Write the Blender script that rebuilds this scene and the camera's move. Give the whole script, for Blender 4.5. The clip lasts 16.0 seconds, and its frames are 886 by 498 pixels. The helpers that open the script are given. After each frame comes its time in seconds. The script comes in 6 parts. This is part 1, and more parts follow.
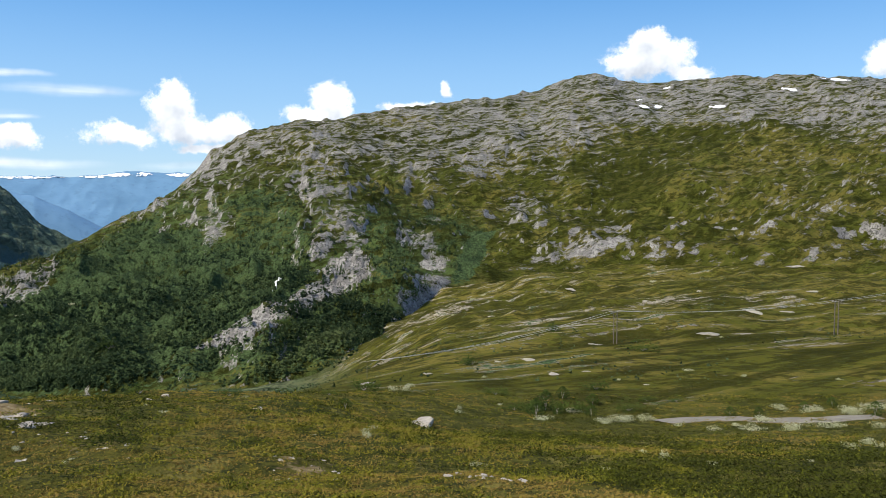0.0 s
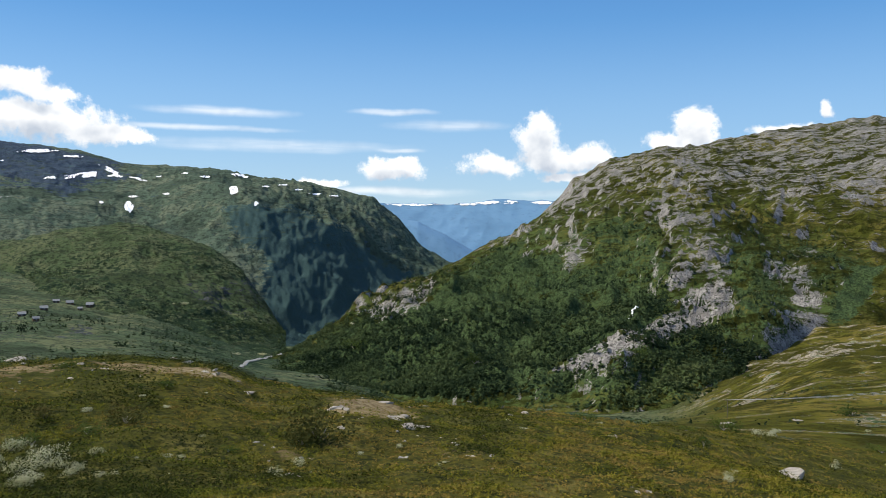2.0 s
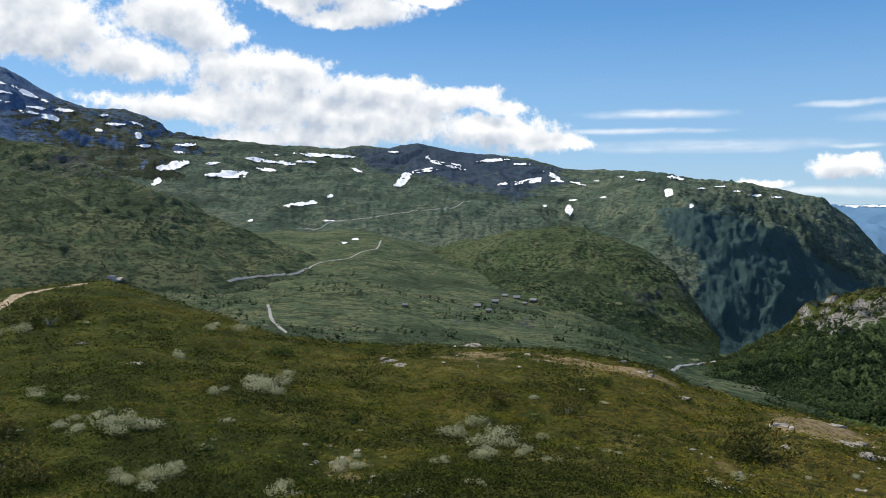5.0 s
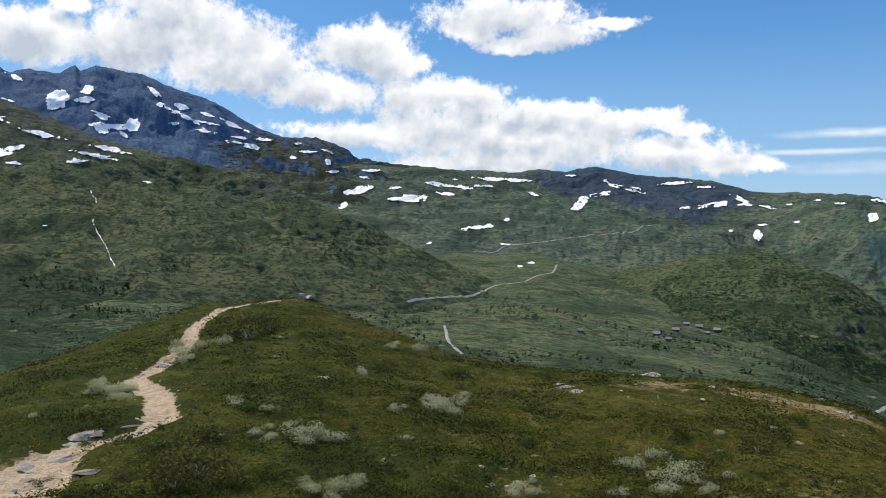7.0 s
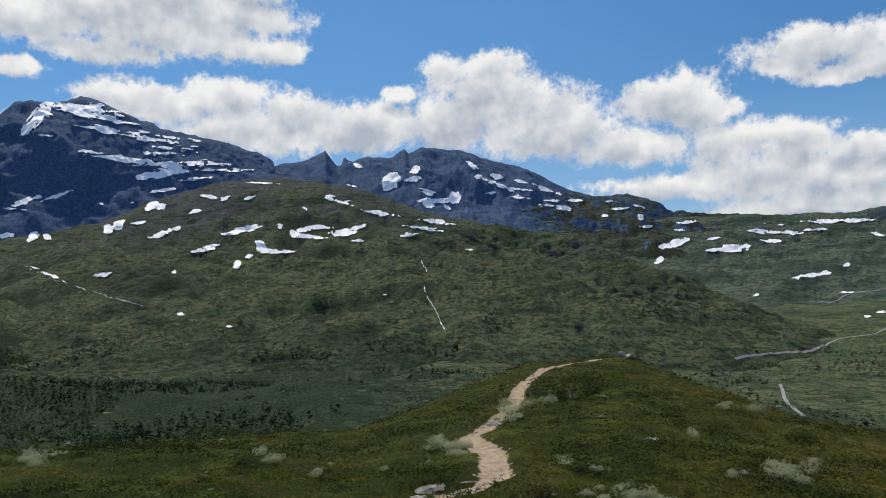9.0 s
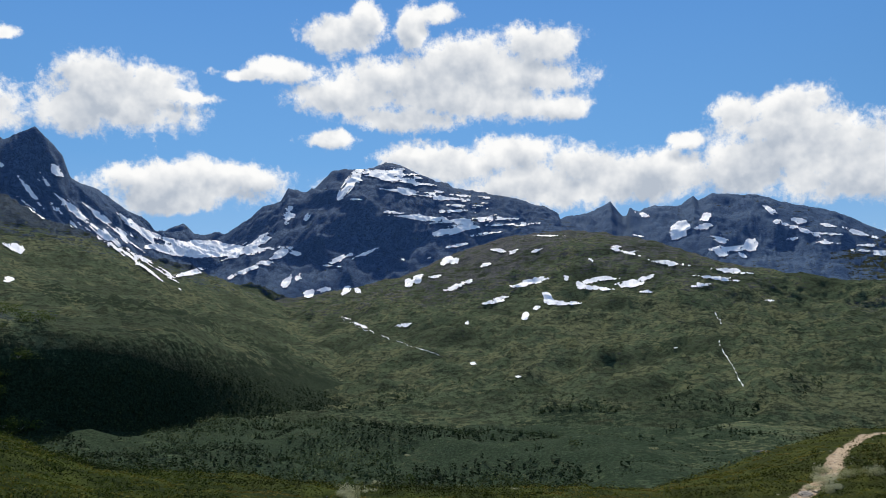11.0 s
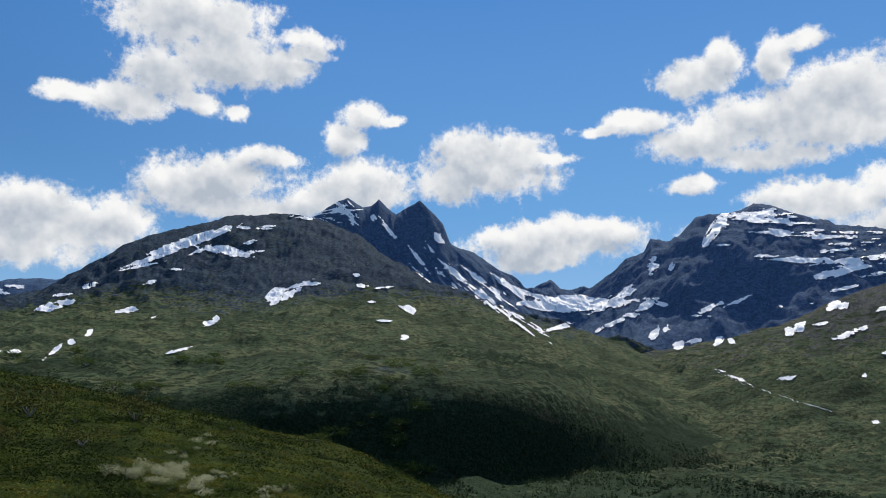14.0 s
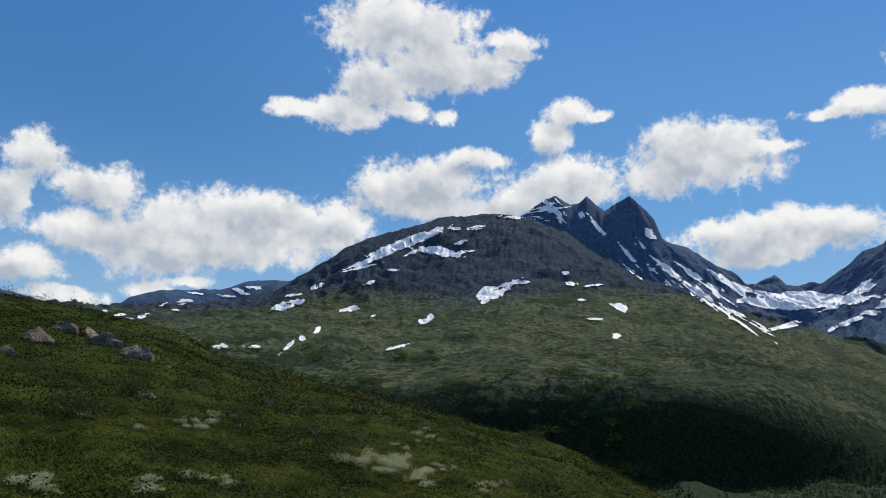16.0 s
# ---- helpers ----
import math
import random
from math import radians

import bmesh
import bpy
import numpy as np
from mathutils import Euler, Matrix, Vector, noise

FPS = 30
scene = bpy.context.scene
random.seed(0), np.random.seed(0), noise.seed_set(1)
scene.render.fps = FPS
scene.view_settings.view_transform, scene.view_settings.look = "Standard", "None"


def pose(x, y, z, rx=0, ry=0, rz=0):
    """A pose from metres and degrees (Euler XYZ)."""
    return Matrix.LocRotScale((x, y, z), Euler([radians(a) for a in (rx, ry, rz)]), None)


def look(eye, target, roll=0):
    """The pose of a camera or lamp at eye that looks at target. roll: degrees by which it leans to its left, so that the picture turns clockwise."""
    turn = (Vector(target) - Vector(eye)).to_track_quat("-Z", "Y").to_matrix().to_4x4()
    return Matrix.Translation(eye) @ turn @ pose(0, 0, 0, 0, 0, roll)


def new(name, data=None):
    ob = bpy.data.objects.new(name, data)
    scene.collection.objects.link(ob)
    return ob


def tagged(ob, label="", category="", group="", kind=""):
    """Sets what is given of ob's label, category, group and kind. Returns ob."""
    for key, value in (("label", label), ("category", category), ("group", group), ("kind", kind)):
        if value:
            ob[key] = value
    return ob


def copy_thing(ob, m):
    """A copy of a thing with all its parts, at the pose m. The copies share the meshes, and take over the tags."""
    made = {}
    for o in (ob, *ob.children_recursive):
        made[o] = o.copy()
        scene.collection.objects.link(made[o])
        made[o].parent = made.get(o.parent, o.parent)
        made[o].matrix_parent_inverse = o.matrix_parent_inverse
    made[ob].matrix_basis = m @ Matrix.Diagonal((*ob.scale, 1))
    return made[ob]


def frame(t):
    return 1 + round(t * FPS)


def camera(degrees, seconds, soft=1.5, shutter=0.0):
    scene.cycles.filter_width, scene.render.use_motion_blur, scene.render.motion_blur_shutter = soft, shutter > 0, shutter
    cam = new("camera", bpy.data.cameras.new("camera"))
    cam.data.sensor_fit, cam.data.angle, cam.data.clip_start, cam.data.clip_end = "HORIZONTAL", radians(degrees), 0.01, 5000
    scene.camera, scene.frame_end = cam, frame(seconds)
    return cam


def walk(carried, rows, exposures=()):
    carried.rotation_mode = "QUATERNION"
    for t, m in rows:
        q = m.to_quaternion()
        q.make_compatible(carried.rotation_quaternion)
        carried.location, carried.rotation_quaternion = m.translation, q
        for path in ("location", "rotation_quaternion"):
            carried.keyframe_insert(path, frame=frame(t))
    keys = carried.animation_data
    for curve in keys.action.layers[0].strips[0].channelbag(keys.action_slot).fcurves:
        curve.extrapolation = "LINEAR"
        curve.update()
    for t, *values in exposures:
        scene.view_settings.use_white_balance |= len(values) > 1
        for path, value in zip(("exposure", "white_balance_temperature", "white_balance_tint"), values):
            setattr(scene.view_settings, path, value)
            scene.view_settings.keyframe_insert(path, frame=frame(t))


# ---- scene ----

# The camera turns on the spot, held at arm's length: seconds, bearing, tilt and lean in degrees.
EYE = 1.7
ARM = 0.35
cam = camera(57.42, 16.0, soft=0.8)
TURN = [
    (0, -0.00, -4.11, 0.03), (0.5, -4.85, -3.53, -0.12), (1, -10.27, -3.02, -0.06), (1.5, -16.98, -2.18, 0.09),
    (2, -24.98, -2.28, 0.48), (2.5, -31.43, -2.52, 0.56), (3, -37.48, -2.64, 0.48), (3.5, -42.84, -2.68, 0.19),
    (4, -48.01, -2.67, -0.01), (4.2, -49.83, -2.63, -0.01), (6.3, -61.43, -1.57, 1.24), (6.5, -62.80, -1.41, 1.20),
    (7, -67.44, -0.82, 0.94), (7.5, -73.09, 0.16, 0.55), (8, -78.98, 1.27, -0.03), (8.5, -84.20, 2.23, -0.85),
    (9, -89.45, 3.45, -1.69), (9.5, -94.74, 4.39, -2.00), (11.8, -115.85, 8.77, -0.50), (12, -117.23, 9.02, -0.70),
    (12.5, -121.10, 9.84, -0.94), (13, -124.64, 10.59, -1.14), (13.5, -129.58, 11.13, -0.71), (14, -135.18, 11.28, 0.30),
    (14.5, -139.32, 11.17, 0.88), (15, -144.00, 11.05, 1.39), (15.5, -147.75, 10.89, 1.71), (16, -150.13, 10.87, 1.91),
]


def aim(bearing, tilt, lean):
    b, e = radians(bearing), radians(tilt)
    eye = Vector((ARM * math.sin(b), ARM * math.cos(b), EYE))
    return look(eye, eye + Vector((math.sin(b) * math.cos(e), math.cos(b) * math.cos(e), math.sin(e))), lean)


# the film's own exposure falls as it turns towards the sun
walk(cam, [(t, aim(b, e, k)) for t, b, e, k in TURN],
     [(0, 0.38), (2.0, 0.2), (3.0, 0.27), (3.5, 0.2), (4.2, 0.13), (6.5, 0.12), (7.2, 0.1), (8.2, -0.25), (9.2, -0.23), (9.7, -0.13), (12, -0.08), (16, -0.2)])

# ---- light: afternoon sun, blue sky with fair-weather cumulus ----
SUN_BEARING, SUN_HEIGHT = -114.0, 46.0
# bearing, height, half width, half height of the cumulus heaps, in degrees
HEAPS_A = [
    (-18.34, 5.34, 1.61, 1.92), (-17.29, 4.14, 2.24, 1.05), (-21.71, 3.59, 2.4, 0.88), (-15.28, 4.19, 2.03, 0.98), (-27.92, 3.41, 1.49, 0.76),
    (-7.64, 6.24, 1.94, 1.46), (-9.01, 5.18, 2.32, 0.77), (-1.95, 5.83, 2.57, 0.47), (0.23, 6.88, 0.47, 0.85), (13.95, 9.02, 3.27, 1.47),
    (13.93, 10.2, 1.3, 0.88), (16.91, 7.8, 1.52, 0.73), (28.58, 8.02, 1.46, 1.21), (-16.4, 2.88, 2.01, 0.45),
]
HEAPS_B = [
    (-29.14, 3.23, 2.36, 0.93), (-33.82, 2.32, 1.9, 0.46), (-27.98, 3.83, 1.23, 0.58),
]
HEAPS_C = [
    (-69.48, 9.52, 3.01, 1.71), (-64.88, 9.35, 2.38, 1.21), (-67.26, 7.43, 5.26, 2.12), (-70.06, 11.99, 1.41, 0.93), (-62.41, 13.41, 4.55, 0.63),
    (-57.77, 8.47, 2.3, 1.19), (-54.77, 8.02, 2.28, 0.98), (-51.51, 7.62, 2.33, 0.5), (-59.63, 6.35, 7.26, 1.49), (-51.51, 5.81, 4.46, 1.16),
    (-46.8, 5.09, 2.38, 0.71), (-64.94, 5.4, 7.49, 0.91),
]
HEAPS_D = [
    (-63.09, 15.23, 6.12, 1.55), (-65.85, 14.11, 2.39, 0.93), (-59.91, 14.09, 3.52, 0.93), (-56.24, 14.73, 2.3, 0.44), (-73.39, 12.99, 3.74, 2.06),
    (-71.4, 12.11, 2.38, 1.52), (-81.86, 11.6, 6.34, 2.22), (-88.74, 12.48, 4.84, 1.94), (-94.38, 12.21, 3.17, 1.52), (-85.58, 14.56, 6.1, 1.06),
    (-76.49, 10.02, 4.66, 1.52), (-66.18, 10.11, 3.78, 1.16), (-69.37, 9.87, 3.19, 1.54), (-60.6, 8.79, 4.52, 1.16),
]
HEAPS_D2 = [
    (-54.78, 8.16, 4.55, 1.07), (-62.94, 7.22, 10.21, 1.37), (-51.74, 6.21, 5.54, 1.06), (-72.91, 7.25, 6.7, 1.17), (-47.73, 5.21, 3.19, 0.82),
    (-51.02, 7.52, 2.2, 0.56),
]
HEAPS_E = [
    (-116.02, 18.08, 4.9, 1.51), (-110.21, 18.15, 4.63, 1.69), (-104.28, 19.45, 6.09, 1.43), (-100.26, 17.17, 1.49, 0.82), (-117.31, 15.13, 1.53, 0.68),
    (-104.36, 14.32, 2.46, 1.2), (-109.53, 13.54, 5.36, 1.46), (-111.99, 14.11, 2.43, 1), (-103.25, 12.09, 6.09, 1.71), (-97.4, 12.15, 4.36, 1.74),
    (-94.19, 12.52, 3.21, 1.63), (-85.59, 15.76, 3.03, 1.6), (-88.84, 15.7, 2.23, 1.34), (-84.47, 13.21, 6.8, 2.13),
]
HEAPS_F = [
    (-149.26, 23.2, 2.83, 1.61), (-146.87, 23.43, 2.25, 1.2), (-150.11, 20.25, 0.97, 0.61), (-145.33, 24.36, 2.14, 0.62), (-140.89, 20.47, 1.94, 1.09),
    (-142.3, 18.86, 1.53, 1.17), (-139.37, 20.17, 1.71, 0.52), (-148.51, 17.24, 2.64, 0.98), (-149.38, 15.54, 1.94, 1.4), (-148.26, 13.6, 3.11, 0.64),
    (-141.26, 16.29, 2.93, 1.41), (-139.53, 14.99, 2.24, 1.36), (-133.05, 18.23, 3.79, 1.61), (-129.81, 18.35, 2.85, 1.24),
]
HEAPS_G = [
    (-134.96, 15.64, 2.73, 1.46), (-128.17, 17.7, 2.87, 0.55), (-131.01, 16.57, 2.42, 0.86), (-116.84, 22.17, 3.15, 1.45), (-114.91, 23.21, 1.26, 1.5),
    (-121.1, 19.78, 3.14, 0.85), (-123.61, 19.22, 2.5, 0.51), (-109.9, 23.72, 2.25, 0.74), (-111.6, 22.62, 1.23, 1.87), (-102.3, 21.48, 3.97, 1.52),
    (-107.45, 20.57, 4.95, 1.8), (-111.97, 19.22, 5.29, 2), (-116.55, 17.9, 3.72, 1.49), (-106.03, 17.98, 5.82, 1.7),
]
HEAPS_H = [
    (-111.68, 16.68, 4.43, 1.01), (-101.11, 17.44, 2.39, 1.03), (-117.87, 15.19, 2.26, 0.71), (-126.12, 12.31, 5.27, 1.27), (-130.75, 12.07, 2.39, 1.1),
    (-123.27, 12.1, 2.65, 1.12), (-128.54, 10.51, 4.4, 0.99), (-104.35, 14.27, 4.15, 1.29), (-112.21, 13.89, 2.61, 0.94), (-108.65, 13.56, 3.91, 1.24),
    (-99.26, 13.13, 3.89, 1.33), (-100.84, 11.41, 5.38, 1.5), (-94.22, 11.83, 3.59, 1.6), (-92.19, 14.3, 1.33, 0.77),
]
HEAPS_I = [
    (-153.44, 26.03, 6.4, 2.42), (-151.19, 23.68, 4.25, 2.28), (-157.75, 20.04, 3.51, 1.47), (-161.25, 20.13, 2.43, 0.76), (-155.36, 22.13, 3.98, 2.1),
    (-153.17, 20.51, 2.52, 0.85), (-145.48, 25.29, 2.55, 0.82), (-178, 14.7, 2.43, 1.75), (-174.47, 13.42, 2.39, 1.38), (-179.31, 12.17, 1.72, 1.91),
    (-174.29, 10.24, 3.22, 1.53), (-168.9, 11.65, 3.66, 1.59), (-164.45, 12.65, 3.84, 1.55), (-165.38, 10.04, 7.15, 1.85),
]
HEAPS_J = [
    (-162.14, 13.24, 2.36, 1.36), (-157.68, 12.17, 2.81, 1.39), (-177.81, 7.74, 2.84, 1.34), (-175.33, 6, 3.6, 0.79), (-169.9, 6.81, 2.13, 0.75),
    (-150.88, 15.68, 4.34, 1.67), (-154.77, 14.92, 2.25, 1.59), (-148.03, 17.27, 2.49, 0.71), (-152.88, 14.01, 3.69, 1.11), (-167.79, 7.54, 1.83, 0.46),
]
HEAPS_K = [(-163.88, 11.95, 7.6, 2.4), (-169.96, 9.94, 5.2, 2.32), (-158.24, 11.98, 3.6, 1.92), (-151.69, 15.37, 4.8, 2.2), (-149.98, 13.76, 4.8, 1.36), (-172.94, 13.15, 1.8, 1.8)]
HEAPS_L = [(-141.1, 15.72, 4.4, 2.08), (-131.91, 17.12, 5.6, 2.64), (-144.75, 14.36, 3.4, 1.44), (-127.46, 11.6, 6.8, 1.68), (-116.54, 11.77, 2.4, 1.0)]
HEAPS = HEAPS_L + HEAPS_K + HEAPS_A + HEAPS_B + HEAPS_C + HEAPS_D + HEAPS_D2 + HEAPS_E + HEAPS_F + HEAPS_G + HEAPS_H + HEAPS_I + HEAPS_J
VEILS_V = [
    (-40.25, 7.03, 5.54, 0.39), (-42.23, 5.9, 7.91, 0.27), (-37.07, 4.83, 10.53, 0.55), (-28.63, 7.28, 3.36, 0.3), (-29.68, 1.75, 7.53, 0.39),
    (-16.98, 1.66, 3.88, 0.36),
]
VEILS_W = [
    (-24.31, 6.36, 4.92, 0.49), (-26.72, 1.69, 4.13, 0.42), (-27.88, 4.63, 1.86, 0.21),
]
VEILS = VEILS_V + VEILS_W


world = bpy.data.worlds.new("world")
scene.world = world
world.use_nodes = True
wn, wl = world.node_tree.nodes, world.node_tree.links


def wire(socket, value):
    if isinstance(value, bpy.types.NodeSocket):
        wl.new(value, socket)
    else:
        socket.default_value = value


def wmath(op, a, b=0.0, c=0.0, clamp=False):
    k = wn.new("ShaderNodeMath")
    k.operation, k.use_clamp = op, clamp
    for i, v in enumerate((a, b, c)):
        wire(k.inputs[i], v)
    return k.outputs[0]


def wvec(op, a, b=(0, 0, 0), c=(0, 0, 0)):
    k = wn.new("ShaderNodeVectorMath")
    k.operation = op
    for i, v in enumerate((a, b, c)):
        wire(k.inputs[i], v)
    return k.outputs["Value" if op == "LENGTH" else "Vector"]


def wnoise(v, scale, detail, rough=0.55):
    k = wn.new("ShaderNodeTexNoise")
    k.inputs["Scale"].default_value, k.inputs["Detail"].default_value, k.inputs["Roughness"].default_value = scale, detail, rough
    wire(k.inputs["Vector"], v)
    return k


def wspan(v, a, b, to0=0.0, to1=1.0):
    k = wn.new("ShaderNodeMapRange")
    k.interpolation_type = "SMOOTHSTEP"
    for i, w in enumerate((v, a, b, to0, to1)):
        wire(k.inputs[i], w)
    return k.outputs[0]


def wmix(f, a, b):
    k = wn.new("ShaderNodeMix")
    k.data_type = "RGBA"
    wire(k.inputs["Factor"], f)
    wire(k.inputs["A"], a)
    wire(k.inputs["B"], b)
    return k.outputs["Result"]


def nearest_heap(p, heaps):
    """How far p lies from the middle of the nearest heap, in its own half widths."""
    best = None
    for a, e, w, h in heaps:
        d = wvec("LENGTH", wvec("MULTIPLY_ADD", p, (1 / w, 1 / h, 0), (-a / w, -e / h, 0)))
        best = d if best is None else wmath("SMOOTH_MIN", best, d, 0.35)
    return best


sky = wn.new("ShaderNodeTexSky")
sky.sky_type, sky.sun_disc = "NISHITA", False
sky.sun_elevation, sky.sun_rotation = radians(SUN_HEIGHT), radians(SUN_BEARING)
sky.altitude, sky.air_density, sky.dust_density, sky.ozone_density = 1200, 1.0, 0.25, 4.0
way = wn.new("ShaderNodeTexCoord").outputs["Generated"]
parts = wn.new("ShaderNodeSeparateXYZ")
wl.new(way, parts.inputs[0])
bearing = wmath("DEGREES", wmath("ARCTAN2", parts.outputs[0], parts.outputs[1]))
bearing = wmath("SUBTRACT", bearing, wmath("MULTIPLY", wmath("GREATER_THAN", bearing, 100.0), 360.0))
height = wmath("DEGREES", wmath("ARCSINE", parts.outputs[2]))
place = wn.new("ShaderNodeCombineXYZ")
wl.new(bearing, place.inputs[0])
wl.new(height, place.inputs[1])
place = place.outputs[0]
curl = wvec("SUBTRACT", wnoise(way, 16.0, 4).outputs["Color"], (0.5, 0.5, 0.5))
bent = wvec("MULTIPLY_ADD", curl, (2.4, 1.7, 0), place)
crisp = wnoise(way, 110.0, 6, 0.68).outputs["Fac"]
puff = wnoise(way, 42.0, 7, 0.62).outputs["Fac"]
lump = wnoise(way, 15.0, 5, 0.55).outputs["Fac"]
depth = wmath("SUBTRACT", 0.95, nearest_heap(bent, HEAPS))
thick = wmath("ADD", depth, wmath("ADD", wmath("MULTIPLY", wmath("SUBTRACT", puff, 0.5), 1.1), wmath("ADD", wmath("MULTIPLY", wmath("SUBTRACT", lump, 0.5), 0.8), wmath("MULTIPLY", wmath("SUBTRACT", crisp, 0.5), 0.75))))
veil = wmath("MULTIPLY", wspan(nearest_heap(wvec("MULTIPLY_ADD", curl, (4.0, 0.5, 0), place), VEILS), 1.1, 0.1),
             wspan(wnoise(wvec("MULTIPLY", place, (0.08, 1.0, 0)), 0.9, 4).outputs["Fac"], 0.35, 0.65, 0.2, 0.6))
cover = wmath("MAXIMUM", wspan(thick, -0.12, 0.38), veil)
# cloud added overhead and behind, out of view, spread to whiten the fill light
aloft = wmath("MULTIPLY", wspan(wnoise(way, 3.0, 7, 0.6).outputs["Fac"], 0.46, 0.60), wspan(height, 31.0, 42.0))
cover = wmath("MAXIMUM", cover, wmath("MULTIPLY", aloft, 0.8))
# cloud above a point keeps the sun from it, so the undersides are grey
above = wmath("SUBTRACT", 1.0, nearest_heap(wvec("ADD", bent, (0.2, 0.95, 0)), HEAPS))
soft_a = wnoise(way, 26.0, 3, 0.5).outputs["Fac"]
soft_b = wnoise(wvec("ADD", way, (-0.010, -0.007, 0.014)), 26.0, 3, 0.5).outputs["Fac"]
fine_b = wnoise(wvec("ADD", way, (-0.004, -0.003, 0.006)), 70.0, 4, 0.55).outputs["Fac"]
fine_a = wnoise(way, 70.0, 4, 0.55).outputs["Fac"]
relief = wmath("ADD", wmath("MULTIPLY", wmath("SUBTRACT", soft_a, soft_b), 1.7), wmath("MULTIPLY", wmath("SUBTRACT", fine_a, fine_b), 0.4))
shade = wspan(wmath("ADD", above, wmath("ADD", wmath("MULTIPLY", wmath("SUBTRACT", soft_a, 0.5), 1.1), wmath("MULTIPLY", wmath("SUBTRACT", fine_a, 0.5), 0.25))), -0.25, 0.85)
glow = wmath("ADD", wmath("SUBTRACT", 1.0, wmath("MULTIPLY", shade, 0.78)), relief, clamp=True)
tint = wmix(glow, (0.50, 0.56, 0.65, 1), (1.04, 1.04, 1.03, 1))
clear = wn.new("ShaderNodeMix")
clear.data_type, clear.blend_type = "RGBA", "MULTIPLY"
clear.inputs["Factor"].default_value = 1.0
wl.new(sky.outputs[0], clear.inputs["A"])
clear.inputs["B"].default_value = (0.085, 0.110, 0.130, 1)
fade = wn.new("ShaderNodeValToRGB")
for i, (at, c) in enumerate(((0.0, (0.44, 0.58, 0.72)), (0.08, (0.29, 0.49, 0.72)), (0.18, (0.15, 0.39, 0.73)), (0.40, (0.07, 0.26, 0.68)), (1.0, (0.04, 0.15, 0.42)))):
    e = fade.color_ramp.elements[i] if i < 2 else fade.color_ramp.elements.new(at)
    e.position, e.color = at, (*c, 1)
wl.new(wmath("DIVIDE", height, 75.0), fade.inputs[0])
# the blue is deeper away from the sun
to_sun = wn.new("ShaderNodeVectorMath")
to_sun.operation = "DOT_PRODUCT"
wl.new(way, to_sun.inputs[0])
to_sun.inputs[1].default_value = tuple(look((0, 0, 0), (math.sin(radians(SUN_BEARING)) * math.cos(radians(SUN_HEIGHT)), math.cos(radians(SUN_BEARING)) * math.cos(radians(SUN_HEIGHT)), math.sin(radians(SUN_HEIGHT)))).to_3x3() @ Vector((0, 0, -1)))
deep = wmath("MULTIPLY", wspan(to_sun.outputs["Value"], 0.88, 0.55), wspan(height, 7.0, 20.0))
back = wmix(0.72, clear.outputs["Result"], fade.outputs[0])
back = wmix(wmath("MULTIPLY", deep, 0.45), back, (0.03, 0.14, 0.42, 1))
wl.new(wmix(cover, back, tint), wn["Background"].inputs["Color"])
wn["Background"].inputs["Strength"].default_value = 1.0
sun = new("sun", bpy.data.lights.new("sun", "SUN"))
sun.data.energy, sun.data.angle, sun.data.color = 4.5, radians(0.53), (1.0, 0.925, 0.79)
sb, se = radians(SUN_BEARING), radians(SUN_HEIGHT)
sun.matrix_world = look((math.sin(sb) * math.cos(se), math.cos(sb) * math.cos(se), math.sin(se)), (0, 0, 0))

# ---- materials ----
def mat(name):
    m = bpy.data.materials.new(name)
    m.use_nodes = True
    return m, m.node_tree.nodes, m.node_tree.links, m.node_tree.nodes["Principled BSDF"]


class Nodes:
    """Short hand for wiring a material."""

    def __init__(self, name, rough=0.9, spec=0.2):
        self.m, self.n, self.l, self.out = mat(name)
        self.out.inputs["Roughness"].default_value = rough
        self.out.inputs["Specular IOR Level"].default_value = spec
        self.pos = self.n.new("ShaderNodeNewGeometry").outputs["Position"]

    def put(self, socket, value):
        if isinstance(value, bpy.types.NodeSocket):
            self.l.new(value, socket)
        elif isinstance(value, tuple) and len(value) == 3 and socket.type == "RGBA":
            socket.default_value = (*value, 1)
        else:
            socket.default_value = value

    def noise(self, size, detail=5, rough=0.6, stretch=None, distort=0.0):
        t = self.n.new("ShaderNodeTexNoise")
        t.inputs["Scale"].default_value = 1.0 / size
        t.inputs["Detail"].default_value = detail
        t.inputs["Roughness"].default_value = rough
        t.inputs["Distortion"].default_value = distort
        v = self.pos
        if stretch:
            k = self.n.new("ShaderNodeVectorMath")
            k.operation = "MULTIPLY"
            self.put(k.inputs[0], v)
            k.inputs[1].default_value = stretch
            v = k.outputs[0]
        self.put(t.inputs["Vector"], v)
        return t.outputs["Fac"]

    def streaks(self, turn, long, wide, detail=6, rough=0.62):
        """Noise drawn out along the ground in one direction."""
        k = self.n.new("ShaderNodeMapping")
        k.vector_type = "TEXTURE"
        k.inputs["Rotation"].default_value = (0, 0, radians(turn))
        k.inputs["Scale"].default_value = (long, wide, wide)
        self.put(k.inputs["Vector"], self.pos)
        t = self.n.new("ShaderNodeTexNoise")
        t.inputs["Scale"].default_value, t.inputs["Detail"].default_value, t.inputs["Roughness"].default_value = 1.0, detail, rough
        self.put(t.inputs["Vector"], k.outputs[0])
        return t.outputs["Fac"]

    def attr(self, name):
        a = self.n.new("ShaderNodeAttribute")
        a.attribute_name = name
        return a.outputs["Fac"]

    def calc(self, op, a, b=0.0, c=0.0, clamp=False):
        k = self.n.new("ShaderNodeMath")
        k.operation, k.use_clamp = op, clamp
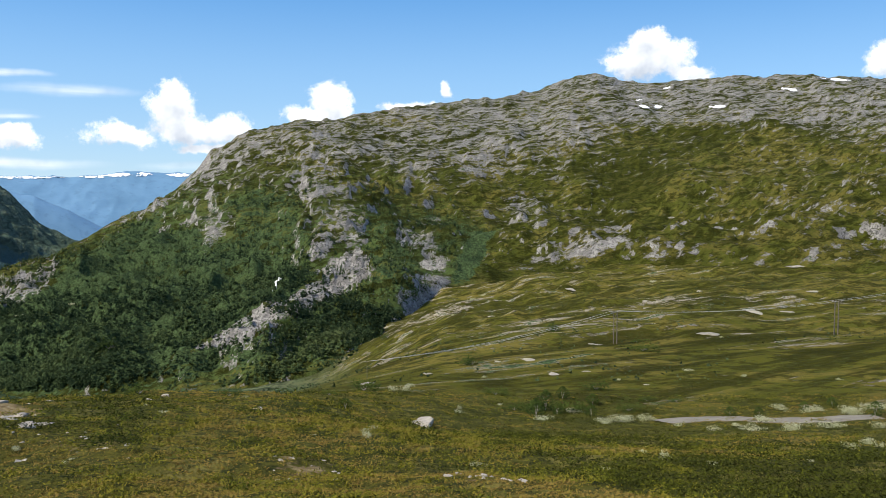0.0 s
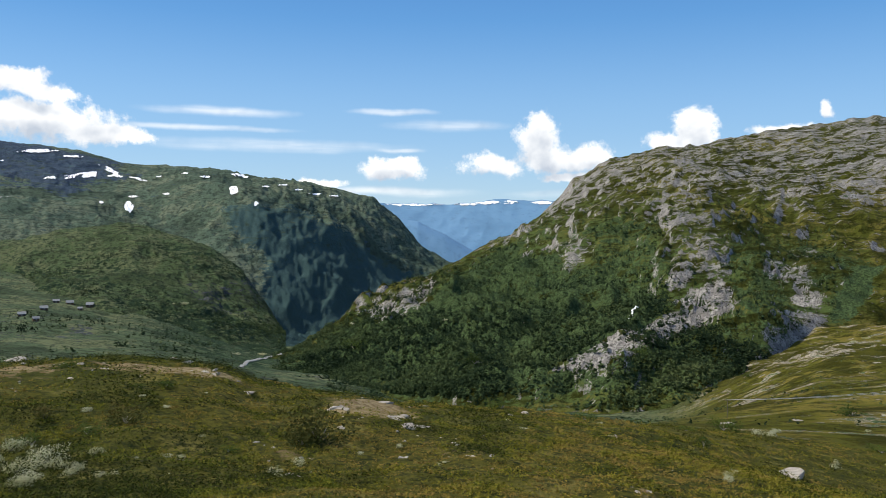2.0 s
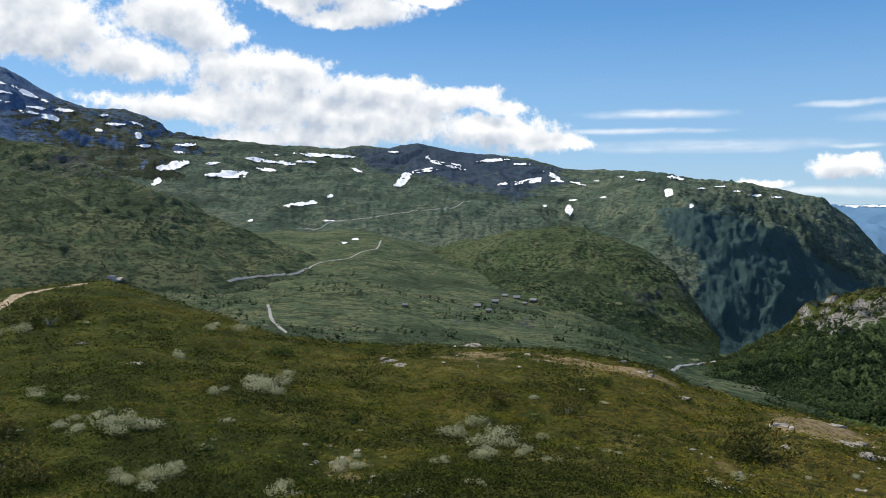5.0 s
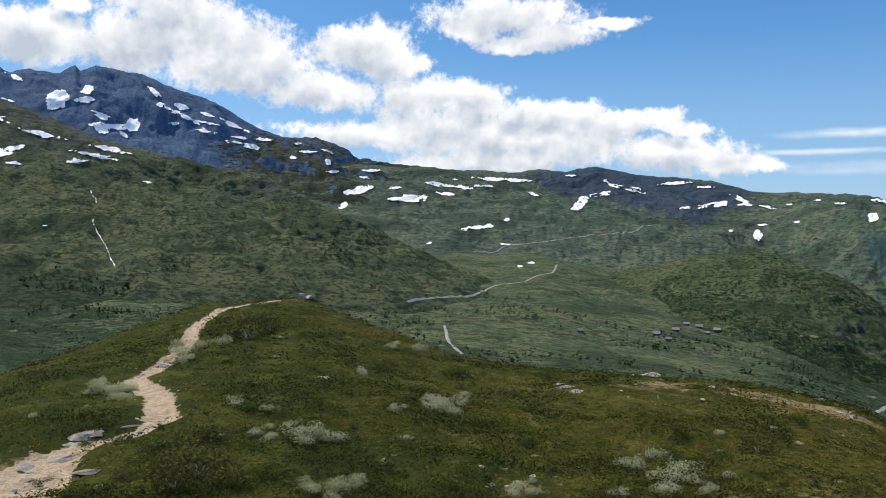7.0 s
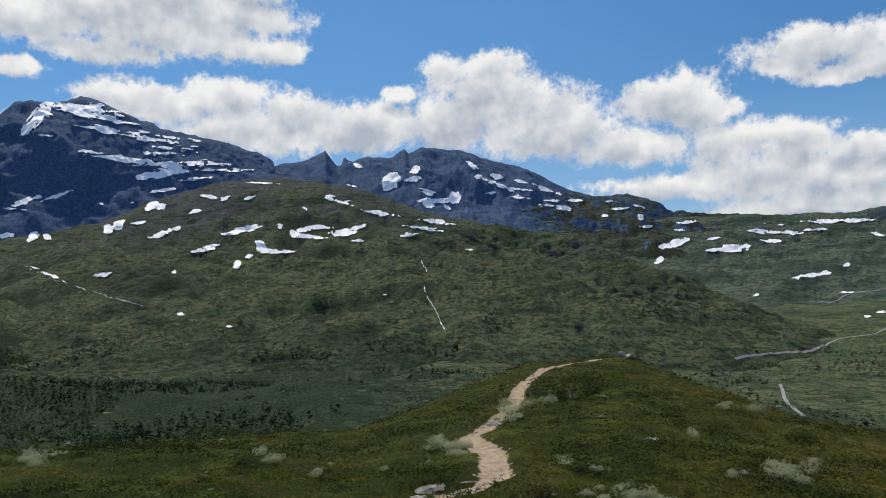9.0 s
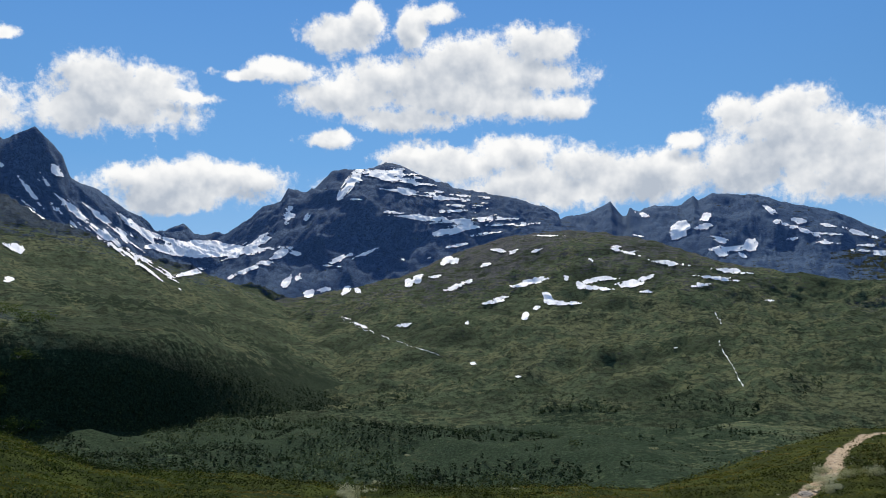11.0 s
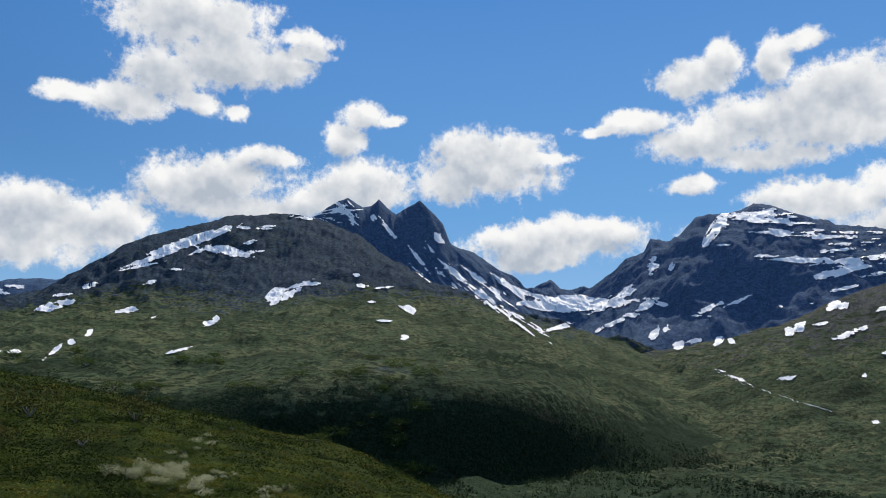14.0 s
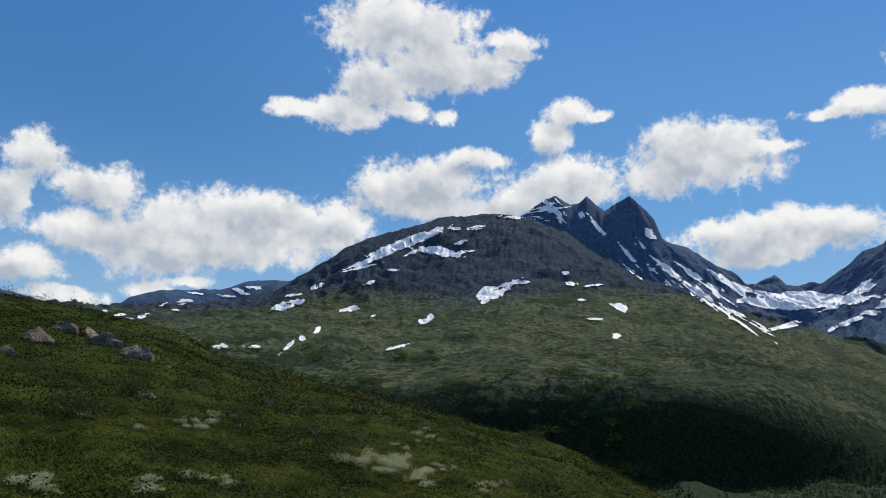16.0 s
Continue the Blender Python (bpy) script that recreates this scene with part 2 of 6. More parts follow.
        for i, v in enumerate((a, b, c)):
            self.put(k.inputs[i], v)
        return k.outputs[0]

    def span(self, v, a, b, to0=0.0, to1=1.0):
        k = self.n.new("ShaderNodeMapRange")
        k.interpolation_type = "SMOOTHSTEP"
        for i, w in enumerate((v, a, b, to0, to1)):
            self.put(k.inputs[i], w)
        return k.outputs[0]

    def mix(self, f, a, b, blend="MIX"):
        k = self.n.new("ShaderNodeMix")
        k.data_type, k.blend_type = "RGBA", blend
        self.put(k.inputs["Factor"], f)
        self.put(k.inputs["A"], a)
        self.put(k.inputs["B"], b)
        return k.outputs["Result"]

    def upness(self):
        g = self.n.new("ShaderNodeNewGeometry")
        s = self.n.new("ShaderNodeSeparateXYZ")
        self.l.new(g.outputs["Normal"], s.inputs[0])
        return s.outputs["Z"]

    def bump(self, height, strength, distance):
        k = self.n.new("ShaderNodeBump")
        k.inputs["Strength"].default_value, k.inputs["Distance"].default_value = strength, distance
        self.put(k.inputs["Height"], height)
        self.l.new(k.outputs[0], self.out.inputs["Normal"])

    def colour(self, c):
        self.put(self.out.inputs["Base Color"], c)
        return self.m


def upland(k, grass, dry, scrub, rock_a, rock_b, wood, size=1.0, steep=0.74, drawn=None, strata=3.0):
    """Grass, scrub, rock and woodland by the masks of the mesh, the slope and noise. Gives the colour and the relief."""
    n200, n40, n9, n2 = k.noise(180 * size, 5), k.noise(40 * size, 6, 0.66), k.noise(9 * size, 6, 0.72), k.noise(2.2 * size, 4, 0.75)
    layer = k.noise(40 * size, 7, 0.66, stretch=(1, 1, 5.0))
    dim = tuple(0.30 * v for v in grass)
    green = k.mix(k.attr("lush"), grass, (0.072, 0.104, 0.032))
    line = k.streaks(*drawn) if drawn else layer
    c = k.mix(k.calc("MULTIPLY", k.span(k.calc("ADD", n40, k.calc("MULTIPLY", k.calc("SUBTRACT", n200, 0.5), 0.8)), 0.48, 0.58), k.calc("SUBTRACT", 0.9, k.calc("MULTIPLY", k.attr("lush"), 0.55))), green, dry)
    c = k.mix(k.calc("MULTIPLY", k.span(layer, 0.47, 0.40), 0.75), c, dim)
    c = k.mix(k.calc("MULTIPLY", k.span(n9, 0.50, 0.55), 0.75), c, dim)
    if drawn:
        c = k.mix(k.calc("MULTIPLY", k.span(line, 0.48, 0.40), 0.8), c, dim)
        c = k.mix(k.calc("MULTIPLY", k.span(line, 0.55, 0.62), 0.6), c, tuple(1.15 * v for v in dry))
    c = k.mix(k.calc("MULTIPLY", k.span(n2, 0.54, 0.60), 0.7), c, scrub)
    c = k.mix(k.calc("MULTIPLY", k.span(n200, 0.49, 0.40), 0.45), c, dim)
    rock = k.mix(k.span(n9, 0.46, 0.54), rock_a, rock_b)
    rock = k.mix(k.span(n2, 0.52, 0.58), rock, tuple(0.26 * v for v in rock_a))
    part = lambda v, w: k.calc("MULTIPLY", k.calc("SUBTRACT", v, 0.5), w)
    mess = k.calc("ADD", k.calc("ADD", part(n40, 1.3), part(n9, 2.4)), k.calc("ADD", part(n2, 1.3), part(line, strata)))
    slope = k.calc("MULTIPLY", k.span(k.upness(), steep + 0.1, steep - 0.14), 0.6)
    rocky = k.calc("ADD", k.calc("ADD", k.attr("rock"), slope), k.calc("MULTIPLY", mess, 0.85))
    c = k.mix(k.span(rocky, 0.50, 0.57), c, rock)
    woody = k.calc("ADD", k.attr("wood"), k.calc("MULTIPLY", mess, 0.7))
    leaf = k.mix(k.span(n2, 0.42, 0.6), wood, tuple(2.3 * v for v in wood))
    c = k.mix(k.span(woody, 0.48, 0.54), c, leaf)
    lift = k.calc("ADD", k.calc("ADD", k.calc("MULTIPLY", n40, 9.0 * size), k.calc("MULTIPLY", n9, 4.5 * size)), k.calc("MULTIPLY", n2, 1.2 * size))
    return c, lift


def mountain_material(name, *look_of, relief=1.0, **more):
    k = Nodes(name, 0.95, 0.03)
    c, lift = upland(k, *look_of, **more)
    k.bump(lift, relief, 1.0)
    return k.colour(c)


MOOR = ((0.086, 0.084, 0.012), (0.150, 0.122, 0.026), (0.060, 0.070, 0.016), (0.40, 0.35, 0.27), (0.25, 0.22, 0.17), (0.030, 0.046, 0.018))
# the scrub is grey-green; the extra blue and paleness is painted haze
FELL = ((0.076, 0.106, 0.054), (0.134, 0.146, 0.072), (0.112, 0.146, 0.086), (0.125, 0.13, 0.13), (0.07, 0.075, 0.08), (0.017, 0.029, 0.015))
# rock, woods and greens blued further to stand in for haze
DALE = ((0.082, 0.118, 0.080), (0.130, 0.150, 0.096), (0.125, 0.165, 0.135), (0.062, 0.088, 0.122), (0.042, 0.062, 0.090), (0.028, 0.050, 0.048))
# dark rock, with the blue of haze put into its base colour
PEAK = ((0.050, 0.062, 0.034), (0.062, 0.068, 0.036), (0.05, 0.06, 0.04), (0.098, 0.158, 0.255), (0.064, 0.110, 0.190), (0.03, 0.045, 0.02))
M_MOOR = mountain_material("moor_and_grey_rock", (0.068, 0.074, 0.012), (0.122, 0.106, 0.024), (0.050, 0.062, 0.015), (0.34, 0.325, 0.30), (0.20, 0.19, 0.178), MOOR[5], strata=2.4, drawn=(36, 75, 11))
M_FELL = mountain_material("green_fell", *FELL, size=0.8, steep=0.62, relief=1.3)
M_DALE = mountain_material("hazed_far_fell", *DALE, size=1.15, steep=0.5, relief=0.8)
# rock blued for haze; woods darkened to deepen the cliff's shade
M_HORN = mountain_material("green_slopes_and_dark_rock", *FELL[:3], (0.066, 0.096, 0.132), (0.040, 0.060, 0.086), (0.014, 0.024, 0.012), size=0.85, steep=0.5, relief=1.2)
M_PEAK = mountain_material("haze_blue_rock_peak", *PEAK, size=1.4, steep=0.8, relief=0.7)


def ground_material():
    k = Nodes("heath_ground", 0.95, 0.03)
    big, mid, fine, tiny = k.noise(14, 5), k.noise(2.4, 6, 0.65), k.noise(0.35, 6, 0.7), k.noise(0.06, 3, 0.7)
    c = k.mix(k.span(big, 0.4, 0.6), (0.088, 0.080, 0.015), (0.054, 0.058, 0.011))
    c = k.mix(k.span(mid, 0.5, 0.68), c, (0.17, 0.145, 0.04))
    c = k.mix(k.span(fine, 0.42, 0.65), c, (0.022, 0.028, 0.009))
    c = k.mix(k.attr("lush"), c, k.mix(k.span(mid, 0.4, 0.62), (0.020, 0.032, 0.006), (0.052, 0.068, 0.011)))
    dry = k.calc("ADD", k.attr("dry"), k.calc("MULTIPLY", k.calc("SUBTRACT", mid, 0.5), 2.4))
    dry = k.calc("ADD", dry, k.calc("MULTIPLY", k.calc("SUBTRACT", fine, 0.5), 1.2))
    straw = k.mix(k.span(fine, 0.40, 0.6), (0.30, 0.235, 0.125), (0.17, 0.12, 0.06))
    c = k.mix(k.span(dry, 0.62, 0.85), c, straw)
    trod = k.calc("ADD", k.attr("trod"), k.calc("MULTIPLY", k.calc("SUBTRACT", fine, 0.5), 1.4))
    dirt = k.mix(k.span(fine, 0.40, 0.62), (0.56, 0.44, 0.30), (0.40, 0.30, 0.20))
    dirt = k.mix(k.span(tiny, 0.55, 0.68), dirt, (0.22, 0.17, 0.12))
    c = k.mix(k.span(trod, 0.45, 0.58), c, dirt)
    dale, lift_a = upland(k, *FELL, size=0.7)
    moor, lift_b = upland(k, *MOOR, size=0.55, drawn=(36, 60, 7.5), strata=4.2)
    c = k.mix(k.attr("moor"), c, moor)
    c = k.mix(k.attr("far"), c, dale)
    near = k.calc("ADD", k.calc("MULTIPLY", fine, 0.25), k.calc("MULTIPLY", tiny, 0.05))
    h = k.calc("ADD", near, k.calc("MULTIPLY", lift_b, k.calc("MULTIPLY", k.attr("moor"), 0.5)))
    h = k.calc("ADD", h, k.calc("MULTIPLY", lift_a, k.calc("MULTIPLY", k.attr("far"), 0.8)))
    k.bump(h, 0.9, 1.0)
    return k.colour(c)


M_GROUND = ground_material()


def leaf_material(name, ramp, rough=0.8, thin=0.35, by="tone"):
    """Leaves that let some light through; their tone goes from leaf to leaf along the ramp."""
    k = Nodes(name, rough, 0.06)
    tone = k.attr("tone")
    if by == "thing":
        o = k.n.new("ShaderNodeObjectInfo").outputs["Random"]
        tone = k.calc("ADD", k.calc("MULTIPLY", tone, 0.75), k.calc("MULTIPLY", o, 0.25))
    r = k.n.new("ShaderNodeValToRGB")
    while len(r.color_ramp.elements) < len(ramp):
        r.color_ramp.elements.new(0.5)
    for i, (e, c) in enumerate(zip(r.color_ramp.elements, ramp)):
        e.position, e.color = i / (len(ramp) - 1), (*c, 1)
    k.l.new(tone, r.inputs[0])
    k.colour(r.outputs[0])
    thru = k.n.new("ShaderNodeBsdfTranslucent")
    k.l.new(r.outputs[0], thru.inputs["Color"])
    m = k.n.new("ShaderNodeMixShader")
    m.inputs[0].default_value = thin
    k.l.new(k.out.outputs[0], m.inputs[1])
    k.l.new(thru.outputs[0], m.inputs[2])
    k.l.new(m.outputs[0], k.n["Material Output"].inputs["Surface"])
    return k.m


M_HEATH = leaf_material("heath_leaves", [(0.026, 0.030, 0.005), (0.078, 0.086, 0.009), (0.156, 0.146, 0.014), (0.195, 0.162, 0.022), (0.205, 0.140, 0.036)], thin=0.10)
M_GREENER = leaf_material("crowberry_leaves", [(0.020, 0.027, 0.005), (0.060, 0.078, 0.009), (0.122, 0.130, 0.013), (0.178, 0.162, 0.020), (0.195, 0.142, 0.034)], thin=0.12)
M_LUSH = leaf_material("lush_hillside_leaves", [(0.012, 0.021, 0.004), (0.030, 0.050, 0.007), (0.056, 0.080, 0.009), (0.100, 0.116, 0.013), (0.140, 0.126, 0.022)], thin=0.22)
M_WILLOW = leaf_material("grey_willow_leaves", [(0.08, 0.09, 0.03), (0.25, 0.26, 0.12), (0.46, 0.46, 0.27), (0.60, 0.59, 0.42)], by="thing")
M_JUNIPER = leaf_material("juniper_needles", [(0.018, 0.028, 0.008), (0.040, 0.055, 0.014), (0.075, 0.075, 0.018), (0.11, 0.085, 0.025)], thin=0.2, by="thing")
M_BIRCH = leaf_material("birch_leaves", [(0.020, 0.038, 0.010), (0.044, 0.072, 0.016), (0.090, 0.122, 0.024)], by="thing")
# darker copy of the birch leaves, so the cliff stays in shade
M_WOODS = leaf_material("darker_birch_leaves", [(0.020, 0.034, 0.016), (0.040, 0.064, 0.028), (0.068, 0.097, 0.041), (0.115, 0.140, 0.058)], thin=0.2)
# lighter copy of the same leaves for sunlit slopes
M_SLOPE = leaf_material("lighter_birch_leaves", [(0.026, 0.044, 0.019), (0.048, 0.075, 0.030), (0.078, 0.108, 0.040), (0.115, 0.140, 0.053)], thin=0.25)
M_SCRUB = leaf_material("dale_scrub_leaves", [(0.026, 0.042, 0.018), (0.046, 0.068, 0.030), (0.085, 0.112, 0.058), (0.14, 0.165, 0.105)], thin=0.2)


def plain_material(name, a, b, size, rough=0.85, bump=0.3, dark=0.4):
    k = Nodes(name, rough, 0.25)
    n, f = k.noise(size, 6, 0.65), k.noise(size / 7, 5, 0.7)
    c = k.mix(k.span(n, 0.38, 0.62), a, b)
    c = k.mix(k.calc("MULTIPLY", k.span(f, 0.52, 0.66), 0.8), c, tuple(dark * v for v in a))
    k.bump(k.calc("ADD", n, k.calc("MULTIPLY", f, 0.4)), 0.9, bump)
    return k.colour(c)


# distance haze put straight into the base colour
M_BLUE = plain_material("far_mountain_haze_blue", (0.130, 0.255, 0.390), (0.105, 0.215, 0.335), 260.0, bump=0.0, dark=0.8)
M_STONE = plain_material("pale_lichened_stone", (0.44, 0.39, 0.32), (0.29, 0.26, 0.215), 0.30, bump=0.10)
M_TRACK = plain_material("grey_gravel_track", (0.23, 0.205, 0.16), (0.18, 0.16, 0.125), 1.5, bump=0.02, dark=0.7)
M_CRAG = plain_material("grey_crag", (0.26, 0.215, 0.165), (0.13, 0.11, 0.085), 0.7, bump=0.35)
M_LEDGE = plain_material("pale_rock_ledge", (0.40, 0.36, 0.28), (0.25, 0.23, 0.18), 2.5, bump=0.4)
M_SLAB = plain_material("grey_brown_schist", (0.34, 0.28, 0.21), (0.20, 0.165, 0.13), 0.35, bump=0.12)
M_GRAVEL = plain_material("pale_gravel_road", (0.33, 0.32, 0.29), (0.26, 0.25, 0.23), 3.0, bump=0.02, dark=0.7)
M_FOAM = plain_material("white_water", (0.85, 0.87, 0.88), (0.70, 0.74, 0.77), 2.0, 0.4, 0.2, 0.7)
M_POLE = plain_material("weathered_pole_wood", (0.15, 0.13, 0.10), (0.10, 0.085, 0.07), 0.4, bump=0.01)
M_CABLE = plain_material("weathered_aluminium", (0.55, 0.55, 0.53), (0.45, 0.45, 0.44), 0.5, 0.5, 0.001, 0.8)
M_BARK = plain_material("birch_bark", (0.42, 0.39, 0.35), (0.20, 0.17, 0.14), 0.15, bump=0.01)
M_PLANK = plain_material("brown_cabin_boards", (0.16, 0.10, 0.06), (0.10, 0.065, 0.04), 0.8, bump=0.02)
M_TURF = plain_material("grey_cabin_roof", (0.30, 0.30, 0.29), (0.22, 0.22, 0.22), 0.8, bump=0.02)
M_GLASS = plain_material("cabin_window_glass", (0.05, 0.06, 0.07), (0.04, 0.05, 0.06), 1.0, 0.1, 0.001)

# ---- the lie of the land, round the spot where the walker stands: bearing, angle above eye level, distance ----
rng = np.random.default_rng(7)
LATTICE = rng.random((256, 256))


def value(x, y, seed=0):
    xi, yi = np.floor(x).astype(int), np.floor(y).astype(int)
    u, v = x - xi, y - yi
    u, v = u * u * u * (u * (6 * u - 15) + 10), v * v * v * (v * (6 * v - 15) + 10)
    a, b, c, d = xi + seed * 37 & 255, xi + 1 + seed * 37 & 255, yi + seed * 91 & 255, yi + 1 + seed * 91 & 255
    return (LATTICE[a, c] * (1 - u) + LATTICE[b, c] * u) * (1 - v) + (LATTICE[a, d] * (1 - u) + LATTICE[b, d] * u) * v


def fbm(x, y, size, octaves=5, seed=0, gain=0.5):
    total, amp, norm = 0.0, 1.0, 0.0
    for o in range(octaves):
        total, norm = total + amp * (value(x / size, y / size, seed + o) - 0.5), norm + amp
        x, y = 0.8 * x - 0.6 * y, 0.6 * x + 0.8 * y
        amp, size = amp * gain, size * 0.5
    return 2 * total / norm


def ridged(x, y, size, octaves=5, seed=0):
    total, amp, norm = 0.0, 1.0, 0.0
    for o in range(octaves):
        total, norm = total + amp * (1 - 2 * np.abs(2 * value(x / size, y / size, seed + o) - 1)), norm + amp
        x, y = 0.8 * x - 0.6 * y, 0.6 * x + 0.8 * y
        amp, size = amp * 0.5, size * 0.5
    return total / norm


def along(q, X, Y):
    """A smooth line without overshoot through the knots X, Y (one row a point), at q."""
    h, d = np.diff(X, axis=1), np.diff(Y, axis=1)
    d = d / h
    same = d[:, 1:] * d[:, :-1] > 0
    inner = np.where(same, 2 * d[:, 1:] * d[:, :-1] / np.where(same, d[:, 1:] + d[:, :-1], 1), 0)
    m = np.concatenate([d[:, :1], inner, d[:, -1:]], axis=1)
    i = np.minimum((q[:, None] >= X[:, 1:]).sum(1), X.shape[1] - 2)
    k = np.arange(len(q))
    w = h[k, i]
    t = np.clip((q - X[k, i]) / w, 0, 1)
    return ((1 + 2 * t) * (1 - t) ** 2 * Y[k, i] + t * (1 - t) ** 2 * w * m[k, i]
            + t * t * (3 - 2 * t) * Y[k, i + 1] + t * t * (t - 1) * w * m[k, i + 1])


def zone(az, el, outline, soft):
    """1 inside an outline of bearings and angles, 0 outside, over a soft edge."""
    p = np.array(outline, float)
    inside, near = np.zeros(len(az), bool), np.full(len(az), 1e9)
    for (a0, e0), (a1, e1) in zip(p, np.roll(p, -1, axis=0)):
        da, de = a1 - a0, e1 - e0
        t = np.clip(((az - a0) * da + (el - e0) * de) / (da * da + de * de), 0, 1)
        near = np.minimum(near, np.hypot(az - a0 - t * da, el - e0 - t * de))
        if de:
            inside ^= ((el > e0) != (el > e1)) & (az < a0 + da * (el - e0) / de)
    return np.clip(0.5 + np.where(inside, near, -near) / soft, 0, 1)


def interp(az, row, col):
    row = np.array(row, float)
    return np.interp(az, row[:, 0], row[:, col])


def tan_d(e):
    return np.tan(np.radians(e))


# the hill underfoot: near ring, its brow, and the dales below it (bearing, angle, distance) and (bearing, heights)
NEAR = [(-180, -6, 15), (-150, -9, 15), (-130, -13, 15), (-100, -17, 15), (-90, -17.5, 16), (-77, -17.5, 17), (-50, -17.8, 17),
        (-30, -18.5, 16), (0, -19.5, 16), (30, -18, 16), (70, -13, 15), (120, -8, 15), (180, -6, 15)]
BROW = [(-180, 5.5, 90), (-172, 4.6, 85), (-168.5, 3.9, 82), (-165, 2.4, 80), (-157, 0.8, 70), (-149, -0.9, 62), (-141, -3.1, 55), (-135.5, -5.6, 48),
        (-132, -7.0, 45), (-125, -8.0, 45), (-118, -8.6, 45), (-111, -8.9, 45), (-103, -8.9, 48), (-96, -9.0, 50), (-91, -7.5, 60), (-87, -6.1, 68),
        (-84, -5.0, 75), (-77.5, -4.3, 80), (-74.7, -5.3, 72), (-71.8, -6.6, 62), (-66.7, -8.3, 55), (-61.5, -9.2, 50)]
BROW += [(-54.5, -9.35, 45), (-46, -9.4, 45), (-40, -10.3, 48), (-38, -11.2, 50), (-29, -12.9, 45), (-20, -13.6, 50), (-12, -14.2, 60),
         (-5, -14.9, 75), (5, -15.6, 85), (15, -15.5, 85), (29, -13.9, 85), (60, -9, 80), (120, 2, 85), (180, 5.5, 90)]
DALES = [(-180, 2, -10, -20, -20, -50), (-150, -25, -42, -50, -30, -50), (-120, -40, -58, -62, -40, -50), (-96, -38, -57, -60, -40, -50),
         (-77, -34, -70, -75, -45, -50), (-60, -35, -78, -88, -45, -50), (-45, -40, -85, -120, -150, -250), (-37, -45, -100, -152, -300, -430),
         (-28, -45, -112, -165, -300, -440), (-15, -42, -111, -140, -250, -400), (-8, -38, -100, -100, -90, -150), (0, -34, -72, -90, -60, -60),
         (10, -32, -62, -80, -60, -60), (30, -28, -50, -65, -50, -50), (60, -25, -45, -50, -40, -50), (120, -10, -20, -30, -40, -50),
         (180, 2, -10, -20, -20, -50)]


def ground_plain(az, r):
    n = len(az)
    rn, rb = interp(az, NEAR, 2), interp(az, BROW, 2)
    zn, zb = rn * tan_d(interp(az, NEAR, 1)), rb * tan_d(interp(az, BROW, 1))
    z6 = -1.7 + (zn + 1.7) * 0.27
    full = lambda v: np.full(n, float(v))
    X = np.stack([full(0.3), full(6), rn, rb, full(160), full(450), full(900), full(1800), full(4950)], 1)
    Y = np.stack([full(-1.7), z6, zn, zb] + [interp(az, DALES, c) for c in range(1, 6)], 1)
    return EYE + along(r, X, Y)


def xy(az, r):
    a = np.radians(az)
    return r * np.sin(a), r * np.cos(a)


def ground_at(az, r):
    x, y = xy(az, r)
    z = ground_plain(az, r)
    near = np.clip((r - 3) / 12, 0, 1) * np.clip((130 - r) / 60, 0, 1)
    z = z + near * (0.55 * fbm(x, y, 14, 4, 3) + 0.30 * fbm(x, y, 2.2, 4, 5))
    out = np.clip((r - 110) / 200, 0, 1)
    bench = ridged(0.28 * (0.81 * x + 0.59 * y), 0.81 * y - 0.59 * x, 48, 4, 15)
    right = np.clip((az + 10) / 10, 0, 1) * np.clip((140 - az) / 60, 0, 1)
    return z + out * (0.012 * np.minimum(r, 1200) * fbm(x, y, 140, 5, 9) + 2.2 * fbm(x, y, 22, 4, 11) + np.clip((-85 - az) / 15, 0, 1) * (9.0 * (ridged(x - 0.4 * y, y, 120, 4, 17) - 0.5) + 3.0 * ridged(x, y, 38, 3, 19)) + right * 7.0 * bench)


def link(name, verts, faces, material, parent=None, label="", smooth=True, masks=None):
    me = bpy.data.meshes.new(name)
    me.from_pydata([tuple(v) for v in verts] if not isinstance(verts, list) else verts, [], faces if isinstance(faces, list) else faces.tolist())
    if smooth:
        me.polygons.foreach_set("use_smooth", np.ones(len(me.polygons), bool))
    for key, val in (masks or {}).items():
        me.attributes.new(key, "FLOAT", "POINT").data.foreach_set("value", np.asarray(val, np.float32))
    me.materials.append(material)
    me.update()
    ob = new(name, me)
    if parent:
        ob.parent = parent
    if label:
        ob["label"] = label
    return ob


def sheet_faces(na, ns, wrap=False):
    i, j = np.meshgrid(np.arange(na if wrap else na - 1), np.arange(ns - 1), indexing="ij")
    i2 = (i + 1) % na
    return np.stack([i * ns + j, i2 * ns + j, i2 * ns + j + 1, i * ns + j + 1], -1).reshape(-1, 4)


def hump(az, r, a0, aw, r0, rw):
    """A soft patch round a bearing and a distance: 1 in its middle, 0 outside."""
    return np.clip(1.25 - ((az - a0) / aw) ** 2 - ((r - r0) / rw) ** 2, 0, 1)


# the footpath (bearing, angle)
TRAIL = [(-96.04, -15.24), (-93.84, -14.31), (-91.21, -13.42), (-88.12, -13.15), (-86.17, -12.7), (-86.37, -11.34), (-86.74, -10.22), (-88.09, -9.24), (-87.18, -8.65), (-85.86, -7.91), (-84.78, -7.11), (-84.61, -6.55), (-83.7, -5.69), (-82.41, -5.05), (-80.52, -4.71), (-77.07, -4.28)]


def reach(az, el):
    """How far off the hilltop's ground lies at a bearing and an angle."""
    r = np.geomspace(4, 84, 300)
    e = np.maximum.accumulate(np.degrees(np.arctan2(ground_plain(np.full(300, az), r) - EYE, r)))
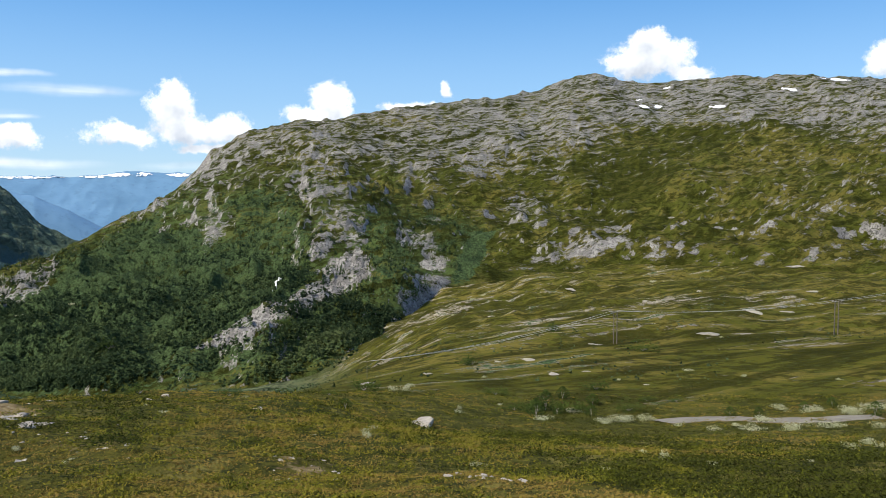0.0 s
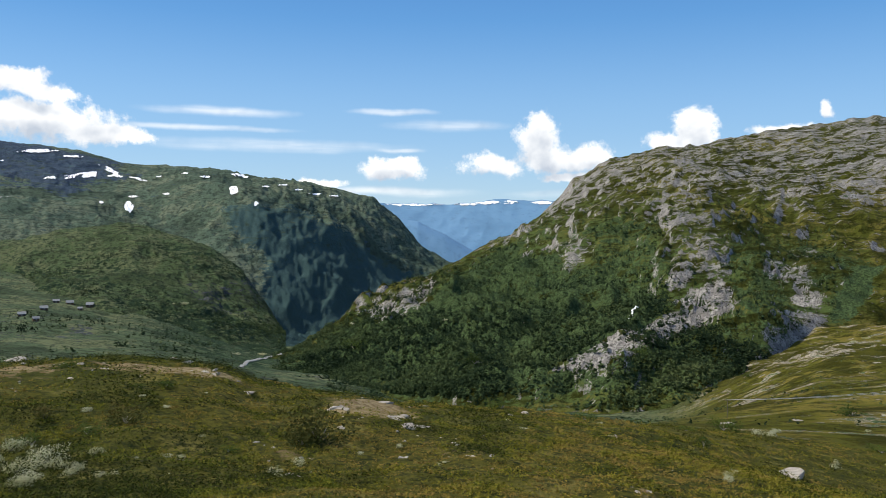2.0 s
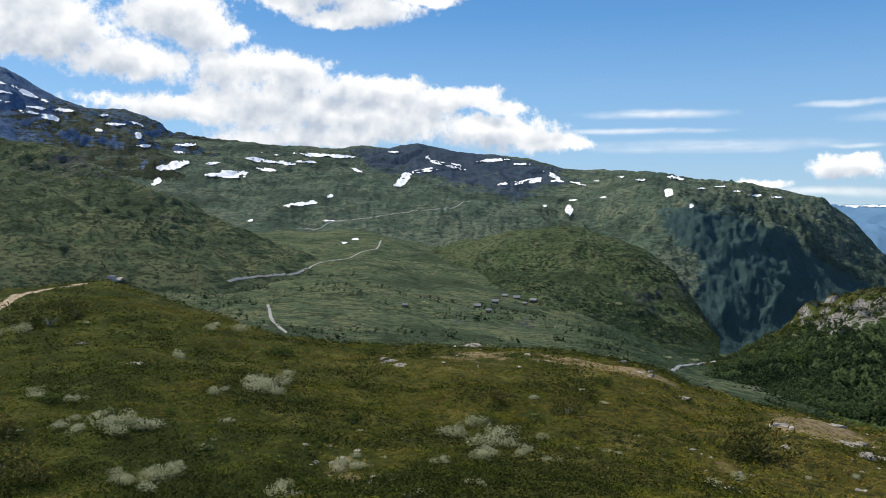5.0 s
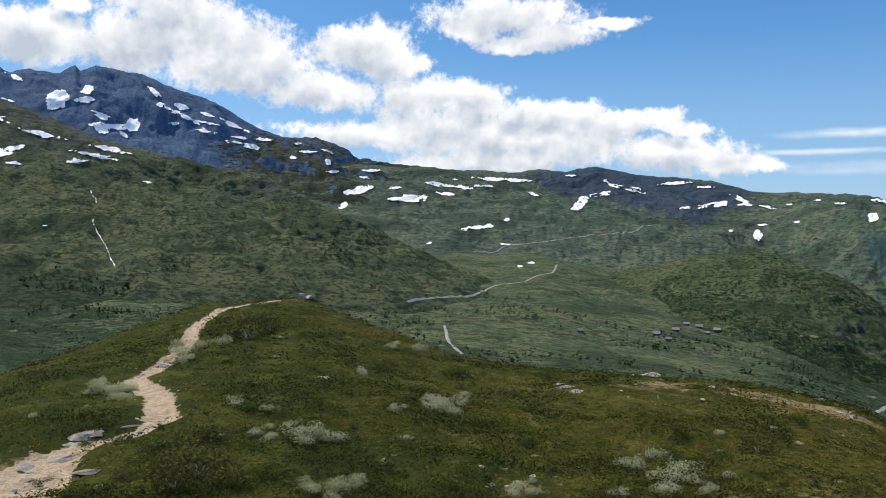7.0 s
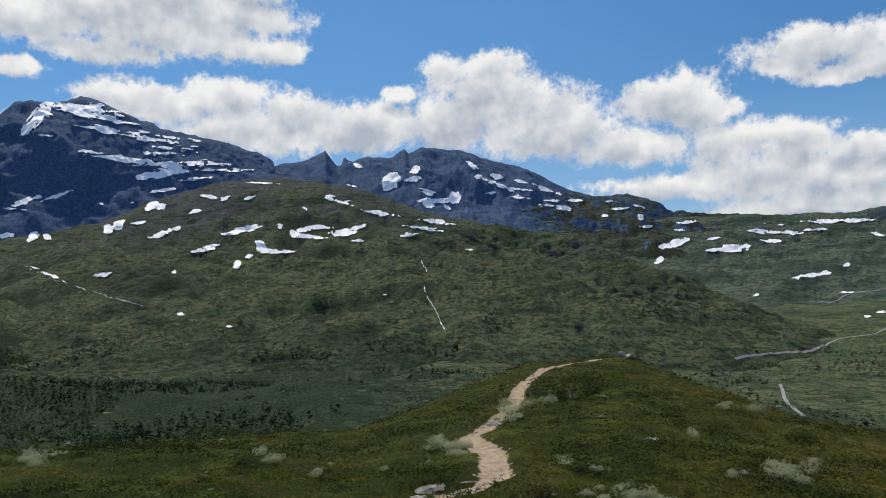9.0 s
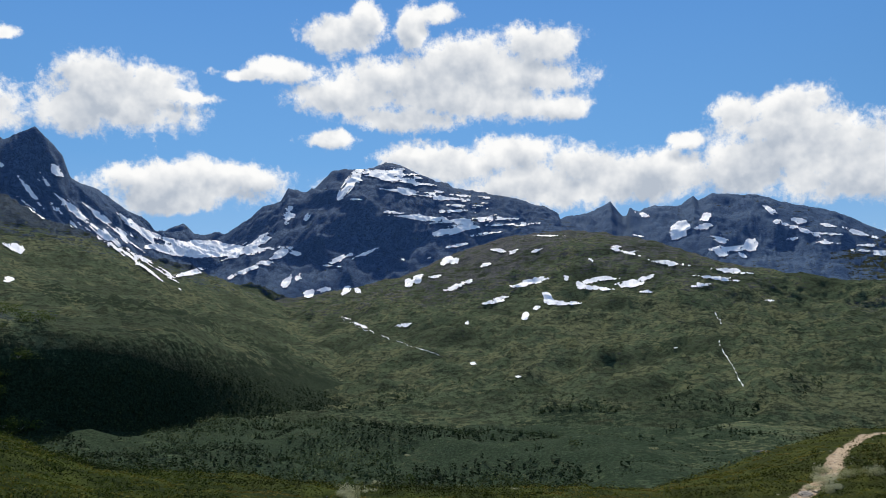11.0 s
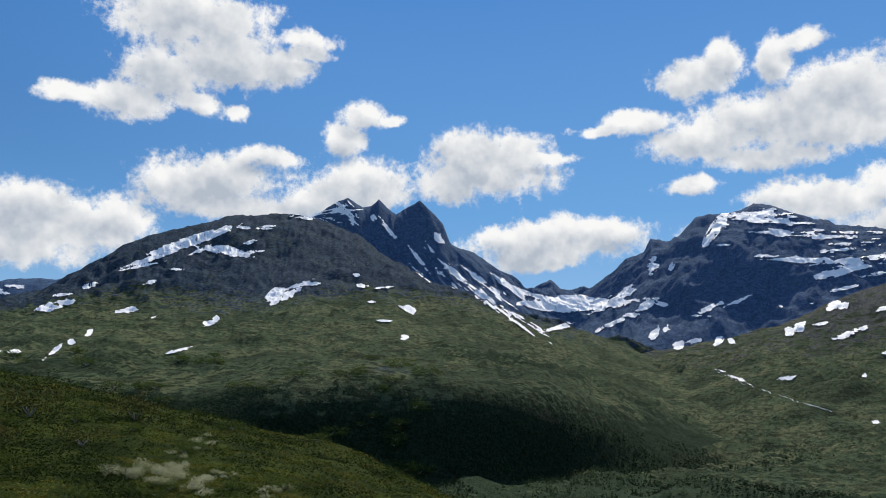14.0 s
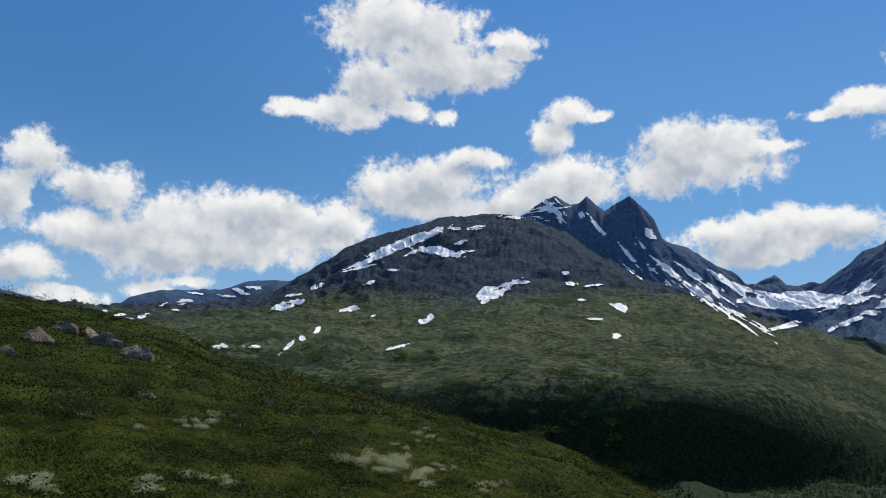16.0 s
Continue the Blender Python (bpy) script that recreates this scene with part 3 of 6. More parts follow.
    return float(np.interp(el, e, r))


TRAIL = [(-128, 6.0), (-112, 8.5)] + [(a, reach(a, e)) for a, e in TRAIL]


def trail_distance(x, y):
    pts = np.array([xy(a, r) for a, r in TRAIL])
    best = np.full(len(x), 1e9)
    for p, q in zip(pts[:-1], pts[1:]):
        d = q - p
        t = np.clip(((x - p[0]) * d[0] + (y - p[1]) * d[1]) / (d @ d), 0, 1)
        best = np.minimum(best, np.hypot(x - p[0] - t * d[0], y - p[1] - t * d[1]))
    return best


BARE = [(-30, 4.5, 36, 8, 1.0), (-44, 7, 41, 5, 1.0), (-62, 3, 19, 2.4, 0.5), (-24, 4, 26, 4, 0.5), (-10, 3, 20, 2, 0.7), (3, 3, 17, 1.5, 0.7),
        (-36, 2, 22, 3, 0.5), (-53, 3, 40, 6, 0.7), (-52, 3, 22, 3, 0.5), (-95, 5, 21, 3, 0.7), (-5, 4, 23, 3, 0.5)]


def build_ground():
    az = np.concatenate([np.arange(-180, -98, 0.3), np.arange(-98, -76, 0.15), np.arange(-76, 32, 0.3), np.arange(32, 180, 2.0)])
    r = np.concatenate([[0.01, 0.6, 2], np.geomspace(4, 110, 150), np.geomspace(112, 1500, 90), np.geomspace(1550, 4950, 24)])
    A, R = [v.ravel() for v in np.meshgrid(az, r, indexing="ij")]
    x, y = xy(A, R)
    z = ground_at(A, R)
    d = trail_distance(x, y)
    wide = 0.45 + 0.35 * fbm(x, y, 1.6, 4, 21) + 1.9 * np.exp(-((A + 95) / 6) ** 2 - ((R - 18.5) / 4) ** 2)
    trod = np.clip(1.0 - (d - wide * 0.5) / 0.55, 0, 1)
    z = z - 0.16 * trod
    dry = sum(w * hump(A, R, a, aw, r0, rw) for a, aw, r0, rw, w in BARE)
    far = np.clip((R - 130) / 60, 0, 1) * np.clip((-(A + 6)) / 6, 0, 1)
    moor = np.clip((R - 75) / 40, 0, 1) * np.clip((A + 12) / 8, 0, 1)
    rock = np.clip(0.03 + 0.35 * fbm(x, y, 120, 4, 23) + 0.06 * moor, 0, 1)
    wood = 0.75 * hump(A, R, -25, 14, 420, 260) + 0.8 * hump(A, R, -116, 38, 540, 400) + 0.6 * hump(A, R, -40, 6, 900, 300)
    return tagged(link("ground", np.stack([x, y, z], 1), sheet_faces(len(az), len(r), True), M_GROUND,
                       masks=dict(trod=trod, dry=np.clip(dry, 0, 1), far=far, moor=moor, rock=rock, wood=np.clip(wood, 0, 1), lush=np.clip(np.maximum((-40 - A) / 70, (A - 100) / 75), 0, 1) * np.clip((140 - R) / 40, 0, 1))),
                  "heath-covered hilltop falling to green valley floors", "ground", kind="structure")


ground = build_ground()


class Massif:
    """A hillside lofted through a few lines from foot to crest (bearing, angle above the eye, distance), roughened by noise."""

    def __init__(self, rows, rough, jag=0.0, seed=0, size=300.0, crags=None, gully=None, calm=None, fold=None):
        self.rows, self.rough, self.jag, self.seed, self.size, self.crags, self.gully, self.calm, self.fold = rows, rough, jag, seed, size, crags, gully, calm, fold
        self.a0, self.a1 = rows[-1][0][0], rows[-1][-1][0]
        self.k = len(rows) + 2

    def at(self, az, s):
        """s: 0 in the ground before the foot, 1 the foot, then line by line to the crest, and down its back."""
        level = lambda row, col: sum(interp(az + d, row, col) for d in (-1.8, -0.9, 0, 0.9, 1.8)) / 5
        rs = [level(row, 2) for row in self.rows[:-1]] + [interp(az, self.rows[-1], 2)]
        zs = [EYE + q * tan_d(level(row, 1)) for q, row in zip(rs, self.rows[:-1])] + [EYE + rs[-1] * tan_d(interp(az, self.rows[-1], 1))]
        r0 = rs[0] * 0.92
        z0 = np.minimum(zs[0], ground_plain(az, r0)) - 12
        rb = np.minimum(rs[-1] * 1.2, 4960)
        R = np.stack([r0, *rs, rb], 1)
        Z = np.stack([z0, *zs, zs[-1] - 0.45 * (rb - rs[-1]) - 20], 1)
        K = np.tile(np.arange(self.k, dtype=float), (len(az), 1))
        r, z = along(s, K, R), along(s, K, Z)
        x, y = xy(az, r)
        top = self.k - 2
        env = np.clip((s - 0.6) / 0.8, 0, 1) * (0.25 + 0.75 * np.clip((top - s) / 0.7, 0, 1))
        w = fbm(x, y, self.size * 1.3, 3, self.seed + 50) * self.size * 0.35
        n = 0.6 * ridged(x + w, y - w, self.size, 6, self.seed) + 0.6 * fbm(x, y, self.size * 0.5, 6, self.seed + 7, 0.58) + 0.28 * ridged(x, y, self.size * 0.16, 4, self.seed + 3)
        depth = np.clip((rs[-1] - rs[0]) / (2.2 * self.size), 0.12, 1)
        if self.calm:
            env = env * self.calm(az, s)
        z = z + env * self.rough * depth * n
        if self.fold:
            arc = az * 0.0175 * rs[-2] + 0.5 * w
            z = z + self.fold(az, s) * depth * (ridged(0.20 * arc, r + 0.12 * arc, 85, 4, self.seed + 37) + 0.5 * ridged(0.25 * arc, r - 0.1 * arc, 34, 3, self.seed + 39))
        if self.gully:
            z = z + self.gully(az, s) * ridged(az * 38 + 0.45 * r + 110 * fbm(x, y, 240, 4, self.seed + 35), 0.35 * r, 120, 5, self.seed + 33)
        if self.crags:
            z = z + self.crags(az, s) * depth * (0.7 * ridged(x, y, 95, 5, self.seed + 23) + 0.5 * ridged(x + 40, y, 34, 4, self.seed + 29))
        crest = np.clip(1 - np.abs(s - top) / 0.5, 0, 1)
        z = z + crest * self.jag * ridged(az * 60, r * 0.3, 75, 5, self.seed + 13)
        return r, z

    def build(self, name, step, per, material, masks, label):
        az = np.arange(self.a0, self.a1 + step, step)
        s = np.concatenate([np.linspace(0, 1, 4, endpoint=False)] + [np.linspace(i + 1, i + 2, n, endpoint=False) for i, n in enumerate(per)]
                           + [np.linspace(self.k - 2, self.k - 1, 8)])
        A, S = [v.ravel() for v in np.meshgrid(az, s, indexing="ij")]
        r, z = self.at(A, S)
        x, y = xy(A, r)
        el = np.degrees(np.arctan2(z - EYE, r))
        ob = link(name, np.stack([x, y, z], 1), sheet_faces(len(az), len(s)), material, masks=masks(A, el, S, x, y))
        return tagged(ob, label, "mountain" if "hill" not in name else "hill")


def ellipse(az, el, a0, e0, aw, ew, tilt=0.0):
    c, q = math.cos(radians(tilt)), math.sin(radians(tilt))
    u, v = (az - a0) * c + (el - e0) * q, -(az - a0) * q + (el - e0) * c
    return np.clip(1.4 - (u / aw) ** 2 - (v / ew) ** 2, 0, 1)


MOOR_MOUNTAIN = Massif([
    [(-37.5, -10.7, 750), (-34, -11.6, 650), (-28, -12.8, 560), (-20, -13.8, 470), (-12, -14.1, 440), (-9, -13.7, 440), (-5, -11.8, 480), (-3, -9.4, 560),
     (0, -6.7, 700), (8, -6.0, 750), (30, -4.5, 750), (60, -4, 700)],
    [(-37.5, -10.6, 790), (-33, -9.6, 850), (-28, -9.2, 800), (-20, -9.6, 680), (-12, -9.5, 620), (-8, -8.5, 640), (-4, -7.0, 720), (0, -5.2, 850),
     (8, -4.6, 900), (30, -3, 900), (60, -3, 900)],
    [(-37.5, -10.5, 820), (-33, -8.2, 980), (-28, -5.7, 1120), (-22, -4.0, 1250), (-16, -1.5, 1250), (-9, 0.3, 1180), (-4, -1.2, 1160), (3.8, -2.4, 1130),
     (10, -2.8, 1150), (30, -0.5, 1200), (60, -1, 1200)],
    [(-37.5, -10.4, 850), (-34.7, -8.9, 950), (-32, -7.3, 1050), (-29, -5.5, 1200), (-25.6, -4.25, 1400), (-22.9, -2.8, 1550), (-19.7, -1, 1700),
     (-17.5, 0.6, 1800), (-16, 2.4, 1850), (-13.4, 3.9, 1900), (-10, 4.5, 1950), (-1.7, 5.63, 2100), (3.8, 6.28, 2200), (6.9, 6.75, 2300),
     (8.9, 7.56, 2350), (10.8, 7.74, 2400), (12.7, 7.2, 2400), (14.9, 6.95, 2450), (19.2, 7.34, 2500), (25.6, 7.0, 2500), (30, 6.5, 2500), (60, 5, 2500)],
], 32, 10, 1, 260, lambda az, s: 20 * np.clip((1 - az) / 5, 0.5, 1) * np.clip((s - 1) / 0.6, 0, 1) * np.clip((4 - s) / 0.8, 0, 1),
    fold=lambda az, s: 8 * np.clip((s - 1) / 0.5, 0, 1) * np.clip((4.0 - s) / 0.5, 0, 1) * np.clip((az + 12) / 8, 0.3, 1))
DALE_FELL = Massif([
    [(-82, 0.5, 2500), (-72, -0.5, 2300), (-65, -1.2, 2100), (-57, -2.8, 1900), (-47, -4.2, 1800), (-42, -7.0, 1800), (-38, -9.6, 1850), (-34.2, -9.2, 1950), (-31, -8.4, 2050),
     (-27.7, -7.4, 2200), (-23.5, -6.0, 2400)],
    [(-82, 2.5, 3000), (-72, 2.2, 2950), (-65, 1.8, 2900), (-57, 1.6, 2800), (-47, 0.0, 2600), (-42, -2.6, 2150), (-38, -3.6, 2120), (-33, -3.8, 2200), (-28, -4.6, 2400), (-23.5, -5.0, 2600)],
    [(-82, 3.9, 3500), (-72, 3.6, 3450), (-57, 3.3, 3400), (-46, 1.9, 3000), (-41, 1.3, 2420), (-37, 0.9, 2400), (-33, 0.5, 2480), (-29.6, -0.2, 2650), (-27.5, -2.4, 2750), (-23.5, -4.2, 2900)],
    [(-82, 5.0, 4000), (-70, 4.75, 3900), (-63, 4.6, 3850), (-59, 4.65, 3800), (-56.9, 5.0, 3800), (-54, 4.3, 3750), (-49.4, 4.1, 3700), (-46.6, 3.3, 3600),
     (-41, 3.0, 3550), (-35, 2.2, 3500), (-30, 1.2, 3450), (-28.1, -0.2, 3400), (-26.6, -2.1, 3350), (-24.2, -3.5, 3300), (-23.5, -3.6, 3250)],
], 34, 8, 3, 420, lambda az, s: (10 + 20 * np.clip(1 - np.abs(az + 33) / 11, 0, 1)) * np.clip((s - 1) / 0.5, 0, 1) * np.clip((3.9 - s) / 0.6, 0, 1),
    lambda az, s: 9 * np.clip(1 - np.abs(az + 33) / 8, 0, 1) ** 0.5 * np.clip((s - 1) / 0.5, 0, 1) * np.clip((3.4 - s) / 0.5, 0, 1),
    fold=lambda az, s: 9 * np.clip((s - 1) / 0.5, 0, 1) * np.clip((4.0 - s) / 0.6, 0, 1) * np.clip((-42 - az) / 4, 0, 1))
DALE_KNOLL = Massif([
    [(-60, -3.7, 1450), (-54.9, -6.5, 1150), (-50, -7.0, 1050), (-46, -8, 1000), (-40, -9.3, 1000), (-36, -9.4, 1050)],
    [(-60, -3.2, 1580), (-54.9, -4.4, 1400), (-50, -4.0, 1300), (-46, -4.2, 1250), (-41, -5.6, 1200), (-38, -7.4, 1180), (-36, -8.8, 1150)],
    [(-60, -3.0, 1750), (-57, -2.7, 1700), (-54, -1.84, 1650), (-50, -1.06, 1600), (-46.2, -0.57, 1550), (-43.8, -1.24, 1500), (-41, -2.2, 1450), (-39, -3.8, 1400),
     (-37, -6.6, 1300), (-36, -8.2, 1250)],
], 22, 5, 5, 200)
BLUE_FAR = Massif([
    [(-36, -5, 3900), (-12, -5, 3900)], [(-36, -1.5, 4300), (-12, -1.5, 4300)],
    [(-36, 0.7, 4700), (-29.3, 0.9, 4700), (-24.8, 0.9, 4700), (-21.3, 1.2, 4700), (-17.6, 1.15, 4700), (-12, 1.0, 4700)],
], 24, 10, 6, 500)
BLUE_SPUR = Massif([
    [(-32, -5, 3500), (-19, -6, 3500)], [(-32, 0.9, 4050), (-28.5, 0.05, 4000), (-26.7, -0.4, 3950), (-24.8, -1.3, 3900), (-22.6, -2.6, 3850), (-19, -4.6, 3800)],
], 24, 5, 8, 400)
HORN_PEAKS = Massif([
    [(-104, 2.5, 2850), (-69, 1.0, 2850)], [(-104, 6.0, 3500), (-90, 6.2, 3500), (-82, 4.8, 3500), (-69, 3.0, 3500)],
    [(-104, 8.8, 4400), (-100.8, 9.23, 4400), (-99.3, 9.52, 4400), (-98.2, 9.94, 4400), (-97.6, 10.24, 4400), (-97.2, 9.61, 4400), (-96.8, 9.16, 4400), (-96.5, 9.18, 4400), (-96.3, 9.73, 4400), (-95.7, 9.49, 4400), (-94.6, 9.74, 4400),
     (-92.9, 9.78, 4400), (-92, 10.39, 4400), (-91.7, 10.03, 4400), (-90.8, 10.49, 4400), (-88.2, 10.07, 4400), (-85.5, 9.26, 4400), (-83.2, 8.67, 4400), (-81.7, 7.75, 4400), (-80.5, 7, 4400), (-78.9, 6.53, 4400),
     (-76.5, 6.38, 4400), (-74.3, 5.57, 4400), (-73.5, 4.75, 4400), (-73, 4.9, 4350), (-69, 4.7, 4300)],
], 60, 9, 10, 520, None, lambda az, s: 30 * np.clip((s - 1) / 0.6, 0, 1) * np.clip((3.0 - s) / 0.35, 0, 1))
GREEN_FELL = Massif([
    [(-130, -9, 800), (-123, -4.6, 830), (-118, -3.9, 830), (-111.7, -4.0, 800), (-101, -4.0, 800), (-89, -3.9, 800), (-81, -3.9, 850), (-73.5, -4.2, 900), (-70, -4.8, 900), (-66, -4.6, 1000), (-61, -4.9, 1250)],
    [(-130, -8, 1100), (-123, -3.4, 1130), (-118, -2.2, 1150), (-111.7, -1.2, 1150), (-101, -0.5, 1150), (-89, -0.5, 1150), (-81, -0.3, 1200), (-75, -1.4, 1250), (-70, -3.0, 1200), (-66, -3.6, 1200), (-61, -4.9, 1280)],
    [(-130, -6, 1700), (-122, 0.4, 1800), (-117, 2.0, 1800), (-111.7, 3.2, 1800), (-101, 4.0, 1700), (-91, 3.0, 1600), (-87, 2.6, 1720), (-85, 2.5, 1820), (-80, 2.4, 1820), (-78, 1.4, 1700), (-76, 0.6, 1500), (-70, -1.9, 1400), (-66, -2.9, 1320), (-61, -4.8, 1300)],
    [(-130, -4, 2500), (-124, 3.4, 2500), (-120, 3.9, 2500), (-116, 4.4, 2500), (-112.6, 5.2, 2500), (-108.6, 7.0, 2500), (-105, 8.05, 2450), (-101, 8.4, 2400), (-98.3, 8.2, 2350), (-94.7, 7.4, 2300), (-90.7, 6.0, 2200),
     (-86.8, 5.0, 2100), (-82.8, 4.45, 2000), (-80, 4.1, 1950), (-78.5, 3.1, 1850), (-77, 2.3, 1800), (-73.3, 0.6, 1650), (-69.8, -0.9, 1500), (-66.4, -2.2, 1400), (-64.5, -2.8, 1350), (-61, -4.8, 1320)],
], 30, 6, 12, 320, lambda az, s: 11 * np.clip((s - 1) / 0.8, 0.15, 1) * np.clip((4.1 - s) / 0.5, 0.2, 1),
    fold=lambda az, s: 9 * np.clip((s - 1) / 0.5, 0, 1) * np.clip((4.0 - s) / 0.6, 0, 1))
DOME_PEAK = Massif([
    [(-129.5, 0, 2500), (-127, 2, 2500), (-121, 3.0, 2500), (-113, 4.5, 2600), (-99, 6.0, 2700)],
    [(-129.5, 2, 2900), (-127, 4.5, 2900), (-122, 6.0, 2850), (-117, 6.8, 2750), (-112, 7.2, 2800), (-104, 8.2, 2900), (-99, 7.8, 2900)],
    [(-129.5, 4, 3300), (-127, 6.4, 3300), (-122, 8.2, 3200), (-119, 9.8, 3000), (-114, 10.4, 2950), (-108, 9.6, 3000), (-103, 9.2, 3100), (-99, 8.0, 3100)],
    [(-129.5, 5.5, 3600), (-127, 7.4, 3600), (-125, 8.12, 3551), (-123, 9.24, 3501), (-122.2, 10.04, 3500), (-121, 10.44, 3500), (-120.5, 11.4, 3500), (-119.2, 11.2, 3500), (-118.5, 11.63, 3500), (-117.5, 12.54, 3500), (-116.5, 12.73, 3500), (-115.3, 12.83, 3500),
     (-114.5, 12.93, 3500), (-113.6, 13.42, 3500), (-112.6, 13.24, 3500), (-111.6, 12.69, 3500), (-110, 12.04, 3500), (-108.5, 11.5, 3500), (-106.5, 11.1, 3466), (-104.5, 10.68, 3423), (-102.3, 10.17, 3372), (-101.2, 9.49, 3349),
     (-101.2, 9.2, 3350), (-99, 8.2, 3300)],
], 40, 9, 15, 380, None, lambda az, s: 24 * np.clip((s - 1) / 0.6, 0, 1) * np.clip((4.0 - s) / 0.35, 0, 1))
TWIN_HORNS = Massif([
    [(-186, -3, 760), (-165, -3.2, 640), (-151.5, -4.0, 600), (-145, -4.5, 612), (-139, -4.8, 630), (-133.8, -4.7, 648), (-128.6, -4.7, 690), (-125, -4.5, 765), (-118, -3.8, 880), (-106, -5, 900)],
    [(-186, 0.5, 850), (-151.5, 0.5, 640), (-145, 1.15, 650), (-139, 1.3, 670), (-133.8, 1.2, 685), (-128.6, 0.9, 730), (-125, 0.1, 820), (-118, -1.9, 1080), (-106, -5, 1100)],
    [(-186, 3.0, 1300), (-165, 3.4, 1300), (-150, 4.0, 1250), (-139, 4.2, 1250), (-130, 3.4, 1350), (-126, 2.6, 1450), (-118, 0.4, 1600), (-106, -5, 1500)],
    [(-186, 4.3, 1900), (-172.9, 4.7, 1900), (-165, 5.4, 1900), (-157, 6.0, 1900), (-149.4, 6.9, 1900), (-141.4, 7.7, 1900), (-136, 7.4, 1950), (-130, 6.2, 2050), (-126.7, 5.2, 2200), (-122, 4.0, 2400), (-117, 2.0, 2400), (-106, -4, 2000)],
    [(-186, 4.4, 2300), (-172.9, 4.85, 2400), (-165, 6.0, 2500), (-161.8, 7.0, 2550), (-159.1, 9.0, 2600), (-156.8, 10.6, 2650), (-153.6, 11.8, 2700), (-150.4, 12.75, 2750), (-146.9, 13.09, 2860), (-145, 13.11, 2860), (-143.3, 12.63, 2830), (-141.4, 11.86, 2790), (-139.7, 10.56, 2740), (-137.8, 9.46, 2680), (-135.9, 8.4, 2620), (-134.1, 7.62, 2560), (-131.5, 6.72, 2480), (-128.4, 5.9, 2450),
     (-125, 4.75, 2450),
     (-121.5, 4.3, 2480), (-117, 2.4, 2480), (-106, -3, 2300)],
], 24, 7, 18, 300, lambda az, s: np.where(s > 4, 8 + 16 * np.clip((s - 4) / 0.4, 0, 1), 8) * np.clip((s - 2.3) / 0.5, 0.1, 1) * np.clip((5.05 - s) / 0.5, 0.1, 1),
    None, lambda az, s: np.clip((s - 1.9) / 0.6, 0.12, 1), lambda az, s: 10 * np.clip((s - 2.0) / 0.4, 0, 1) * np.clip((4.9 - s) / 0.6, 0, 1))
ROCK_HORNS = Massif([
    [(-150, 6, 2700), (-140, 6, 2750), (-130, 4.0, 2800), (-123, 3.0, 2800), (-120, 1.0, 2800)],
    [(-150, 9.5, 2950), (-140, 9.5, 2980), (-136, 9.0, 3000), (-132, 7.4, 3050), (-129, 6.4, 3100), (-123, 5.5, 3100), (-120, 2.5, 3100)],
    [(-150, 11.5, 3150), (-147.5, 12.99, 2900), (-144.6, 13.28, 2985), (-143.4, 14.1, 3061), (-142.1, 14.61, 3145), (-141, 13.98, 3198), (-140.4, 14.11, 3227), (-139.9, 14.59, 3256), (-139.2, 13.72, 3290), (-138.6, 13.2, 3309), (-137.9, 13.88, 3325),
     (-136.9, 14.35, 3345), (-136.2, 13.87, 3361), (-135.2, 12.91, 3383), (-134.7, 11.52, 3396), (-132.9, 10.91, 3436), (-131.3, 9.76, 3470), (-130.2, 8.85, 3495), (-129.2, 7.94, 3521), (-128.1, 8.66, 3547), (-127.5, 8.92, 3561),
     (-126.8, 8.29, 3581), (-125.2, 8.03, 3600), (-123, 7.2, 3600), (-120, 4.0, 3600)],
], 30, 6, 20, 300, None, lambda az, s: 44 * np.clip((s - 1) / 0.5, 0, 1) * np.clip((3.0 - s) / 0.3, 0, 1))
LOW_HILLS = Massif([
    [(-186, 2, 3300), (-155, 3, 3300)],
    [(-186, 5.5, 3900), (-179, 6.1, 3900), (-177.3, 5.8, 3900), (-175.9, 5.2, 3850), (-172.9, 4.9, 3800), (-171.3, 6.1, 3800), (-169.2, 6.85, 3800), (-165.5, 7.1, 3800), (-163.7, 7.8, 3800),
     (-161.8, 8.0, 3800), (-158, 8.2, 3800), (-155, 8, 3800)],
], 50, 8, 22, 350)

E_ = ellipse


ROCK_LINE = [(-38, -4), (-25, -3.0), (-18.6, 0.1), (-15.7, 0.6), (-13, 1.2), (-9.6, 0.7), (-5.7, 1.3), (-1.8, 1.0), (3, 1.4), (7, 2.4), (10.8, 3.6), (16, 4.4), (22.4, 4.0), (28.5, 3.0), (60, 3)]
CRAG_MID = [(-9.7, 0.5), (-7.7, 0.5), (-5.7, -1.7), (-5.0, -2.9), (-7.0, -5.2), (-8.9, -5.2), (-10.2, -1.6)]
CRAG_WEST = [(-19.6, -2.5), (-17.6, -1.8), (-15, -1.8), (-15, -3.6), (-16, -4.5), (-17.4, -2.8)]
CRAG_EAST = [(-2.6, -2.5), (-0.6, -2.5), (0.6, -4.9), (-1, -7.1), (-2.6, -6.5), (-1.8, -4.5)]
# shadow in the cleft, laid on as dark woodland colour
CLEFT_SHADE = [(0.2, -5.7), (1.8, -3.5), (4.4, -2.4), (3.4, -4.1), (1.4, -5.9)]
SCREE = [(-17, -11.3), (-12, -7.7), (-9.5, -6), (-5.8, -3.7), (-5, -5.7), (-8.2, -7.6), (-11.3, -10), (-14, -10.9)]
SPUR_ROCK = [(-30.5, -6.9), (-25.6, -4.4), (-25.3, -5.9), (-29.5, -8.0)]
BENCH_ROCK = [(5.6, -4.8), (7.6, -3.6), (13.2, -2.7), (12.9, -3.4), (7, -5)]
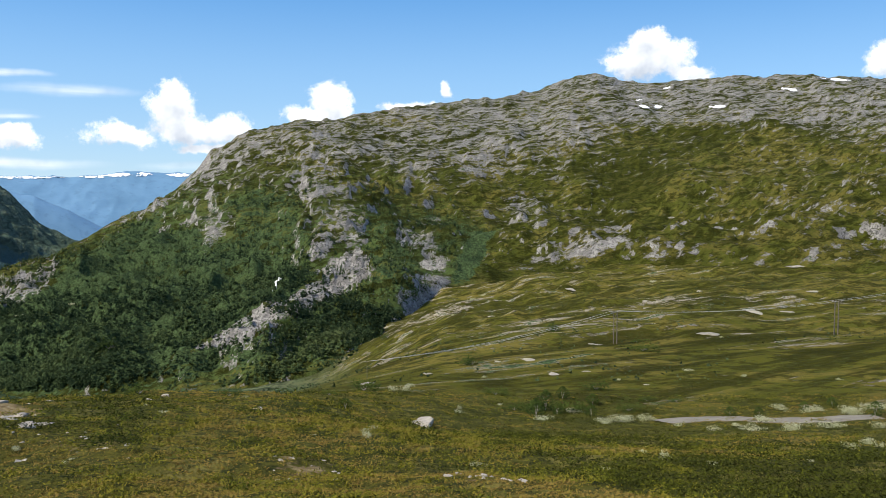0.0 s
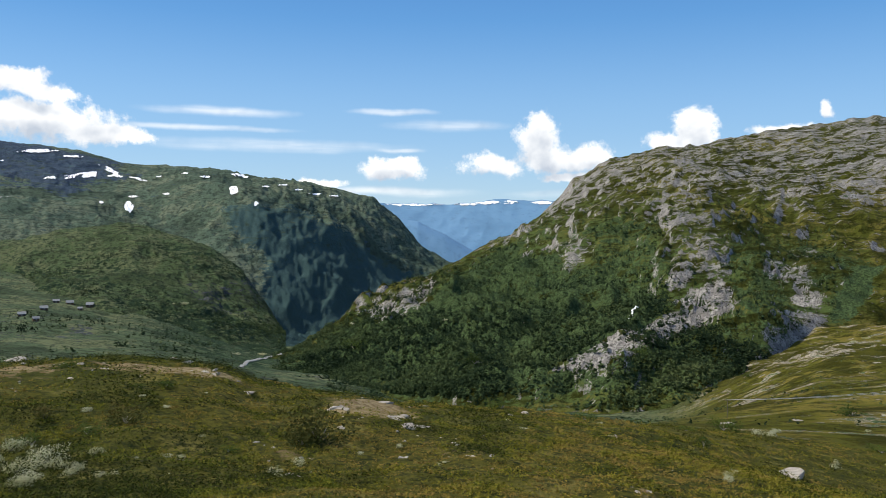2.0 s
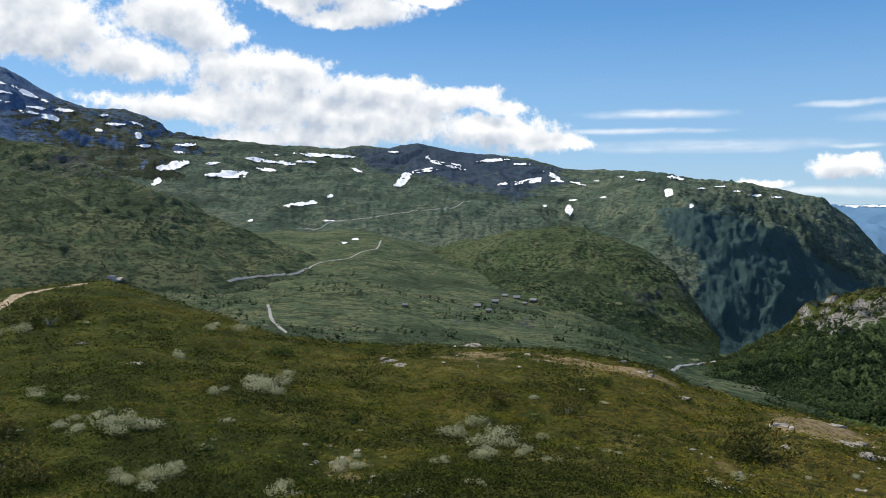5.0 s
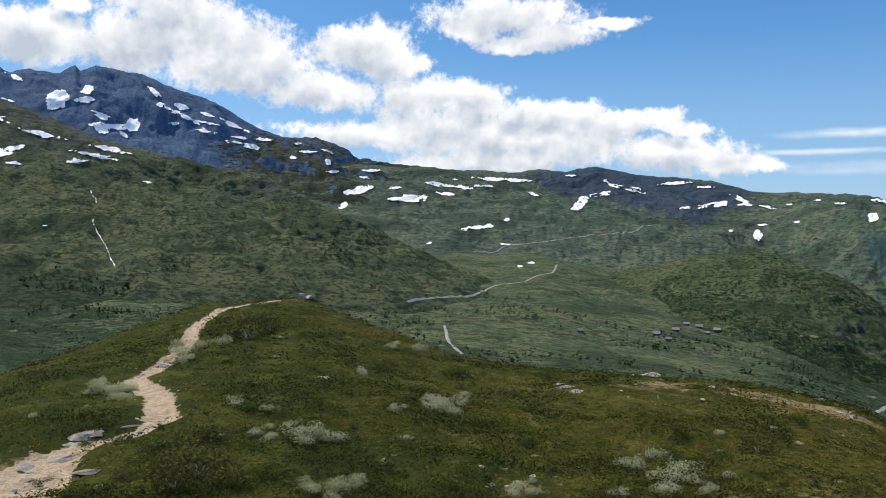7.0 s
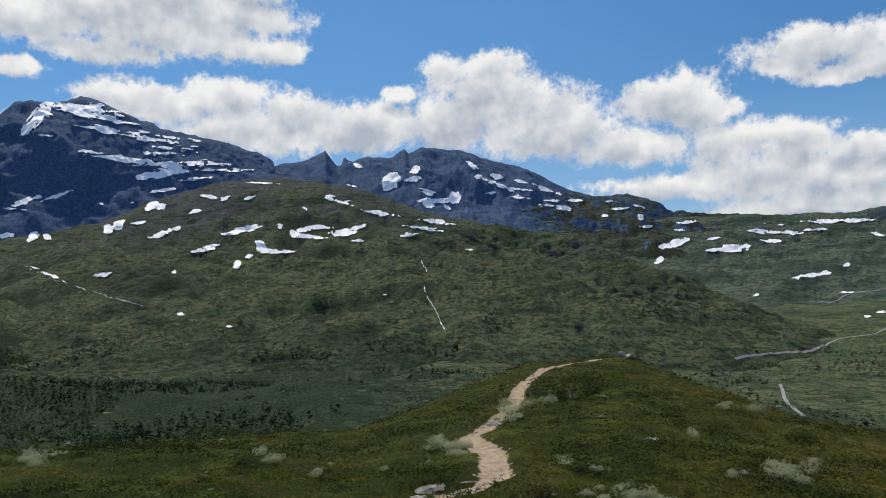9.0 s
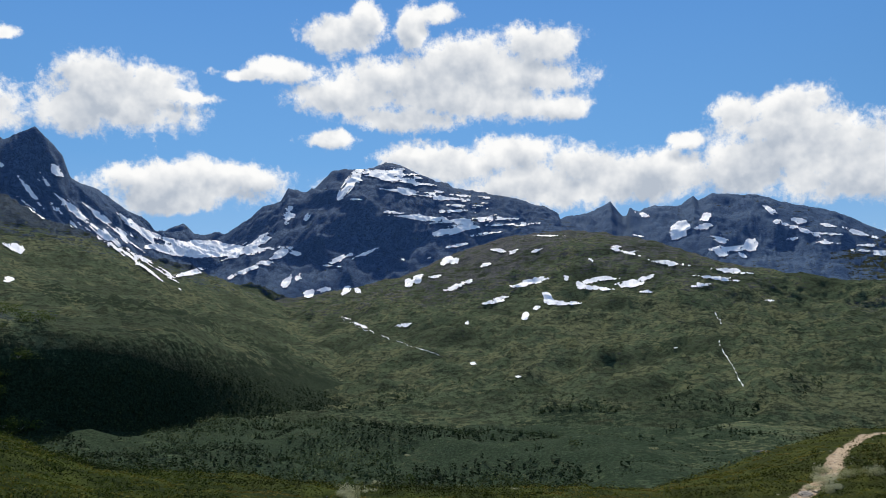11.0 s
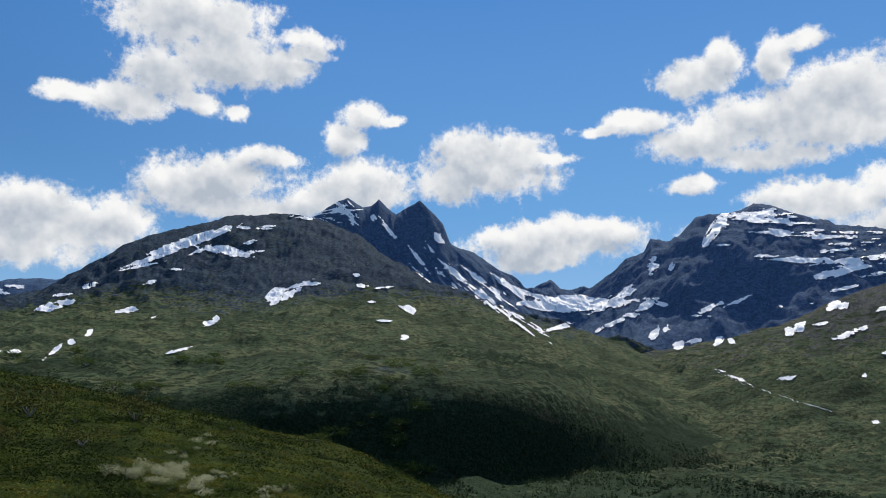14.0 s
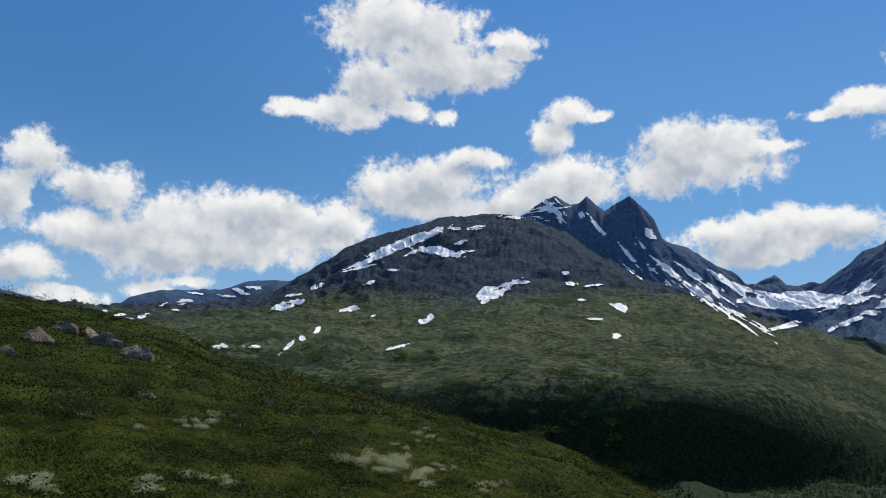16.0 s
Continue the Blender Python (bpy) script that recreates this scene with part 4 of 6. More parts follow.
SLAB_ROCK = [(3.8, -0.2), (7, -0.4), (7, -1.7), (4.6, -2.5)]
DENSE_WOOD = [(-38, -11), (-29, -6.0), (-21, -2.6), (-16, -2.8), (-12, -3.4), (-9, -5.5), (-11, -8), (-16, -10.8), (-20, -12.2), (-28, -12.6)]
THIN_WOOD = [(-13, -3), (-4, -1.8), (3, -2.6), (2, -6), (-3, -9), (-8, -12.6), (-18, -13.4), (-28, -12.8), (-16, -11), (-11, -8), (-9, -5.5)]
FLANK = [(-23, -3.2), (-17.5, 0), (-10, -0.3), (-10, -3.4), (-16, -2.6)]
SUN_GRASS = [(11.5, 1.4), (16.2, 1.6), (17.6, -1.8), (14, -1.8)]


def m_moor(A, el, S, x, y):
    n = fbm(x, y, 220, 5, 31)
    wa, we = A + 1.3 * fbm(x, y, 120, 5, 43, 0.6), el + 1.0 * fbm(x, y, 120, 5, 45, 0.6)
    z = lambda outline, soft=0.8: zone(wa, we, outline, soft)
    high = np.clip((we - interp(A, ROCK_LINE, 1)) / 3.0 + 0.55 + 0.5 * n, 0, 1)
    rock = 0.15 + 0.05 * np.clip(A / 8, 0, 1) + 0.37 * high + 0.28 * z(CRAG_MID) + 0.42 * z(CRAG_WEST) + 0.42 * z(CRAG_EAST) + 0.62 * z(SCREE, 0.6) + 0.45 * z(SPUR_ROCK) + 0.38 * z(BENCH_ROCK, 0.5) + 0.34 * z(SLAB_ROCK)
    rock = rock - 0.2 * z(SUN_GRASS, 1.0)
    wood = 0.86 * z(DENSE_WOOD, 1.6) + 0.52 * z(THIN_WOOD, 1.6) * (1 - z(DENSE_WOOD, 1.6)) + 0.42 * z(FLANK, 1.2) + 0.9 * z(CLEFT_SHADE, 0.4) + 0.30 * n
    lush = np.clip(z(DENSE_WOOD, 3) + z(THIN_WOOD, 3) + z(FLANK, 3), 0, 1) * 0.9 + 0.35 * np.clip((2 - A) / 6, 0, 1) * np.clip((3 - el) / 2, 0, 1)
    return dict(rock=np.clip(rock, 0, 1), wood=np.clip(wood - 1.1 * np.clip(rock - 0.2, 0, 1), 0, 1), lush=np.clip(lush, 0, 1))


GORGE = [(-40, 0.9), (-37.2, 0.8), (-33.2, -0.1), (-30.8, -0.9), (-28, -3.6), (-26, -5), (-28, -9), (-38, -10), (-37.2, -3.3), (-39.2, -1.3)]
# the summit's cloud shadow, painted in through the dark rock mask
CLOUD_SHADOW = [(-62.5, 4.6), (-57.2, 5.4), (-53.7, 4.8), (-50.5, 4.3), (-46.2, 3.1), (-49.8, 1.6), (-53, 1.5), (-56.9, 2.5), (-60, 3.3)]
KNOLL_CLIFF = [(-43, -4.5), (-40.3, -4.1), (-38.2, -4.0), (-36.4, -7.2), (-39.1, -7.3), (-42.3, -5.7)]
FELL_CRAG = [(-87, 1.2), (-84.3, 2.3), (-81.6, 3.7), (-79.3, 3.8), (-78.4, 2.5), (-82, 1.9), (-84.3, 1.3)]
FELL_CRAG_LOW = [(-77.2, -1), (-74.8, -0.2), (-72.4, -1), (-72.4, -2.2), (-75.2, -2.2)]
HORN_LINE = [(-186, 4.2), (-172, 4.8), (-168.5, 4.9), (-162.6, 5.8), (-158, 6.4), (-152.8, 6.4), (-147, 6.7), (-142.5, 7.6), (-136.9, 7.6), (-132, 6.8), (-129, 5.6), (-122, 4.0), (-106, 0)]
HORN_BENCH = [(-137, 4.8), (-134, 4.5), (-129.6, 3.9), (-124.6, 2.7), (-126.2, 2.5), (-131.2, 3.5), (-135.2, 3.7)]


def m_dale(A, el, S, x, y):
    n = fbm(x, y, 400, 5, 33)
    wa, we = A + 1.6 * fbm(x, y, 260, 5, 47, 0.6), el + 0.9 * fbm(x, y, 260, 5, 49, 0.6)
    gorge = zone(wa, we, GORGE, 1.0)
    return dict(rock=np.clip(0.02 + 0.14 * gorge + 0.35 * n + 0.2 * np.clip(S - 3.2, 0, 1) + 0.8 * zone(wa, we, CLOUD_SHADOW, 0.7), 0, 1),
                wood=np.clip(0.72 * gorge + 0.25 * gorge * np.clip((-2 - el) / 3, 0, 1) + 0.4 * n, 0, 1))


def m_knoll(A, el, S, x, y):
    n = fbm(x, y, 200, 4, 35)
    cliff = zone(A + 1.2 * fbm(x, y, 90, 4, 51), el + 0.9 * fbm(x, y, 90, 4, 53), KNOLL_CLIFF, 0.8)
    return dict(lush=np.full(len(A), 0.45), rock=np.clip(0.02 + 0.42 * cliff + 0.3 * n, 0, 1), wood=np.clip(0.18 + 0.5 * n + 0.45 * np.clip((A + 44) / 6, 0, 1) + 0.25 * np.clip((-5 - el) / 2, 0, 1) - 0.3 * cliff, 0, 1))


def m_green(A, el, S, x, y):
    n = fbm(x, y, 300, 4, 37)
    wa, we = A + 1.4 * fbm(x, y, 120, 5, 55, 0.6), el + 0.8 * fbm(x, y, 120, 5, 57, 0.6)
    crag = zone(wa, we, FELL_CRAG, 0.7) + 0.8 * zone(wa, we, FELL_CRAG_LOW, 0.8)
    rock = 0.02 + 0.35 * n + 0.35 * np.clip(S - 3.3, 0, 1) + 0.46 * np.clip((el - 2.6) / 3, 0, 1) * np.clip((-84 - A) / 8, 0, 1) + 0.35 * crag
    return dict(rock=np.clip(rock, 0, 1), wood=np.clip(0.36 - 0.3 * (np.maximum(S, 1) - 1) + 0.6 * n + 0.3 * E_(A, el, -100, -5, 4, 2) + 0.42 * crag, 0, 1))


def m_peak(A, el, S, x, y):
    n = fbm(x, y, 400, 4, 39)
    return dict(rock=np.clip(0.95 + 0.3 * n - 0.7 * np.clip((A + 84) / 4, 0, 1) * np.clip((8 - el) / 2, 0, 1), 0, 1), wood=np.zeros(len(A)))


def m_horns(A, el, S, x, y):
    n = fbm(x, y, 300, 5, 41)
    wa, we = A + 1.4 * fbm(x, y, 160, 5, 59, 0.6), el + 0.7 * fbm(x, y, 160, 5, 61, 0.6)
    bench = zone(wa, we, HORN_BENCH, 0.6)
    rock = np.clip((we - interp(A, HORN_LINE, 1)) / 2.6 + 0.30, 0, 1) + 0.35 * n + 0.45 * bench + 0.4 * E_(A, el, -139, 2.6, 6, 0.5, 5)
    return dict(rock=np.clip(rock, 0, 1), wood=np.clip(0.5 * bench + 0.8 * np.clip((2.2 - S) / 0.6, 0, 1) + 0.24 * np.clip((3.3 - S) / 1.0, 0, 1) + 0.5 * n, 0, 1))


massifs = [
    MOOR_MOUNTAIN.build("mountain", 0.12, (40, 60, 60), M_MOOR, m_moor, "grey rock-topped mountain with green moor and wooded cliffs"),
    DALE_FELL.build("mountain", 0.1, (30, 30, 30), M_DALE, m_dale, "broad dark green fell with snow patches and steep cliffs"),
    DALE_KNOLL.build("hill", 0.09, (36, 36), M_FELL, m_knoll, "green wooded knoll in the valley with a steep dark side"),
    BLUE_FAR.build("mountain", 0.12, (12, 30), M_BLUE, m_dale, "distant haze-blue mountain ridge with snow along its top"),
    BLUE_SPUR.build("mountain", 0.12, (30,), M_BLUE, m_dale, "distant haze-blue mountain spur falling into the valley"),
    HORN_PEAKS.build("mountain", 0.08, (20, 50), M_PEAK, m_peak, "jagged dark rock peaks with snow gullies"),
    GREEN_FELL.build("hill", 0.12, (30, 40, 40), M_FELL, m_green, "wide green fellside with scattered birches below"),
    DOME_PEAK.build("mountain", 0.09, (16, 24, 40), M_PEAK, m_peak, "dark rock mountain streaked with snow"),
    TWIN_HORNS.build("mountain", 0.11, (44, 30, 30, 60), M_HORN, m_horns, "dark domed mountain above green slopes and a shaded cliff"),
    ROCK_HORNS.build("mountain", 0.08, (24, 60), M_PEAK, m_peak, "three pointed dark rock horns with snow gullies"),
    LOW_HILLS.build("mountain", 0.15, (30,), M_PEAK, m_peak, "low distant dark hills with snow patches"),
]

# ---- snow patches, laid on the mountains to fit the camera's view ----
from mathutils.bvhtree import BVHTree


def tree_of(obs):
    verts, polys = [], []
    for ob in obs:
        me, base = ob.data, len(verts)
        co = np.empty(len(me.vertices) * 3)
        me.vertices.foreach_get("co", co)
        verts.extend(map(tuple, co.reshape(-1, 3)))
        idx = np.empty(len(me.loops), int)
        me.loops.foreach_get("vertex_index", idx)
        polys.extend((idx.reshape(-1, 4) + base).tolist())
    return BVHTree.FromPolygons(verts, polys)


LAND = tree_of([ground, *massifs])
STAND = Vector((0, 0, EYE))


def sighted(az, el):
    """Where the eye's line at a bearing and an angle meets the land; places things to fit the camera's view."""
    a, e = radians(az), radians(el)
    way = Vector((math.sin(a) * math.cos(e), math.cos(a) * math.cos(e), math.sin(e)))
    return LAND.ray_cast(STAND + way * 3.0, way)[0]


def snow_material():
    k = Nodes("old_snow", 0.7, 0.3)
    c = k.mix(k.span(k.noise(22, 5), 0.4, 0.7), (0.95, 0.95, 0.95), (0.86, 0.87, 0.88))
    k.bump(k.noise(9, 4), 0.2, 1.0)
    return k.colour(c)


M_SNOW = snow_material()
# bearing, angle above the eye, half width, half height, tilt, brokenness
SNOW_DALE = [
    (-71, 3.35, 0.31, 0.09, 0, 0), (-68.3, 3.72, 0.58, 0.11, -15, 0), (-67.64, 4.21, 0.33, 0.07, -10, 0), (-66.65, 4.07, 0.27, 0.07, 0, 0), (-67.33, 3.07, 0.66, 0.14, -8, 0),
    (-70.08, 2.6, 1.07, 0.18, -3, 0), (-69.76, 2.82, 0.51, 0.21, 0, 0), (-66.15, 3.54, 0.61, 0.15, -5, 0), (-64.8, 3.65, 0.69, 0.11, 0, 0), (-64.1, 4.15, 0.69, 0.15, -12, 0),
    (-62.53, 4.09, 1.34, 0.15, -4, 0), (-64.84, 0.74, 1.1, 0.18, 8, 0), (-64.15, 0.82, 0.42, 0.19, 0, 0), (-63.29, -0.44, 0.42, 0.09, 0, 0), (-61.11, 3.11, 0.29, 0.11, -20, 0),
    (-58.01, 2.33, 0.59, 0.31, 25, 0), (-57.71, 2.76, 0.45, 0.27, 20, 0),
]
SNOW_DALE2 = [
    (-56.13, 4.06, 0.3, 0.19, 20, 0), (-56.32, 3.21, 0.9, 0.31, 8, 0.5), (-54.42, 3.58, 0.99, 0.43, -10, 0.6), (-58.55, 4.42, 0.37, 0.08, 0, 0), (-51.52, 3.9, 0.86, 0.16, 4, 0),
    (-49.37, 3.65, 0.59, 0.12, 0, 0), (-50.75, 2.26, 0.47, 0.2, -5, 0.4), (-48.9, 2.51, 1.1, 0.28, 8, 0.4), (-47.47, 2.92, 0.63, 0.2, -20, 0.3), (-46.92, 2.45, 0.4, 0.12, 0, 0),
    (-45.61, 2.3, 0.48, 0.12, -15, 0), (-46, 1.14, 0.32, 0.12, 0, 0), (-46.2, 0.47, 0.24, 0.44, 10, 0), (-39.5, 1.68, 0.28, 0.36, -30, 0), (-41.42, 2.55, 0.28, 0.1, 0, 0),
    (-39.11, 2.67, 0.56, 0.16, -10, 0),
]
SNOW_DALE3 = [
    (-38.03, 0.77, 0.12, 0.2, 0, 0), (-37.24, 1.96, 0.28, 0.08, 0, 0), (-44.21, 2.46, 0.32, 0.08, 0, 0), (-42.62, 2.75, 0.24, 0.08, 0, 0), (-36.06, 2.08, 0.31, 0.08, 0, 0),
    (-33.9, 1.49, 0.39, 0.1, 0, 0), (-32.73, 1.37, 0.31, 0.08, 0, 0), (-43.81, 1.35, 0.2, 0.08, 0, 0), (-47.87, 0.74, 0.12, 0.12, 0, 0), (-61.89, -1.99, 0.25, 0.11, 0, 0),
    (-61.17, -1.73, 0.22, 0.08, 0, 0), (-68.37, -0.41, 0.2, 0.14, 30, 0), (-62.92, 1.28, 0.28, 0.15, 20, 0), (-36.06, 2.43, 0.24, 0.08, 0, 0), (-35.08, 1.76, 0.24, 0.08, 0, 0),
    (-40.23, 3.11, 0.2, 0.08, 0, 0),
]
SNOW_HORNS = [
    (-93.13, 8.19, 0.52, 0.63, 56, 0), (-92.74, 8.58, 0.33, 0.49, 61, 0), (-91.26, 9.06, 0.33, 0.32, 31, 0), (-91.42, 8.44, 0.47, 0.25, 11, 0), (-90.4, 7.52, 0.61, 0.43, -19, 0.3),
    (-89.54, 6.89, 1.17, 0.36, 1, 0.3), (-88.5, 7.03, 0.42, 0.51, 46, 0), (-90.39, 6.61, 0.27, 0.51, 61, 0), (-89.02, 6.34, 0.14, 0.37, 51, 0), (-95.46, 9.46, 0.44, 0.17, -19, 0),
    (-87.48, 9.47, 0.63, 0.15, -24, 0.4), (-87.12, 9.21, 0.35, 0.29, -39, 0.5),
]
SNOW_HORNS2 = [
    (-85.43, 8.4, 0.51, 0.22, -19, 0), (-85.13, 7.72, 1.16, 0.19, -24, 0.3), (-83.68, 7.95, 0.52, 0.11, -14, 0), (-85.85, 7.26, 0.36, 0.15, 1, 0), (-83.96, 6.88, 0.51, 0.11, -9, 0),
    (-82.18, 7.39, 1.05, 0.15, -21, 0), (-82.75, 7.7, 0.37, 0.11, -19, 0), (-81.61, 6.54, 0.68, 0.11, -4, 0), (-81.23, 6.06, 0.94, 0.27, -9, 0.3), (-80.1, 6.49, 0.53, 0.12, -4, 0),
    (-86.83, 8.5, 0.18, 0.29, -79, 0), (-83.85, 7.45, 0.74, 0.11, -9, 0),
]
SNOW_UPLAND = [
    (-73.36, 3.22, 1.03, 0.28, 11, 0), (-73.83, 2.97, 0.59, 0.16, 1, 0), (-70.77, 2.64, 0.56, 0.16, 1, 0), (-69.46, 2.78, 0.88, 0.24, -2, 0), (-74.49, 2.09, 0.35, 0.28, 46, 0),
    (-75.23, 4.44, 0.47, 0.12, 1, 0), (-75.57, 5.8, 0.47, 0.16, -19, 0), (-75.63, 5.1, 0.23, 0.2, -59, 0), (-77.01, 5.76, 0.62, 0.1, 1, 0), (-77.97, 5.33, 0.23, 0.16, 1, 0),
    (-77.72, 6.31, 0.31, 0.1, 1, 0), (-72.47, 4.59, 0.71, 0.12, 1, 0), (-73.06, 4.1, 0.48, 0.12, -9, 0), (-70.86, 3.43, 0.32, 0.1, 1, 0), (-68.07, 3.8, 0.8, 0.12, -9, 0),
    (-66.87, 3.58, 0.72, 0.12, -4, 0), (-64.28, 4.14, 0.8, 0.16, -4, 0),
]
SNOW_GREEN = [
    (-116.33, 2.63, 0.32, 0.09, -17, 0), (-115.53, 2.19, 0.65, 0.14, -22, 0), (-116.82, 6.29, 0.25, 0.11, -2, 0), (-111.34, 5.35, 0.42, 0.37, 38, 0), (-108.68, 6.61, 0.47, 0.3, 28, 0),
    (-110.56, 6.85, 0.21, 0.07, -2, 0), (-109.94, 5.55, 0.35, 0.11, 8, 0), (-108.52, 4.87, 1, 0.19, 18, 0), (-106.43, 6.39, 0.26, 0.15, -2, 0), (-103.54, 4.96, 1.28, 0.27, 12, 0),
    (-102.97, 5.15, 0.53, 0.23, 18, 0), (-112.21, 2.14, 0.55, 0.18, 10, 0), (-106.17, 3.64, 0.81, 0.19, 8, 0), (-105.43, 3.94, 0.59, 0.23, 18, 0), (-107.89, 2.21, 0.18, 0.19, 38, 0),
    (-112.36, 6.75, 0.14, 0.11, -2, 0),
]
SNOW_GREEN2 = [
    (-99.12, 5.03, 1.09, 0.24, 6, 0), (-99.9, 4.72, 0.31, 0.39, -2, 0), (-98.93, 4.51, 1.02, 0.2, -7, 0), (-97.94, 5.17, 0.79, 0.16, -2, 0), (-96.37, 4.74, 0.87, 0.32, 3, 0),
    (-95.57, 5.04, 0.56, 0.2, 18, 0), (-95.39, 4.16, 0.48, 0.12, -2, 0), (-100.86, 5.32, 0.23, 0.39, -2, 0.3), (-102.15, 3.89, 0.46, 0.39, -47, 0), (-101.47, 3.53, 0.77, 0.23, -2, 0),
    (-100.31, 3.51, 0.58, 0.16, -2, 0), (-103, 3.21, 0.38, 0.19, 23, 0), (-103.76, 2.64, 0.3, 0.31, 48, 0), (-105.2, 7.24, 0.82, 0.12, -7, 0), (-104.64, 7.09, 0.45, 0.12, 18, 0),
    (-102.94, 7.21, 0.3, 0.12, 18, 0),
]
SNOW_GREEN3 = [
    (-95.9, 8.03, 0.56, 0.12, -12, 0), (-97.3, 7.33, 0.4, 0.12, -2, 0), (-96.72, 6.93, 0.99, 0.16, -17, 0), (-96.12, 6.96, 0.32, 0.08, -2, 0), (-93.95, 6.09, 1.12, 0.2, -10, 0),
    (-99.09, 6.48, 0.23, 0.12, -32, 0), (-89.76, 5.34, 1.12, 0.2, -10, 0), (-90.57, 4.88, 1.36, 0.16, -10, 0), (-91.99, 4.48, 0.6, 0.2, 3, 0), (-102.16, 8.26, 1.15, 0.1, -2, 0),
    (-87.61, 3.32, 0.32, 0.12, -2, 0), (-93.7, 0.3, 0.2, 0.08, -2, 0), (-107.49, -0.64, 0.25, 0.15, -2, 0), (-104.38, -1.56, 0.19, 0.12, -2, 0),
]
SNOW_DOME = [
    (-113.26, 12.91, 1.61, 0.47, -1, 0.3), (-112.28, 12.39, 2, 0.47, -6, 0.5), (-116.12, 12.15, 1.42, 0.56, 54, 0.3), (-115.7, 12.54, 0.57, 0.87, -41, 0.4), (-110.73, 11.4, 2.17, 0.47, -6, 0.75),
    (-108.39, 11, 1.55, 0.23, -6, 0.8), (-106.84, 11.1, 1.15, 0.15, -6, 0.7), (-107.26, 10.46, 1.15, 0.19, -4, 0.8), (-108.44, 10.14, 1.16, 0.2, -1, 0.3), (-110.03, 9.64, 2.15, 0.35, -4, 0.5),
    (-106.93, 9.55, 2.29, 0.31, 4, 0.5), (-108.51, 8.85, 1.74, 0.43, 11, 0.2),
]
SNOW_DOME2 = [
    (-106.61, 8.48, 1.14, 0.15, 7, 0), (-104.66, 9.53, 1.12, 0.15, -6, 0.6), (-104.12, 9.14, 1.41, 0.15, 2, 0.4), (-108.57, 7.68, 0.85, 0.14, 11, 0), (-112.97, 10.08, 0.8, 0.14, -6, 0),
    (-115.55, 10.98, 0.48, 0.1, -1, 0), (-116.89, 6.79, 1, 0.24, 24, 0), (-114.88, 7.25, 0.88, 0.16, 24, 0), (-120.45, 9.87, 0.49, 0.8, -11, 0.3), (-119.24, 9.64, 0.41, 0.48, 59, 0.4),
    (-120.1, 7.26, 0.81, 0.32, -21, 0.4), (-120.9, 7.15, 0.73, 0.32, 29, 0),
]
SNOW_DOME3 = [
    (-118.95, 4.33, 0.48, 0.4, 29, 0), (-117.95, 4.63, 0.56, 0.16, 9, 0), (-120.54, 5.07, 0.56, 0.32, 59, 0), (-116.36, 4.59, 0.4, 0.32, 49, 0), (-115.57, 4.57, 0.16, 0.32, 59, 0),
    (-117.7, 6.33, 0.4, 0.1, -1, 0), (-119.73, 5.46, 0.24, 0.48, -31, 0.4), (-112, 5.07, 0.31, 0.39, 39, 0), (-106.56, 6.27, 0.3, 0.15, 19, 0), (-109.21, 6.66, 0.46, 0.35, 29, 0),
    (-108.73, 4.77, 1.07, 0.19, 19, 0), (-110.23, 5.48, 0.35, 0.12, -1, 0), (-105.55, 7.34, 0.56, 0.12, -1, 0), (-104.63, 7.18, 0.44, 0.11, 19, 0),
]
SNOW_GLAC = [
    (-125.53, 7.41, 3.4, 0.68, -4, 0), (-126.93, 7.21, 3.39, 0.6, -4, 0), (-123.72, 7.31, 2.41, 0.4, 4, 0), (-128.52, 7.93, 2.38, 0.32, -19, 0.3), (-122.91, 7.7, 1.81, 0.56, 29, 0.3),
    (-130.11, 8.4, 1.58, 0.47, -36, 0.4), (-131.69, 8.5, 1.76, 0.55, -36, 0.7), (-133.25, 8.68, 2.32, 0.47, -39, 0.85), (-126.93, 5.75, 1.11, 0.32, 14, 0.3), (-128.91, 5.95, 1.58, 0.32, -31, 0.8),
    (-130.88, 6.94, 2.35, 0.47, -36, 0.85), (-123.33, 5.91, 1.12, 0.28, 24, 0.2), (-122.12, 6.49, 0.8, 0.32, -1, 0.3),
]
SNOW_TWIN = [
    (-143.31, 13.78, 1.59, 0.52, 9, 0.55), (-142.24, 13.86, 1.08, 0.74, -41, 0.55), (-143.81, 13.19, 1.4, 0.22, -1, 0.6), (-140.21, 13.44, 0.29, 0.6, -61, 0.4), (-139.07, 12.55, 0.82, 0.23, -51, 0.3),
    (-135.45, 11.94, 0.54, 0.35, -46, 0.1), (-136.93, 10.53, 1.06, 0.15, -51, 0), (-136.71, 9.38, 0.98, 0.15, -41, 0), (-134.6, 8.85, 1.15, 0.19, -43, 0.6), (-135.21, 10.2, 1.15, 0.16, -51, 0.5),
    (-132.84, 7.9, 1.01, 0.16, -36, 0.5), (-131.47, 7.13, 1.17, 0.16, -31, 0.4),
]
